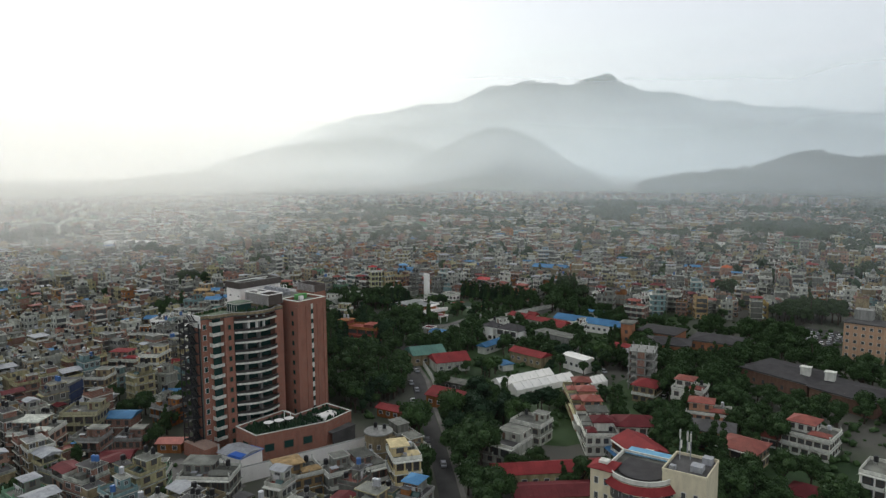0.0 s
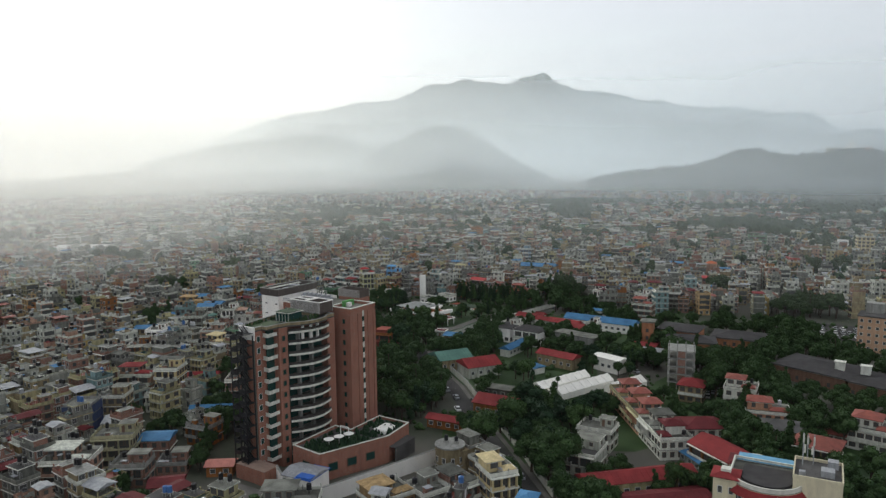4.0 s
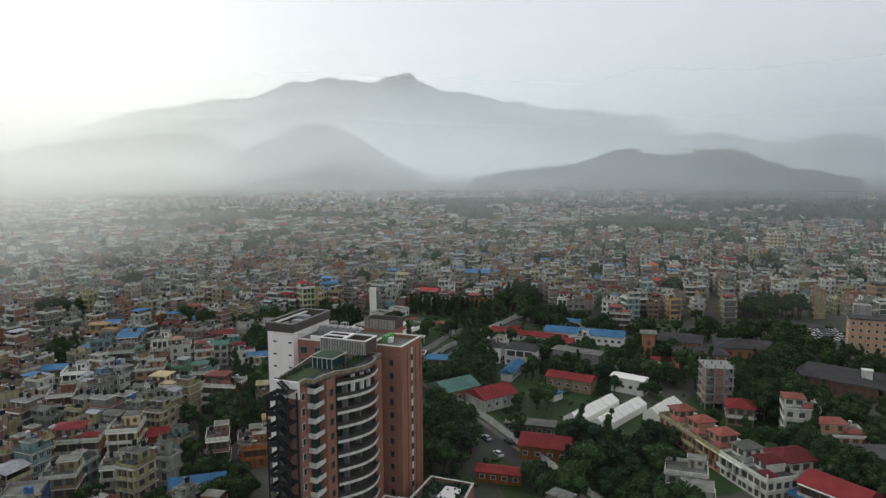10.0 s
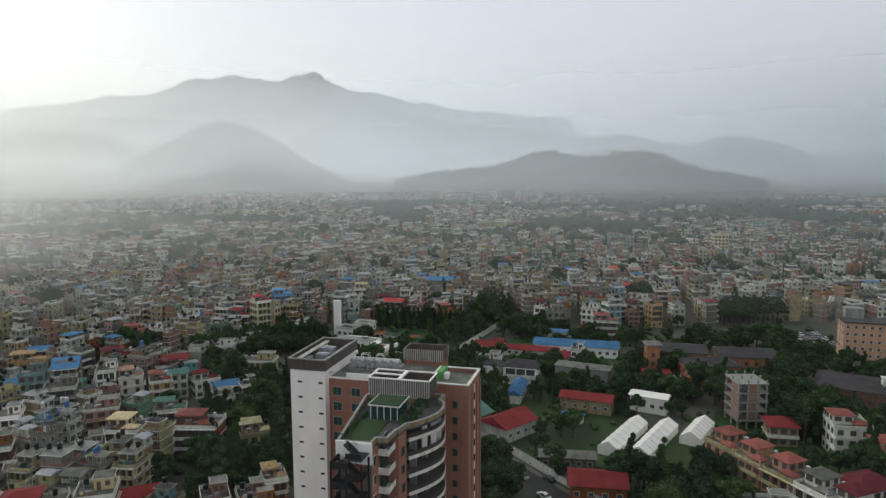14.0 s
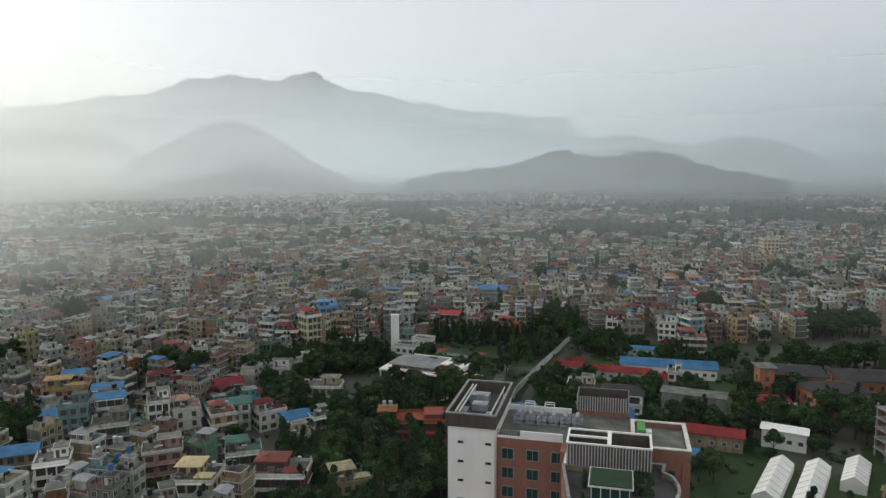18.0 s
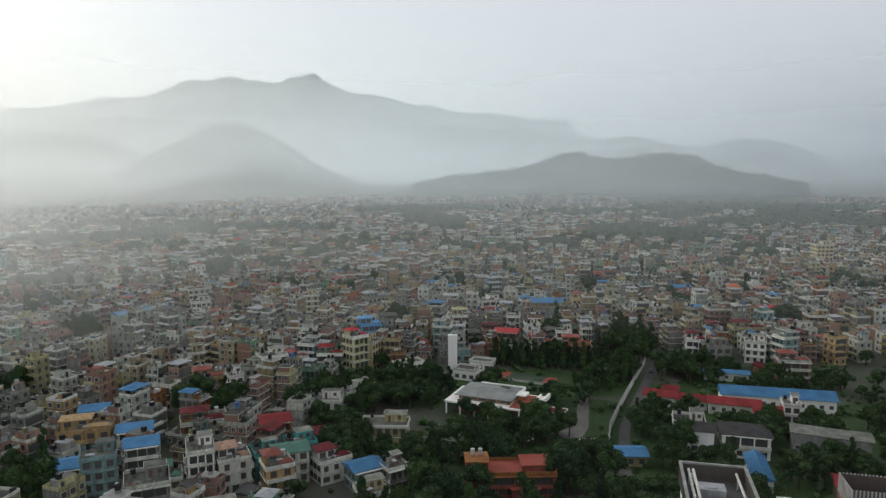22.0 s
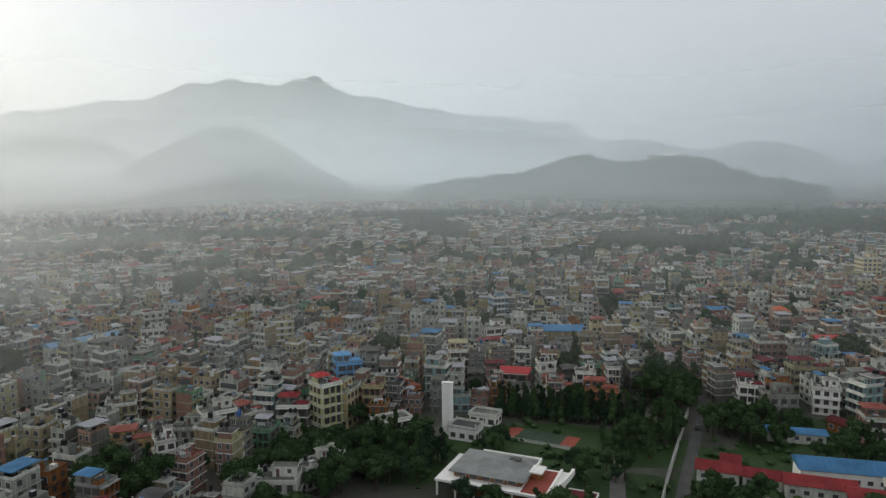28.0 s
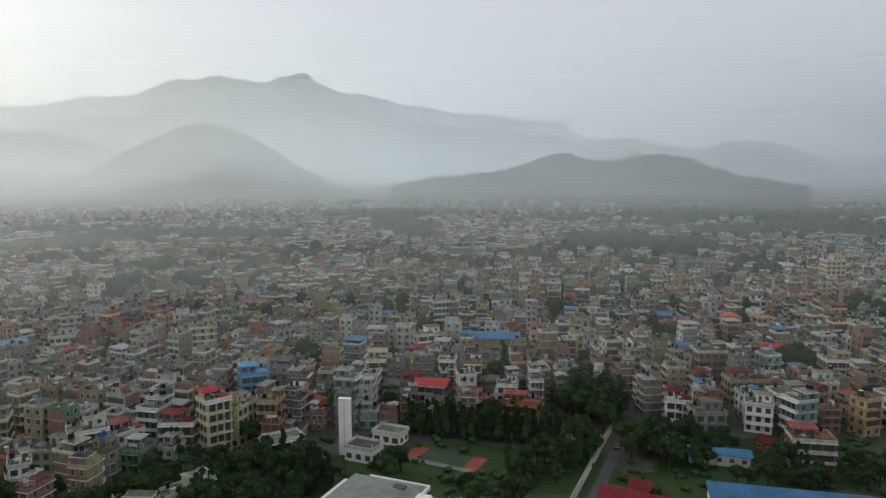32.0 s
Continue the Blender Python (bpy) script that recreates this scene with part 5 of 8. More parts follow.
# ---- villas and sheds ----
def villa(x, y, rz, w, d, fl, wall, roof, label, style="hip", trim=M_TRIM, frame=M_FRAME, seed=1, h=3.0, name="villa", group="villas", wing=None, rise=2.0):
    """A detached house: storeys, roof of its own kind, chimney or terrace, and perhaps a lower wing."""
    rng = random.Random(seed)
    root = thing(name, label, "house", x, y, 0, rz, group)
    g, u = storey_mesh(w, d, h, rng, wall, False, trim, frame), storey_mesh(w, d, h, rng, wall, style != "shed" and rng.random() < 0.8, trim, frame)
    gme_, ume = g.mesh("storey", [wall, trim, M_GLASS, frame, wall, M_ROOF]), u.mesh("storey", [wall, trim, M_GLASS, frame, wall, M_ROOF])
    for k in range(fl):
        part("storey", gme_ if k == 0 else ume, None, root, at=(0, 0, k * h))
    top = fl * h
    if style == "hip":
        part("roof", MB().hip(-w / 2, -d / 2, w / 2, d / 2, top + 0.004, rise, 0.7), roof, root)
    elif style == "gable":
        part("roof", MB().hip(-w / 2, -d / 2, w / 2, d / 2, top + 0.004, rise, 0.6, gable=True), roof, root)
    elif style == "terrace":      # flat roof, set-back top room with a small hipped roof
        part("roof", roof_mb(w, d, rng), [M_ROOF, trim], root, at=(0, 0, top))
        part("top_room", storey_mesh(w * 0.55, d * 0.6, 2.6, rng, wall, False, trim, frame), [wall, trim, M_GLASS, frame, wall, M_ROOF], root, at=(-w * 0.18, d * 0.12, top + 0.06))
        part("roof", MB().hip(-w * 0.275, -d * 0.3, w * 0.275, d * 0.3, 0, rise, 0.6), roof, root, at=(-w * 0.18, d * 0.12, top + 2.70))
        part("porch_roof", MB().hip(-w * 0.2, -d * 0.14, w * 0.2, d * 0.14, 0, 0.8, 0.3), roof, root, at=(w * 0.25, -d * 0.3, top + 0.9))
        part("water_tank", tank_mb(rng), [rng.choice([M_TANKK, M_STEELT]), M_CONC], root, at=(w * 0.3, d * 0.3, top + 0.07))
    elif style == "bare":
        part("roof", roof_mb(w, d, rng), [roof, trim], root, at=(0, 0, top))
    elif style == "flat":
        part("roof", roof_mb(w, d, rng), [roof, trim], root, at=(0, 0, top))
        cm, cw, cd, ch = cabin_mb(w, d, rng)
        part("stair_cabin", cm, [wall, trim, M_GLASS, frame, wall, M_ROOF], root, at=((w - cw) * 0.4, (d - cd) * 0.4, top + 0.06))
        part("water_tank", tank_mb(rng), [M_TANKK, M_CONC], root, at=(-w * 0.3, d * 0.25, top + 0.07))
    if name == "town_house":          # roof clutter and side balconies
        rc = random.Random(seed + 900)
        for k in range(3):
            a, b, c = rc.uniform(0.7, 1.7), rc.uniform(0.7, 1.5), rc.uniform(0.6, 1.9)
            if style in ("flat", "terrace"):
                part("roof_shed", MB().box(-a / 2, -b / 2, 0, a / 2, b / 2, c, 0).box(-a / 2 - 0.15, -b / 2 - 0.15, c, a / 2 + 0.15, b / 2 + 0.15, c + 0.07, 1), [rc.choice([wall, WALLS[8], M_BRICK]), rc.choice([M_ROOF, M_GREYMET, M_ROOFD])], root, at=(rc.uniform(-0.38, 0.1) * w, -d * 0.5 + 0.6 + rc.uniform(0, 0.12) * d, top + 0.07))
        for k in range(1, fl):
            if rc.random() < 0.75:
                y0, y1 = -d * rc.uniform(0.2, 0.5), d * rc.uniform(0.0, 0.45)
                sx = rc.choice([-1, 1])
                xa, xb = sorted((sx * w / 2, sx * (w / 2 + 0.9)))
                xr = sx * (w / 2 + 0.85)
                part("side_balcony", MB().box(xa, y0, k * h - 0.14, xb, y1, k * h, 0).box(xr - 0.05, y0, k * h, xr + 0.05, y1, k * h + 0.85, 1), [trim, rc.choice([trim, wall, M_GREYMET])], root)
        if style in ("flat", "terrace"):
            po = MB()
            for k in range(4):
                for sy in (-1, 1):
                    xx = -w / 2 + 0.05 + k * (w - 0.1) / 3
                    po.box(xx - 0.09, sy * (d / 2 + 0.08) - 0.09, 0, xx + 0.09, sy * (d / 2 + 0.08) + 0.09, rc.uniform(1.0, 1.7))
            part("stub_columns", po, M_CONC, root, at=(0, 0, top + 0.06))
    if wing:
        wx, wy, ww, wd, wf, wroof = wing
        part("wing", storey_mesh(ww, wd, h * wf, rng, wall, False, trim, frame), [wall, trim, M_GLASS, frame, wall, M_ROOF], root, at=(wx, wy, 0))
        part("roof", MB().hip(-ww / 2, -wd / 2, ww / 2, wd / 2, h * wf + 0.004, 1.4, 0.6), wroof, root, at=(wx, wy, 0))
    n = max(1, int(max(w, d) / min(w, d)))
    c, s = math.cos(radians(rz)), math.sin(radians(rz))
    for i in range(n):
        t = ((i + 0.5) / n - 0.5) * max(w, d)
        ox, oy = (t, 0) if w >= d else (0, t)
        TAKEN.append((x + ox * c - oy * s, y + ox * s + oy * c, min(w, d) * 0.62))
    return root


def shed(x, y, rz, w, d, h, wall, roof, label, rise=1.6, name="shed", gable=True, group=""):
    """A long low building with a sheet roof in bays and a row of windows."""
    root = thing(name, label, "building", x, y, 0, rz, group)
    part("wall", MB().box(-w / 2, -d / 2, 0, w / 2, d / 2, h), wall, root)
    rf = part("roof", MB().hip(-w / 2, -d / 2, w / 2, d / 2, h + 0.004, rise, 0.6, gable=gable, thick=0.1), roof, root)
    n = max(2, int(w / 3))
    wm = MB().box(-0.75, -0.07, 0, 0.75, 0.05, 1.3, 0).box(-0.62, -0.1, 0.1, 0.62, 0, 1.2, 1).mesh("window", [M_FRAMEW, M_GLASS])
    for i in range(n):
        for sgn in (-1, 1):
            part("window", wm, None, root, at=(-w / 2 + w * (i + 0.5) / n, sgn * d / 2, h * 0.35), rz=0 if sgn < 0 else 180)
    rb = MB()
    for i in range(int(w / 1.6) + 1):      # lapped sheet joints
        xx = -w / 2 - 0.5 + i * 1.6
        rr = rise if gable else 0
        if gable:
            rb.rod((xx, -d / 2 - 0.58, h + 0.12), (xx, 0, h + rise + 0.12), 0.045, 4)
            rb.rod((xx, d / 2 + 0.58, h + 0.12), (xx, 0, h + rise + 0.12), 0.045, 4)
    if rb.v:
        part("sheet_joints", rb, roof, rf)
    c, s = math.cos(radians(rz)), math.sin(radians(rz))
    n = max(1, round(w / d))
    for i in range(n):
        t = ((i + 0.5) / n - 0.5) * w
        TAKEN.append((x + t * c, y + t * s, d * 0.6))
    return root


shed(79.5, 150, -25, 36, 8.5, 4.4, M_WHITE, M_BLUE, "long white school block with blue sheet roof", rise=2.2)
shed(42.5, 161.5, -33, 10.5, 6.5, 3.4, M_TRIM, M_RED, "white row with red sheet roof beside the lane")
shed(51.5, 155.5, -33, 9.5, 5, 3.0, M_TRIM, M_RED, "lower white row with red sheet roof")
shed(61.5, 147, -30, 16, 6.5, 3.8, M_TRIM, M_RED, "white two-part block with red sheet roof")
shed(68, 138.5, -30, 8, 8, 3.6, M_TRIM, M_RED, "small white block with square red sheet roof")
shed(49, 166, -33, 4.5, 4, 3.0, M_TRIM, M_RED, "tiny white store with red sheet roof")
villa(75, 136.5, -27, 5, 6, 2, M_WHITE, M_ROOF, "small white two-storey block with balcony openings", "flat", seed=41)
villa(45, 117, -27, 13, 9.5, 2, M_WHITE, M_SLATE, "white two-storey villa with dark slate hipped roof", "hip", seed=7, h=3.4, wing=(-12, -1, 7, 7, 2, M_SLATE))
villa(35, 130, -27, 9, 8, 2, M_TRIM, M_ROOFD, "off-white villa with dark flat roof", "flat", seed=8)
shed(66.5, 108.5, -35, 20, 7, 7.4, M_CONC, M_ROOF, "unfinished grey concrete two-storey block", rise=0.2)
villa(9.5, 118, -14, 9, 7, 1, WALLS[0], M_BLUE, "small cream house with bright blue sheet roof", "gable", seed=9, rise=1.0)
shed(38, 100, 64, 16, 4.5, 3.4, M_TRIM, M_BLUE, "narrow white store with blue sheet roof")
shed(57.5, 82.5, -33, 17, 7, 4.6, WALLS[10], M_RED, "low shed with red sheet roof")
shed(25.5, 67.5, 32, 14, 11, 4.4, WALLS[11], M_RED, "hall with wide bright red sheet roof", rise=2.6)
shed(13, 76, 32, 14, 12, 4.6, WALLS[10], M_GREEN, "hall with green sheet roof", rise=2.4)
shed(36.5, 23.5, -20, 14, 10, 4.2, WALLS[9], M_RED, "low brick hall with deep red sheet roof", rise=2.0)
shed(35, 41, -18, 15, 5, 3.4, WALLS[8], M_ROOF, "long grey flat-topped store", rise=0.25)
shed(21, 8, -18, 12, 4.5, 3.0, WALLS[9], M_RED, "low row with dark red sheet roof", rise=1.0)
shed(78, 77.5, -40, 12, 5.5, 5.6, M_TENT, M_TENT, "white fabric-clad store with pale roof", rise=0.7)
shed(48, 72, -50, 6, 5, 2.6, M_TRIM, M_BLUE, "small garden store with blue sheet roof", rise=0.5)
for i, (x, y, ln) in enumerate([(58, 54.5, 26), (65.7, 50.0, 28), (81.8, 53.5, 17)]):
    t = thing("marquee", "long white fabric marquee on grass", "tent", x, y, 0, 45, "white marquees")
    n = 7
    bay = ln / n
    mb = MB()
    for k in range(n):
        x0, x1 = -ln / 2 + k * bay, -ln / 2 + (k + 1) * bay
        xm = (x0 + x1) / 2
        for sgn in (-1, 1):
            for xa, xb, za, zb in ((x0, xm, 4.3, 4.15), (xm, x1, 4.15, 4.3)):
                q = [(xa, sgn * 3.05, za - 1.9), (xb, sgn * 3.05, zb - 1.9), (xb, 0, zb), (xa, 0, za)]
                mb.poly(q if sgn < 0 else q[::-1])
                q = [(xa, sgn * 3.05, 0), (xb, sgn * 3.05, 0), (xb, sgn * 3.05, zb - 1.9), (xa, sgn * 3.05, za - 1.9)]
                mb.poly(q if sgn < 0 else q[::-1])
    part("canopy", mb, M_TENT, t)
    for sgn in (-1, 1):
        e = MB()
        e.poly([(sgn * ln / 2, -3.05, 0), (sgn * ln / 2, 3.05, 0), (sgn * ln / 2, 3.05, 2.4), (sgn * ln / 2, 0, 4.3), (sgn * ln / 2, -3.05, 2.4)][::sgn])
        part("end_panel", e, M_TENT, t)
    rb = MB()
    for k in range(n + 1):
        xx = -ln / 2 + k * bay
        rb.rod((xx, -3.1, 2.43), (xx, 0, 4.35), 0.07, 4).rod((xx, 3.1, 2.43), (xx, 0, 4.35), 0.07, 4)
    part("ribs", rb, M_TRIM, t)
    for k in range(4):
        TAKEN.append((x + (k - 1.5) * ln / 4 * 0.707, y + (k - 1.5) * ln / 4 * 0.707, 5.5))

# unfinished concrete frame
fr = thing("concrete_frame", "unfinished grey concrete frame building without walls", "building", 102.8, 61, 0, -10)
for k in range(5):
    part("floor_slab", MB().box(-4.9, -5.4, 2.75 + k * 3.0 - 0.25, 4.9, 5.4, 2.75 + k * 3.0), M_CONC, fr)
    for cx in (-4.4, -1.5, 1.5, 4.4):
        for cy in (-4.9, 0, 4.9):
            part("column", MB().box(-0.22, -0.22, 0, 0.22, 0.22, 2.76), M_CONC, fr, at=(cx, cy, k * 3.0 if k else 0)) if k < 6 else None
    if k in (1, 2, 3, 4):
        part("infill_wall", MB().box(-4.2, 4.7, k * 3.0, -1.6, 4.9, k * 3.0 + 2.5).box(-4.6, -4.7, k * 3.0, -4.4, -0.3, k * 3.0 + 2.4).box(-1.3, -4.95, k * 3.0, 1.3, -4.8, k * 3.0 + 2.4), M_BRICK, fr)
for cx in (-4.4, -1.5, 1.5, 4.4):
    for cy in (-4.9, 0, 4.9):
        part("stub_column", MB().box(-0.2, -0.2, 0, 0.2, 0.2, 1.1), M_CONC, fr, at=(cx, cy, 14.75))
TAKEN.append((101.5, 62, 8))

# villas by the gardens
villa(62, -17, -22, 12, 11, 2, WALLS[11], M_ROOFD, "pale grey stepped villa with flat terraces", "flat", seed=21, wing=(-8, 3, 7, 8, 1, M_ROOFD))
villa(68, -1, -22, 10, 8, 2, WALLS[11], M_ROOF, "white villa with flat terraces and roof cabin", "flat", seed=22)
M_TERRA = mat("terracotta_render", (0.50, 0.27, 0.17), vary=0.3)
for i, (x, y, wl) in enumerate([(80.3, 33.7, M_TERRA), (82.4, 23.9, M_TERRA), (84.5, 14.1, M_TERRA), (86.6, 4.3, M_TRIM), (88.4, -4.2, M_TRIM)]):
    villa(x, y, -78, 9.4, 9.4, 2, wl, M_REDT if i < 3 else (M_MAROON, M_ROOF)[i % 2], "terracotta and cream row villa with red tiled roofs" if i < 3 else "white row villa with small top room", "terrace", seed=31 + i, rise=1.3, trim=M_TRIM if i > 2 else WALLS[0])
villa(99, 5.5, 8, 12, 9, 2, M_TRIM, M_MAROON, "white villa under a dark maroon hipped roof", "hip", seed=36)
villa(100.5, -14.5, -60, 15, 9.5, 2, WALLS[9], M_RED, "brick house under a wide red sheet roof", "gable", seed=37, rise=2.2)
shed(76, -29.5, 20, 30, 7, 4.2, WALLS[0], M_RED, "long cream row with bright red sheet roof", rise=1.6)
shed(80, -40.5, 18, 24, 8, 3.6, WALLS[10], M_MAROON, "low brick row with dark maroon sheet roof", rise=1.2)
shed(93, -9, -65, 16, 4.5, 2.8, WALLS[4], M_BLUE, "low yard shelter with blue sheet roof", rise=0.4)
villa(104, 45, -22, 8, 8, 2, WALLS[10], M_RED, "small cream villa with red roof beside the concrete frame", "hip", seed=38)
villa(117.5, 34, -20, 10, 9, 3, M_TRIM, M_REDT, "white three-storey villa with roof pavilion", "terrace", seed=39, rise=1.0)
villa(122, 20.5, -10, 13, 9, 2, M_TERRA, M_REDT, "orange stepped villa with tiled roofs", "terrace", seed=40, rise=1.2)
villa(121.5, 6, -10, 12, 9, 2, M_TERRA, M_ROOFD, "orange villa with domed dark roof", "hip", seed=42)
villa(128, -6, -30, 11, 10, 2, WALLS[10], M_REDT, "buff villa with red hipped roof", "hip", seed=43)
villa(149, 8, -30, 13, 11, 2, M_TRIM, M_REDT, "white villa with red tiled pavilion roofs", "terrace", seed=44, rise=1.6, wing=(-9, -1, 7, 8, 1, M_REDT))
villa(140, -27, -30, 8, 7, 1, WALLS[0], M_MAROON, "small yellow house with maroon roof", "hip", seed=45)
villa(158, -24, -30, 9, 10, 3, M_WHITE, M_ROOF, "modern white three-storey house", "flat", seed=46)

# curved cream apartment house
ap = thing("apartment_house", "cream apartment house with curved front and red roof skirts", "building", 100.5, -57, 0, -20)
part("wall", MB().box(-11, -7, 0, -6.4, -2.2, 18.6).box(-8.2, -2.2, 0, -6.4, 6, 17.4), M_CREAM, ap)
part("wall", MB().box(4, -4.5, 0, 13, 6, 20.4), M_CREAM, ap)
drum = []
for i in range(19):
    a = math.pi + math.pi * i / 18
    drum.append((-1 + 7.2 * math.cos(a), -2 + 7.2 * math.sin(a)))
part("curved_front", MB().prism(drum + [(6.2, 6), (-8.2, 6)], 0, 17.8), M_CREAM, ap)
part("roof", MB().prism(drum + [(6.2, 6), (-8.2, 6)], 17.8, 17.95), M_ROOF, ap)
part("parapet", MB().wallring(drum + [(6.2, 6), (-8.2, 6)], 17.95, 18.9, 0.3), M_TRIM, ap)
sk = MB()
for (xa, ya), (xb, yb) in zip(drum, drum[1:]):
    f = 1.17
    sk.poly([((xa + 1) * f - 1, (ya + 2) * f - 2, 16.2), ((xb + 1) * f - 1, (yb + 2) * f - 2, 16.2), (xb, yb, 17.7), (xa, ya, 17.7)])
part("roof_skirt", sk, M_RED, ap, "red sheet roof skirt")
for k in range(5):
    for i in range(1, 18, 2):
        a = math.pi + math.pi * i / 18
        part("window", MB().box(-0.5, -0.07, 0, 0.5, 0.05, 1.5, 0).box(-0.4, -0.1, 0.1, 0.4, 0, 1.4, 1), [M_FRAMEW, M_GLASS], ap, at=(-1 + 7.2 * math.cos(a), -2 + 7.2 * math.sin(a), 1 + k * 3.3), rz=math.degrees(a) + 90)
    for u in (-9.6, -7.4, 6, 8.5, 11):
        part("window", MB().box(-0.5, -0.07, 0, 0.5, 0.05, 1.6, 0).box(-0.4, -0.1, 0.1, 0.4, 0, 1.5, 1), [M_FRAMEW, M_GLASS], ap, at=(u, -7 if u < 0 else -4.5, 1.2 + k * 3.5))
part("roof", MB().hip(-11, -7, -6.4, -2.2, 18.6, 0.9, 0.6), M_RED, ap, "red sheet roof")
part("roof", MB().hip(-9.5, 8.6, 3.5, 14.5, 15.6, 1.2, 0.5), M_MAROON, ap, "dark red rear roof")
part("rear_wing", MB().box(-9.5, 8.6, 0, 3.5, 14.5, 15.6), M_CREAM, ap)
part("balcony_band", MB().prism([((x + 1) * 1.06 - 1, (y + 2) * 1.06 - 2) for x, y in drum] + [(6.2, 4), (-8.2, 4)], 12.4, 13.3), M_CREAM, ap, "curved cream balcony band")
# dark ring round the drum imitates shade over the balcony band
part("balcony_shade", MB().prism([((x + 1) * 1.015 - 1, (y + 2) * 1.015 - 2) for x, y in drum] + [(6.1, 4), (-8.1, 4)], 13.3, 15.4), M_GLASS, ap, "dark glass band imitating balcony shade")
part("roof", MB().box(-7.5, 5.4, 18.2, 5.5, 9.6, 18.4), mat("sheet_sky_blue", (0.16, 0.36, 0.52), vary=0.2, streak=False), ap, "pale blue roof sheet")
part("roof", MB().box(4.2, -4.3, 20.4, 12.8, 5.8, 20.5), M_ROOFD, ap)
part("parapet", MB().wallring([(3.9, -4.6), (13.1, -4.6), (13.1, 6.1), (3.9, 6.1)], 20.4, 21.1, 0.25), M_CREAM, ap)
part("roof_unit", MB().box(9.0, -2.0, 20.5, 11.5, 0.5, 21.8).box(5.0, -3.2, 20.5, 6.2, -2.0, 21.4).box(10.2, 3.0, 20.5, 12.2, 5.0, 22.0), M_GREYMET, ap, "grey roof cabinets")
for u, v in ((-2, -15), (5, -13), (13, -10)):
    part("roof", MB().hip(u - 3, v - 2.4, u + 3, v + 2.4, 13.2, 1.6, 0.4), M_RED, ap, "red sheet roof")
    part("bay", MB().box(u - 3, v - 2.4, 0, u + 3, v + 4.0, 13.2), M_CREAM, ap)
an = part("antenna_mast", MB().rod((5.5, 3, 20.5), (5.5, 3, 27.5), 0.12).rod((7.5, 4, 20.5), (7.5, 4, 27.0), 0.12).rod((6.3, 6, 20.5), (6.3, 6, 26.2), 0.12), M_GREYMET, ap, "grey antenna mast")
for u, v, z in ((5.5, 3, 26.4), (5.8, 3, 24.2), (7.5, 4, 25.6), (7.2, 4, 23.6), (6.3, 6, 25)):
    part("antenna_panel", MB().box(u - 0.18, v - 0.3, z - 0.9, u + 0.18, v - 0.12, z + 0.9), M_TRIM, an)
for u, v, z in ((-8.7, -4.6, 19.6), (-4, 11.6, 17.0), (-2, -15, 14.7), (5, -13, 14.7), (13, -10, 14.7)):
    part("skylight", MB().box(u - 1.0, v - 1.0, z - 0.5, u + 1.0, v + 1.0, z + 0.35), M_TRIM, ap, "white box skylight")
part("drum_glazing", MB().prism([((x + 1) * 0.72 - 1, (y + 2) * 0.72 - 2) for x, y in drum] + [(3.6, 3), (-5.6, 3)], 18.0, 18.5), M_SLATE, ap, "grey glazed roof over the curved front")
part("front_roof", MB().hip(1, -10.5, 12, -5.4, 14.4, 1.4, 0.4), M_ROOFD, ap, "dark grey ridge roof")
part("front_sheet", MB().box(-3.2, -12.4, 13.4, 1.6, -9.6, 13.6), M_BLUE, ap, "blue roof sheet")
TAKEN.append((100, -59, 17))

# brick institute, dark-roofed halls and the hotel
def brick_hall(x, y, rz, w, d, h, roof, label, rise=1.4, wall=None, name="brick_hall"):
    root = thing(name, label, "building", x, y, 0, rz)
    wall = wall or WALLS[9]
    part("wall", MB().box(-w / 2, -d / 2, 0, w / 2, d / 2, h), wall, root)
    part("roof", MB().hip(-w / 2, -d / 2, w / 2, d / 2, h + 0.004, rise, 0.9), roof, root)
    part("cornice", MB().wallring([(-w / 2 - 0.15, -d / 2 - 0.15), (w / 2 + 0.15, -d / 2 - 0.15), (w / 2 + 0.15, d / 2 + 0.15), (-w / 2 - 0.15, d / 2 + 0.15)], h - 0.5, h - 0.1, 0.3), M_CONC, root)
    wm = MB().box(-0.65, -0.08, 0, 0.65, 0.05, 1.7, 0).box(-0.5, -0.11, 0.12, -0.03, 0, 1.55, 1).box(0.03, -0.11, 0.12, 0.5, 0, 1.55, 1).mesh("window", [M_FRAME, M_GLASS])
    for lv in range(max(1, int(h / 3.4))):
        n = max(1, int(w / 3.6))
        for i in range(n):
            part("window", wm, None, root, at=(-w / 2 + w * (i + 0.5) / n, -d / 2, 0.9 + lv * 3.4))
        n = max(1, int(d / 3.6))
        for i in range(n):
            part("window", wm, None, root, at=(-w / 2, -d / 2 + d * (i + 0.5) / n, 0.9 + lv * 3.4), rz=-90)
    TAKEN.append((x, y, max(w, d) * 0.5))
    return root


M_ORANGE = mat("orange_brick", (0.40, 0.185, 0.095), vary=0.3)
brick_hall(98, 116, -15, 5, 6, 12.5, M_ROOF, "orange brick stair tower with flat roof", 0.2, M_ORANGE)
brick_hall(113, 119, -25, 17, 14, 9.0, M_SLATE, "orange brick hall with dark shallow roof", 1.4, M_ORANGE)
brick_hall(114, 101.5, -8, 19, 12, 8.0, M_SLATE, "orange brick hall with dark hipped roof", 2.0, M_ORANGE)
brick_hall(137, 112, -20, 22, 15, 7.6, M_SLATE, "brick hall with dark hipped roof", 2.0, M_ORANGE)
brick_hall(95.5, 107, -20, 9, 6, 3.8, M_RED, "low store with red sheet roof", 0.8, WALLS[9])
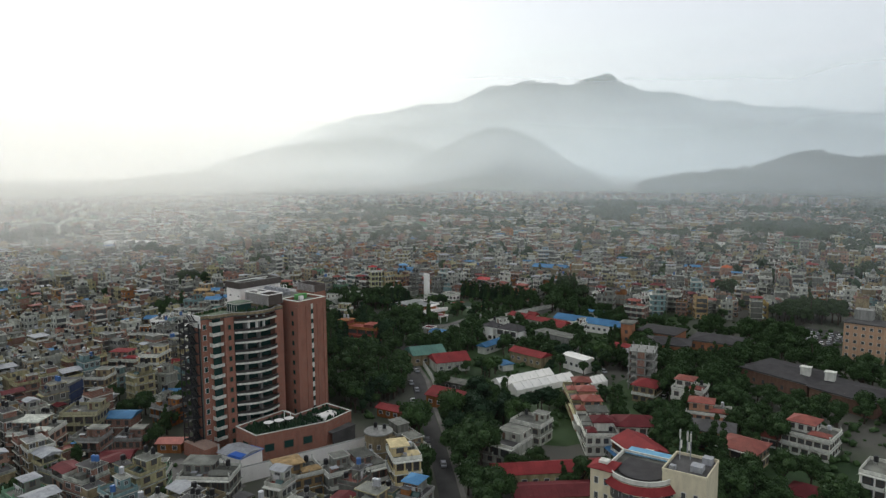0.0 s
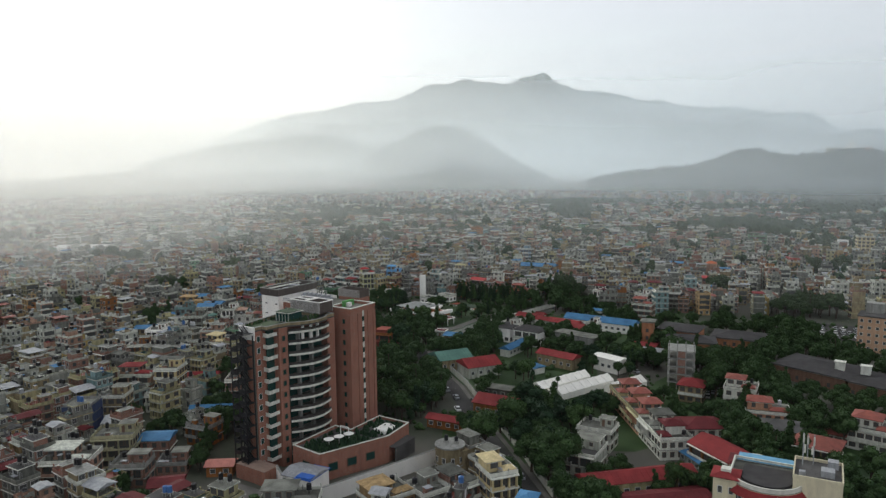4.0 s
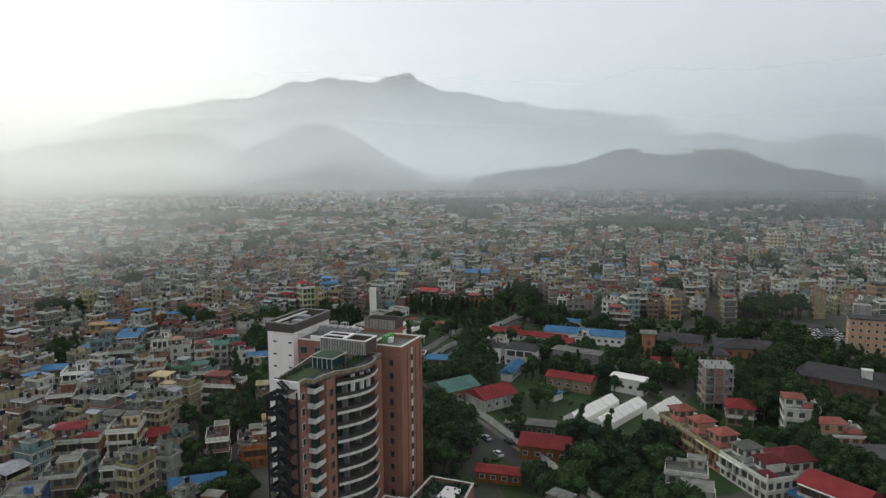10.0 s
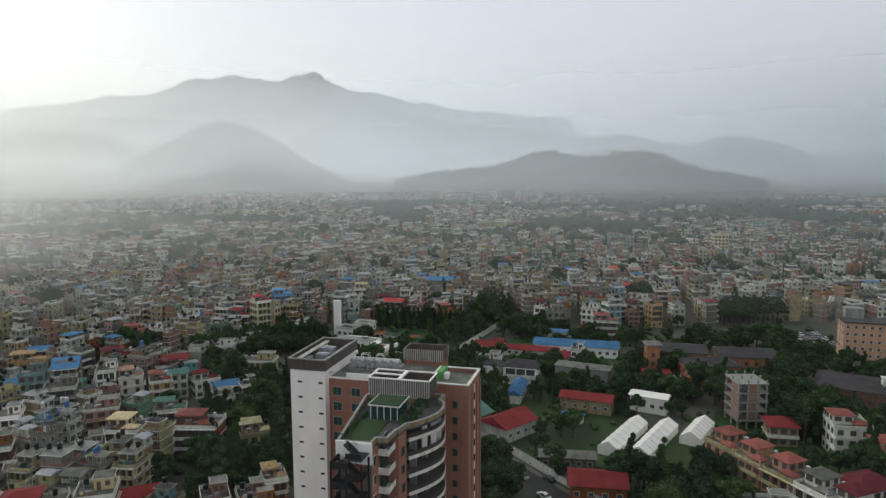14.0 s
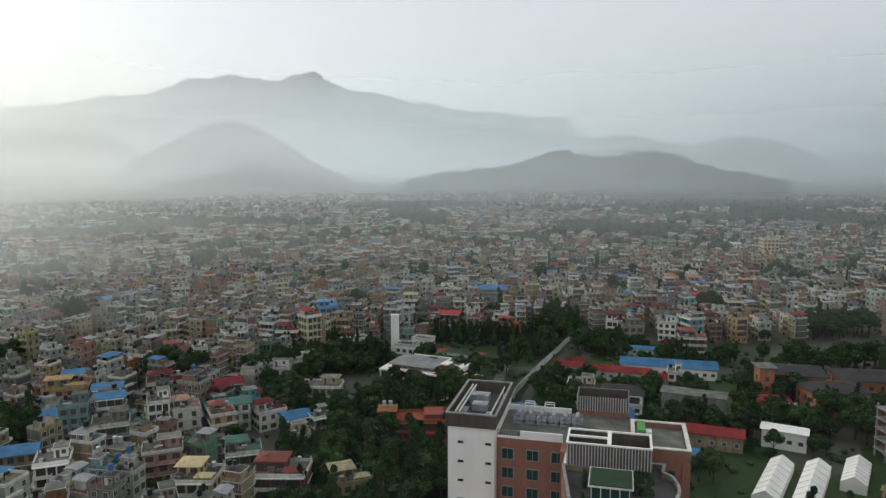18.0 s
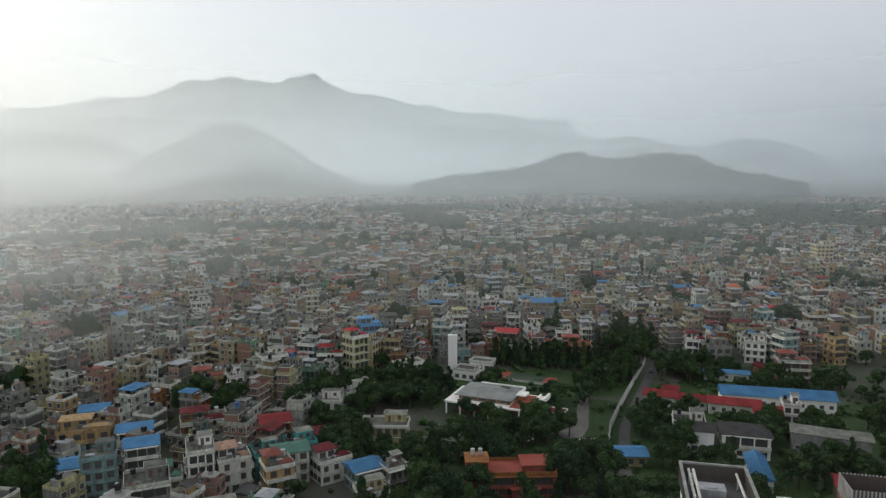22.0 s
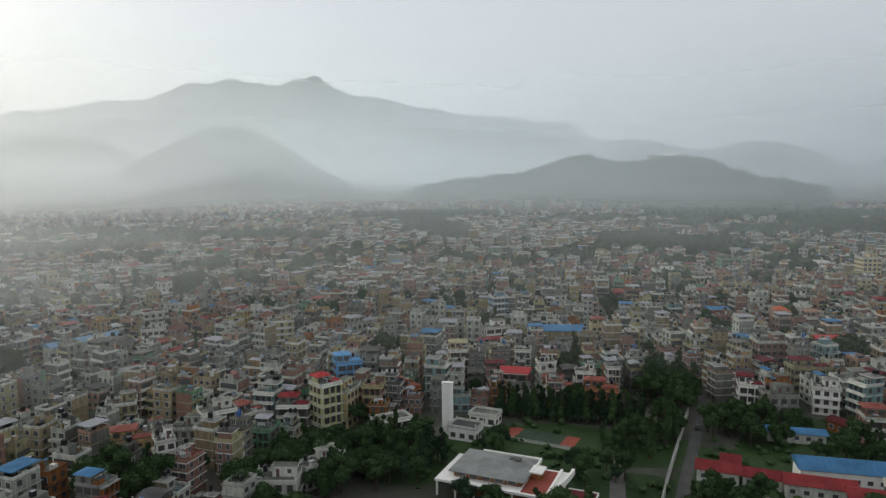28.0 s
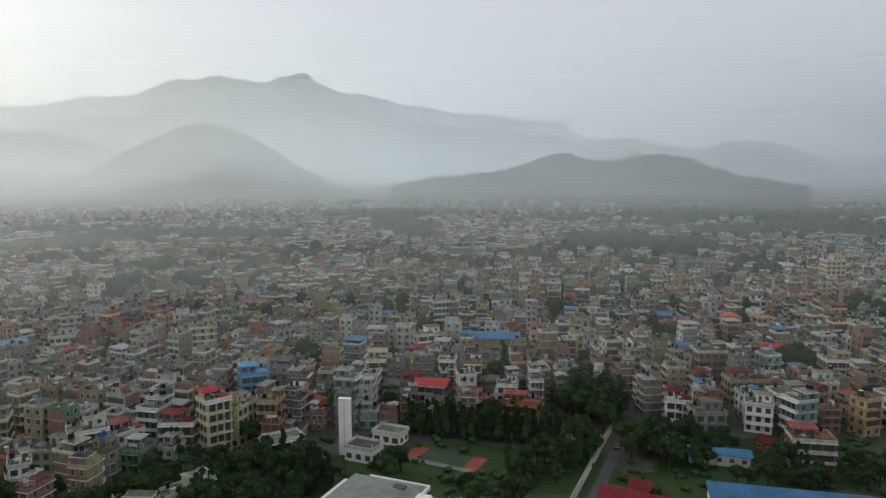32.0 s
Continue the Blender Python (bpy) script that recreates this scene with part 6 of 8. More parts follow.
brick_hall(97.5, 99.5, -20, 7, 5, 3.4, M_GREYMET, "low store with pale sheet roof", 0.5, WALLS[8])
M_BROWN = mat("brown_brick", (0.20, 0.115, 0.08), vary=0.3)
brick_hall(157, 75, -44, 27, 20, 5.4, M_SLATE, "wide brown hall with dark slate roof", 2.0, M_BROWN)
brick_hall(174, 55, -44, 22, 18, 5.4, M_SLATE, "wide brown hall with dark slate roof and white vents", 1.6, M_BROWN)
for u, v in ((161, 67), (168, 62)):
    solo("roof_vent", MB().box(-1.6, -1.3, 0, 1.6, 1.3, 3.0).box(-1.9, -1.6, 3.0, 1.9, 1.6, 3.3), M_TRIM, "white box vent on dark slate roof", "vent", at=(u, v, 6.4), rz=-28)
ht = thing("hotel", "long tan five-storey hotel with grey flat roof", "building", 206, 118, 0, -28)
part("wall", MB().box(-17, -6, 0, 22, 6, 15.6), mat("tan_render", (0.52, 0.34, 0.22), vary=0.2), ht)
part("roof", MB().box(-17.4, -6.4, 15.6, 22.4, 6.4, 16.1), M_ROOFD, ht)
part("end_tower", MB().box(-15, 2, 15.6, -8, 7.5, 20.4), M_CONC, ht)
wm = MB().box(-0.7, -0.06, 0, 0.7, 0.05, 1.4, 0).box(-0.55, -0.1, 0.1, 0.55, 0, 1.3, 1).mesh("window", [M_TRIM, M_GLASS])
for k in range(5):
    for i in range(13):
        part("window", wm, None, ht, at=(-15.5 + i * 3.0, -6, 1.0 + k * 3.05))
    for i in range(3):
        part("window", wm, None, ht, at=(-17, -4 + i * 4, 1.0 + k * 3.05), rz=-90)
TAKEN.append((206, 118, 24))

# garden pavilion, white slab tower and the low house at its foot
pa = thing("garden_pavilion", "low white pavilion with grey hipped roof and red terrace", "building", -15, 165.5, 0, -34)
part("wall", MB().box(-13, -5, 0, 14, 7, 4.0), WALLS[9], pa)
part("floor_slab", MB().box(-16.5, -8.6, 3.9, 6.0, 8.6, 4.5).box(6.0, -8.6, 3.9, 15.2, 7.6, 4.5), M_WHITE, pa, "white eaves slab")
part("upper_wall", MB().box(-12.5, -5.2, 4.5, 5.4, 8.0, 6.0), WALLS[9], pa, "brick upper wall with clerestory")
for i in range(5):
    part("clerestory", MB().box(-1.2, -0.06, 0, 1.2, 0.05, 0.9, 0).box(-1.1, -0.09, 0.08, 1.1, 0, 0.82, 1), [M_TRIM, M_GLASS], pa, at=(-10.5 + i * 3.4, -5.2, 4.8))
part("roof", MB().hip(-13, -5.6, 5.8, 8.4, 6.0, 1.5, 0.7), mat("pavilion_roof", (0.27, 0.28, 0.265), vary=0.3, scale=0.3, streak=False), pa, "weathered grey hipped roof")
part("roof_rim", MB().box(-9.5, 8.8, 5.6, 6.9, 9.2, 6.6).box(6.5, 2.0, 5.6, 6.9, 8.8, 6.6), M_WHITE, pa, "white back rim of the roof")
part("skylight", MB().box(-0.5, 3.4, 7.1, 2.6, 5.2, 7.5), M_ROOF, pa)
part("terrace", MB().box(6.0, -7.8, 4.5, 12.6, 6.6, 4.58), M_COURT, pa, "dark red tiled terrace")
part("lantern", MB().box(6.2, 0.5, 4.58, 9.0, 4.6, 6.0, 0).box(5.9, 0.2, 6.0, 9.3, 4.9, 6.4, 1), [WALLS[9], M_WHITE], pa, "white-rimmed roof lantern")
part("frame_beam", MB().box(12.4, -8.4, 4.5, 13.0, 7.4, 5.3), M_WHITE, pa, "white roof beam")
arc = [(12.8 + 2.6 * math.sin(1.57 * i / 8), -8.4 + 15.6 * i / 8) for i in range(9)]
ab = MB()
for (xa, ya), (xb, yb) in zip(arc, arc[1:]):
    ab.prism([(xa, ya), (xa + 0.7, ya), (xb + 0.7, yb), (xb, yb)], 4.5, 6.0)
part("curved_beam", ab, M_WHITE, pa, "white curved beam")
for u in (-16, -11, -6, -1, 4, 9.5, 14.6):
    part("column", MB().box(-0.22, -0.22, 0, 0.22, 0.22, 3.95), M_WHITE, pa, at=(u, -8.2, 0))
part("side_canopy", MB().box(16.2, -5.0, 3.2, 23.5, 0.5, 3.55), M_MAROON, pa, "dark red porch roof")
part("canopy_rim", MB().wallring([(16.1, -5.1), (23.6, -5.1), (23.6, 0.6), (16.1, 0.6)], 3.2, 3.8, 0.2), M_WHITE, pa)
for u in (16.6, 23.0):
    for v in (-4.6, 0.1):
        part("column", MB().box(-0.15, -0.15, 0, 0.15, 0.15, 3.25), M_WHITE, pa, at=(u, v, 0))
for a in ((-26, 173), (-18, 168), (-9, 161), (-2, 157), (5, 156)):
    TAKEN.append((*a, 9 if a[0] < 0 else 4))
solo("slab_tower", MB().box(-1.7, -0.8, 0, -0.1, 0.8, 16.4).box(0.1, -0.8, 0, 1.7, 0.8, 16.6).box(-0.1, -0.5, 0, 0.1, 0.5, 16.2).box(-1.8, -0.9, 16.6, 1.8, 0.9, 16.8), M_WHITE, "tall plain white twin slab water tower", "tower", at=(-22, 208, 0), rz=-20)
villa(-17, 204, -35, 9, 6.5, 1, M_WHITE, M_ROOFD, "low white flat-roofed house by the slab tower", "bare", seed=51, h=4.0)
villa(-8, 215, -35, 9, 6, 1, M_WHITE, M_ROOF, "low pale house with grey flat roof", "bare", seed=151, h=3.4)
rv = villa(-25.5, 107.5, -10, 17, 9, 2, M_REDT, M_COURT, "red terracotta villa with red flat terraces", "bare", seed=52, trim=WALLS[9])
part("stair_block", MB().box(-2.8, -3, 0, 2.8, 3, 8.6), M_REDT, rv, "tall brick-red stair block", at=(-11.4, 0.5, 0))
part("stair_roof", MB().box(-3.1, -3.3, 8.6, 3.1, 3.3, 8.9), WALLS[9], rv, at=(-11.4, 0.5, 0))
for u in (-12.4, -10.4):
    part("water_tank", tank_mb(random.Random(5)), [M_STEELT, M_CONC], rv, at=(u, 0.5, 8.9))
part("upper_terrace", MB().box(0, -2.5, 6.06, 7.5, 4.2, 7.6, 0).box(-0.2, -2.7, 7.6, 7.7, 4.4, 7.75, 1), [M_REDT, M_COURT], rv, "raised red roof terrace")
part("porch", MB().box(-3, -6.5, 0, 4, -4.5, 3.0, 0).box(-3.3, -6.8, 3.0, 4.3, -4.5, 3.25, 1), [M_REDT, M_COURT], rv, "low brick-red porch")
gh = thing("gate_house", "small low gate house with dark red flat roof", "house", 1.5, 126.5, 0, -12)
part("wall", MB().box(-2.4, -2.2, 0, 2.4, 2.2, 2.8), WALLS[11], gh)
part("roof", MB().box(-2.6, -2.4, 2.8, 2.6, 2.4, 2.95), M_MAROON, gh)
part("roof_rim", MB().wallring([(-2.75, -2.55), (2.75, -2.55), (2.75, 2.55), (-2.75, 2.55)], 2.7, 3.3, 0.2), M_WHITE, gh)
part("door", MB().box(-0.45, -2.27, 0, 0.45, -2.2, 2.1), M_FRAME, gh)
TAKEN.append((1.5, 126.5, 3))
villa(-40, 206, 20, 11, 6, 2, M_WHITE, M_ROOF, "white low house at the wood's edge", "bare", seed=54, h=3.6)
villa(-56, 147, -14, 14, 8, 2, WALLS[0], M_ROOF, "pale cream two-storey house under trees", "flat", seed=55)


# ---- houses of the town that stand out ----
def block(x, y, rz, w, d, fl, wall, label, style="flat", roof=M_ROOF, seed=1, trim=M_TRIM, rise=1.0, h=3.0):
    return villa(x, y, rz, w, d, fl, wall, roof, label, style, seed=seed, trim=trim, name="town_house", group="town houses", rise=rise, h=h)


M_LIME = mat("lime_render", (0.56, 0.55, 0.31), vary=0.25)
M_SKYBLUE = mat("blue_render", (0.13, 0.33, 0.58), vary=0.2)
M_YELLOW = mat("yellow_render", (0.64, 0.53, 0.29), vary=0.25)
M_SCARLET = mat("scarlet_sheet", (0.42, 0.045, 0.045), vary=0.15)
M_FLAME = mat("orange_sheet", (0.50, 0.13, 0.05), vary=0.15)
M_TEAL = mat("teal_render", (0.10, 0.36, 0.34), vary=0.22)
STREET = [  # x, y, turn, width, depth, storeys, wall, style, roof, label
    (-59.4, 218.7, 31, 7.6, 6.6, 5, M_LIME, "terrace", M_SCARLET, "lime-yellow five-storey corner house with red roof room"),
    (-52.6, 224.2, 57, 9.5, 6, 4, M_YELLOW, "flat", M_ROOF, "yellow four-storey house with deep balconies"),
    (-69.2, 220.8, -10, 10, 7, 3, WALLS[4], "terrace", M_RED, "grey three-storey house with red roof room"),
    (-83.6, 217, 38, 8, 7, 3, M_TRIM, "terrace", M_REDT, "white and orange three-storey house"),
    (-91.8, 211.6, 21, 10, 7, 4, WALLS[1], "flat", M_ROOF, "white four-storey house with roof tanks"),
    (-99.5, 207.5, -10, 7.6, 7, 3, WALLS[11], "flat", M_ROOF, "off-white three-storey house with balconies"),
    (-104.5, 198.5, 20, 5, 6, 3, M_WHITE, "flat", M_ROOF, "narrow white three-storey house"),
    (-115.5, 209, 8, 12, 8, 2, WALLS[2], "terrace", M_REDT, "orange two-storey house with long balconies"),
    (-124, 234, 10, 9, 8, 3, WALLS[0], "flat", M_ROOF, "cream three-storey house with dark windows"),
    (-50.5, 257, 8, 9.5, 8, 4, M_SKYBLUE, "terrace", M_SKYBLUE, "bright blue four-storey house with stepped top"),
    (-46, 241.5, 60, 14, 7, 3, WALLS[12], "flat", M_ROOF, "dark brick three-storey house on the side street"),
    (-31.5, 240, 20, 9, 8, 2, WALLS[9], "terrace", M_REDT, "orange brick house with terraces"),
    (-4, 266, -10, 12, 9, 4, M_YELLOW, "terrace", WALLS[0], "pale yellow four-storey house with stepped terraces"),
    (10, 242.5, -25, 11, 8, 3, WALLS[12], "gable", M_SCARLET, "brick three-storey house with bright red sheet roof"),
    (23, 231, -25, 12, 7, 2, M_ORANGE, "terrace", M_REDT, "orange brick house behind the tall hedge"),
    (36.5, 225, -25, 12, 7, 2, M_ORANGE, "terrace", M_REDT, "orange brick house with red roofs behind the hedge"),
    (35, 236, -20, 7, 6, 3, M_WHITE, "flat", M_ROOF, "white three-storey house with roof tank"),
    (-133, 374, 20, 28, 9, 4, WALLS[11], "flat", M_MAROON, "long white four-storey block with red roof edge"),
    (84.3, 210, -28, 8, 8, 3, M_WHITE, "terrace", M_MAROON, "white three-storey house with yellow and red ledges"),
    (86.8, 198, -11, 9.4, 8, 3, WALLS[4], "flat", M_ROOF, "bare grey three-storey house with white top room"),
    (107.3, 201.5, -35, 8, 8, 3, M_WHITE, "flat", M_ROOF, "white three-storey house with arched windows"),
    (103, 173, -22, 11, 8, 3, M_BRICK, "terrace", M_REDT, "red brick three-storey house with stepped terraces"),
    (123, 208.5, -11, 11, 8, 3, WALLS[4], "flat", M_ROOF, "grey three-storey house with plain walls"),
    (118.5, 224.5, -12, 14, 8, 3, WALLS[0], "terrace", M_MAROON, "cream three-storey house with open galleries"),
    (124, 258, -12, 12, 9, 3, M_BRICK, "flat", M_ROOF, "broad brick house with flat roof"),
    (142, 217, -14, 9, 8, 3, WALLS[1], "flat", M_ROOF, "white three-storey house with balconies"),
    (-140, 135, 12, 10, 8, 2, M_YELLOW, "gable", M_BLUE, "tan house under a bright blue sheet roof"),
    (-131, 125, 12, 8, 8, 4, WALLS[5], "flat", M_ROOF, "blue-grey four-storey house with dense balconies"),
    (-122, 131, 10, 8, 7, 4, WALLS[4], "gable", M_BLUE, "grey four-storey house with blue sheet roof"),
    (-128, 151, 8, 9, 7, 3, WALLS[11], "gable", M_BLUE, "off-white three-storey house with blue sheet roof"),
    (-144, 171, 8, 8, 7, 3, WALLS[10], "gable", M_BLUE, "buff house with blue sheet roof"),
    (-142, 154, 6, 14, 8, 3, WALLS[2], "terrace", WALLS[2], "peach tiered villa with curved terraces"),
    (-114, 122, 10, 6, 7, 2, M_LIME, "terrace", M_GREEN, "lime-green two-storey house with roof garden"),
    (-106.5, 124.5, 10, 6.5, 9, 4, M_WHITE, "flat", M_ROOF, "tall narrow white house with plain side wall"),
    (-98.5, 124, 14, 8, 8, 3, M_TRIM, "terrace", WALLS[3], "white house with pink roof ledge"),
    (-90.6, 133, 16, 7, 7, 2, M_TEAL, "flat", M_ROOF, "teal-painted two-storey house with flat roof"),
    (-87, 117, 16, 7, 7, 3, WALLS[2], "terrace", M_REDT, "orange three-storey house with balconies"),
    (-109.5, 154, 10, 13, 8, 3, WALLS[9], "terrace", M_MAROON, "terracotta three-storey row with roof rooms"),
    (-81.5, 138, 16, 8, 7, 2, M_TEAL, "flat", M_ROOFD, "teal house with dark flat roof"),
    (-73.3, 125, 24, 9, 7, 2, M_TRIM, "terrace", M_MAROON, "white house with small red top roof"),
    (-65, 118, 20, 8, 7, 2, WALLS[5], "gable", M_BLUE, "pale house with blue and purple roof sheets"),
    (-64.5, 103, 14, 7, 6, 2, WALLS[0], "flat", M_ROOF, "cream two-storey house under trees"),
    (-57.5, 116.5, 20, 6, 6, 2, WALLS[4], "flat", M_ROOF, "small grey house at the wood's edge"),
    (-73, 173, -12, 11, 7, 2, M_TRIM, "flat", M_ROOF, "white two-storey house with long windows"),
    (-62, 181.5, 36, 13, 5, 2, M_TRIM, "flat", M_ROOF, "narrow white house half hidden by trees"),
    (-89, 158, 8, 9, 8, 2, WALLS[9], "gable", M_RED, "brick house with red sheet roof"),
    (-76, 153, 4, 9, 6, 1, WALLS[9], "gable", M_MAROON, "low house with maroon sheet roof"),
    (-51, 70, 10, 10, 8, 2, WALLS[0], "terrace", WALLS[0], "cream house with stepped terraces under trees"),
    (-57, 23, 12, 6, 8, 3, M_BRICK, "flat", M_ROOFD, "narrow dark brick house with yellow balconies"),
    (-49.3, 28.5, 12, 6.5, 7, 2, M_BRICK, "flat", M_ROOFD, "dark brown brick house with bare walls"),
    (-44.5, 37, 12, 5.5, 6, 2, M_ORANGE, "terrace", WALLS[2], "orange three-storey house with roof ledge"),
    (-47, 23, 12, 7, 6, 2, WALLS[9], "flat", M_ROOF, "small orange house with roof terrace"),
    (-82.5, 24, 6, 8, 9, 4, M_YELLOW, "flat", M_ROOF, "ochre four-storey house with plain grey side"),
    (-96, 25, 8, 13, 9, 3, WALLS[3], "terrace", M_RED, "pink and white tiered house with red ledges"),
    (-80, 13, 10, 9, 7, 2, M_TRIM, "flat", M_ROOF, "white two-storey house with open roof"),
    (-105, 57, 16, 18, 7, 2, M_WHITE, "flat", M_ROOF, "long white hall with plain wall"),
    (-94, 60, 16, 7, 8, 3, WALLS[11], "flat", M_ROOF, "pale three-storey house with stair windows"),
    (-116, 107, 12, 9.5, 9, 4, WALLS[4], "flat", M_ROOF, "grey four-storey house with plain cement sides"),
    (-140, 105, 12, 10, 8, 2, WALLS[10], "gable", M_BLUE, "buff house with blue sheet roof over terrace"),
    (-126, 90, 10, 8, 9, 3, M_WHITE, "flat", M_ROOF, "white three-storey house with stepped roof"),
    (-99.5, 92, 10, 10, 8, 3, WALLS[3], "flat", M_ROOF, "dusty pink three-storey house with open roof frame"),
    (-78, 86, 6, 9, 7, 3, WALLS[4], "terrace", M_GREEN, "grey house with green-edged roof terrace"),
    (-119, 64, 14, 8, 8, 3, WALLS[9], "flat", M_ROOF, "terracotta house beside the long white hall"),
    (-84, 126, 10, 9, 7, 3, WALLS[1], "gable", M_GREEN, "white house with green sheet roof"),
]
for i, (x, y, rz, w, d, fl, wl, st, rf_, lab) in enumerate(STREET):
    block(x, y, rz, w, d, fl, wl, lab, st, rf_, 161 + i, trim=wl if wl in (M_SKYBLUE, M_TEAL) else (M_TRIM, WALLS[1], M_TRIM, wl)[i % 4], rise=1.1 if st == "gable" else 0.9, h=3.15 if fl > 4 else 2.95)
shed(-161, 324, 42, 30, 8, 9.5, WALLS[11], mat("sheet_pale_blue", (0.20, 0.33, 0.46), vary=0.25, streak=False), "long hall with pale blue sheet roof in the town", rise=1.4)
M_PINKW = mat("pink_render", (0.50, 0.29, 0.29), vary=0.25)
M_PALEBLUE = mat("pale_blue_render", (0.28, 0.42, 0.52), vary=0.25)
for i, (x, y, rz, w, d, fl, wl, st, rf_, lab) in enumerate([
    (-77, 336, 6, 11, 10, 4, WALLS[0], "flat", M_ROOF, "cream four-storey house with regular windows"),
    (-40, 338, 30, 14, 9, 3, WALLS[11], "terrace", M_GREYMET, "pale grey house with stepped roof rooms"),
    (-133, 330, 10, 10, 8, 4, WALLS[1], "flat", M_ROOF, "white four-storey house with stair front"),
    (308, 410, -14, 12, 11, 7, M_YELLOW, "flat", M_ROOF, "tall yellow seven-storey apartment house"),
    (290, 462, -10, 7, 8, 4, M_WHITE, "bare", M_ROOF, "white four-storey end house"),
    (309, 456, -10, 7, 8, 4, M_WHITE, "bare", M_ROOF, "white four-storey end house"),
    (182, 300, -16, 13, 9, 3, M_PINKW, "terrace", WALLS[3], "pale pink three-storey house with roof rooms"),
    (122, 252, -12, 13, 9, 4, M_BRICK, "flat", M_ROOFD, "wide red brick house with flat roof"),
    (-156, 603, 4, 19, 10, 4, M_WHITE, "flat", M_ROOF, "white block with dark window bands"),
    (223, 690, -8, 34, 14, 3, M_WHITE, "hip", M_REDT, "white institution under a wide tiled roof"),
    (361, 586, -12, 33, 11, 3, WALLS[11], "flat", M_ROOF, "long off-white block beside the woods"),
    (477, 720, -14, 38, 12, 3, M_WHITE, "flat", M_ROOF, "long white school block among trees"),
    (470, 672, -14, 19, 12, 4, M_WHITE, "flat", M_ROOF, "white school wing with dark windows"),
    (240, 466, -12, 15, 10, 5, WALLS[6], "terrace", M_ROOF, "pale green five-storey house with terraces"),
    (177, 444, -12, 14, 10, 4, M_WHITE, "flat", M_ROOF, "bright white four-storey house with flat roof"),
    (191, 437, -12, 10, 9, 4, WALLS[9], "flat", M_ROOF, "brick-red four-storey house with flat roof"),
    (186, 411, -12, 12, 9, 4, WALLS[0], "terrace", M_ROOF, "cream house with white upper rooms"),
    (72, 307, -14, 10, 8, 3, M_YELLOW, "terrace", M_REDT, "ochre three-storey house with red roof ledge"),
    (35, 356, 6, 8, 8, 5, M_PALEBLUE, "flat", M_ROOF, "tall pale blue five-storey house"),
    (21, 314, 10, 13, 9, 3, M_WHITE, "flat", M_ROOF, "square white three-storey house with railings"),
    (246, 554, -10, 14, 10, 4, M_PINKW, "flat", M_ROOF, "dusty pink four-storey house with flat roof"),
    (-32, 742, 0, 34, 12, 3, WALLS[1], "flat", M_ROOF, "long white row before the woods"),
    (-99, 284, 14, 9, 8, 3, WALLS[4], "gable", M_BLUE, "grey house with bright blue sheet roof"),
    (-176, 394, 10, 20, 10, 3, WALLS[4], "flat", M_ROOF, "long bare grey three-storey block of flats"),
    (88, 276, -10, 9, 8, 3, WALLS[0], "flat", M_ROOF, "cream three-storey house with flat roof"),
    (150, 268, -14, 10, 8, 3, WALLS[2], "terrace", M_ROOF, "peach three-storey house with open galleries"),
    (146, 330, -12, 10, 9, 3, WALLS[9], "gable", M_BLUE, "brick house with blue sheet roof"),
    (205, 340, -14, 12, 10, 4, M_WHITE, "terrace", M_ROOF, "white four-storey house with stepped terraces"),
    (168, 240, -18, 11, 8, 3, WALLS[2], "flat", M_ROOF, "peach three-storey house with galleries"),
    (158, 262, -16, 13, 7, 3, WALLS[12], "gable", M_SCARLET, "brick house with bright red sheet roof")]):
    block(x, y, rz, w, d, fl, wl, lab, st, rf_, 301 + i, trim=(M_TRIM, wl, M_TRIM, WALLS[1])[i % 4], rise=1.0 if w < 30 else 3.0, h=2.95)
shed(80.5, 181, -27, 16, 5, 3.2, M_TRIM, M_BLUE, "low white row with blue sheet roof in trees", rise=0.8)
shed(100, 181.5, -75, 12, 5, 3.4, WALLS[9], M_MAROON, "low house with maroon sheet roof", rise=1.0)
shed(46, 298, -14, 24, 9, 10, WALLS[10], M_BLUE, "hall with teal-blue sheet roof above town", rise=2.0)
block(-87.5, 72, -12, 10, 9, 3, M_YELLOW, "yellow four-storey house with tiered balconies", "terrace", M_YELLOW, 74)
block(-67.5, 71, -12, 13, 9, 3, M_REDT, "brick-red three-storey house with white-edged roof terraces", "terrace", M_REDT, seed=75)
shed(-78, 36, 14, 14, 6, 5, WALLS[9], M_RED, "brick row with red sheet roof")
shed(-57.5, 4.5, 14, 13, 5, 4, M_ORANGE, M_BLUE, "low orange row with blue sheet roof")
block(16, -57, 44, 11, 8, 3, WALLS[2], "orange three-storey house with tiled terrace", "terrace", WALLS[2], 78)
block(25, -53, 44, 7, 8, 3, WALLS[4], "grey three-storey house with cluttered roof", seed=84)
block(31.5, -48.5, 44, 7, 8, 3, WALLS[12], "brick three-storey house with white upper floor", "terrace", M_ROOF, seed=80)
block(41, -47.5, 30, 7, 8, 4, M_YELLOW, "ochre four-storey house with stepped roof", "terrace", M_YELLOW, 79)
block(-5, -62.5, 10, 13, 8, 3, WALLS[4], "grey three-storey house with roof garden", "terrace", M_ROOF, 85)
rd = thing("town_house", "round-cornered weathered cement house by the wall", "house", 28.5, -24, 0, 46, "town houses")
part("wall", MB().box(-2.5, -4, 0, 7, 4, 7.4).cyl(-2.5, 0, 0, 8.6, 4.0, None, 20), WALLS[10], rd)
part("parapet", MB().wallring([(1.2, -4.1), (7.1, -4.1), (7.1, 4.1), (1.2, 4.1)], 7.4, 8.2, 0.2), M_CONC, rd)
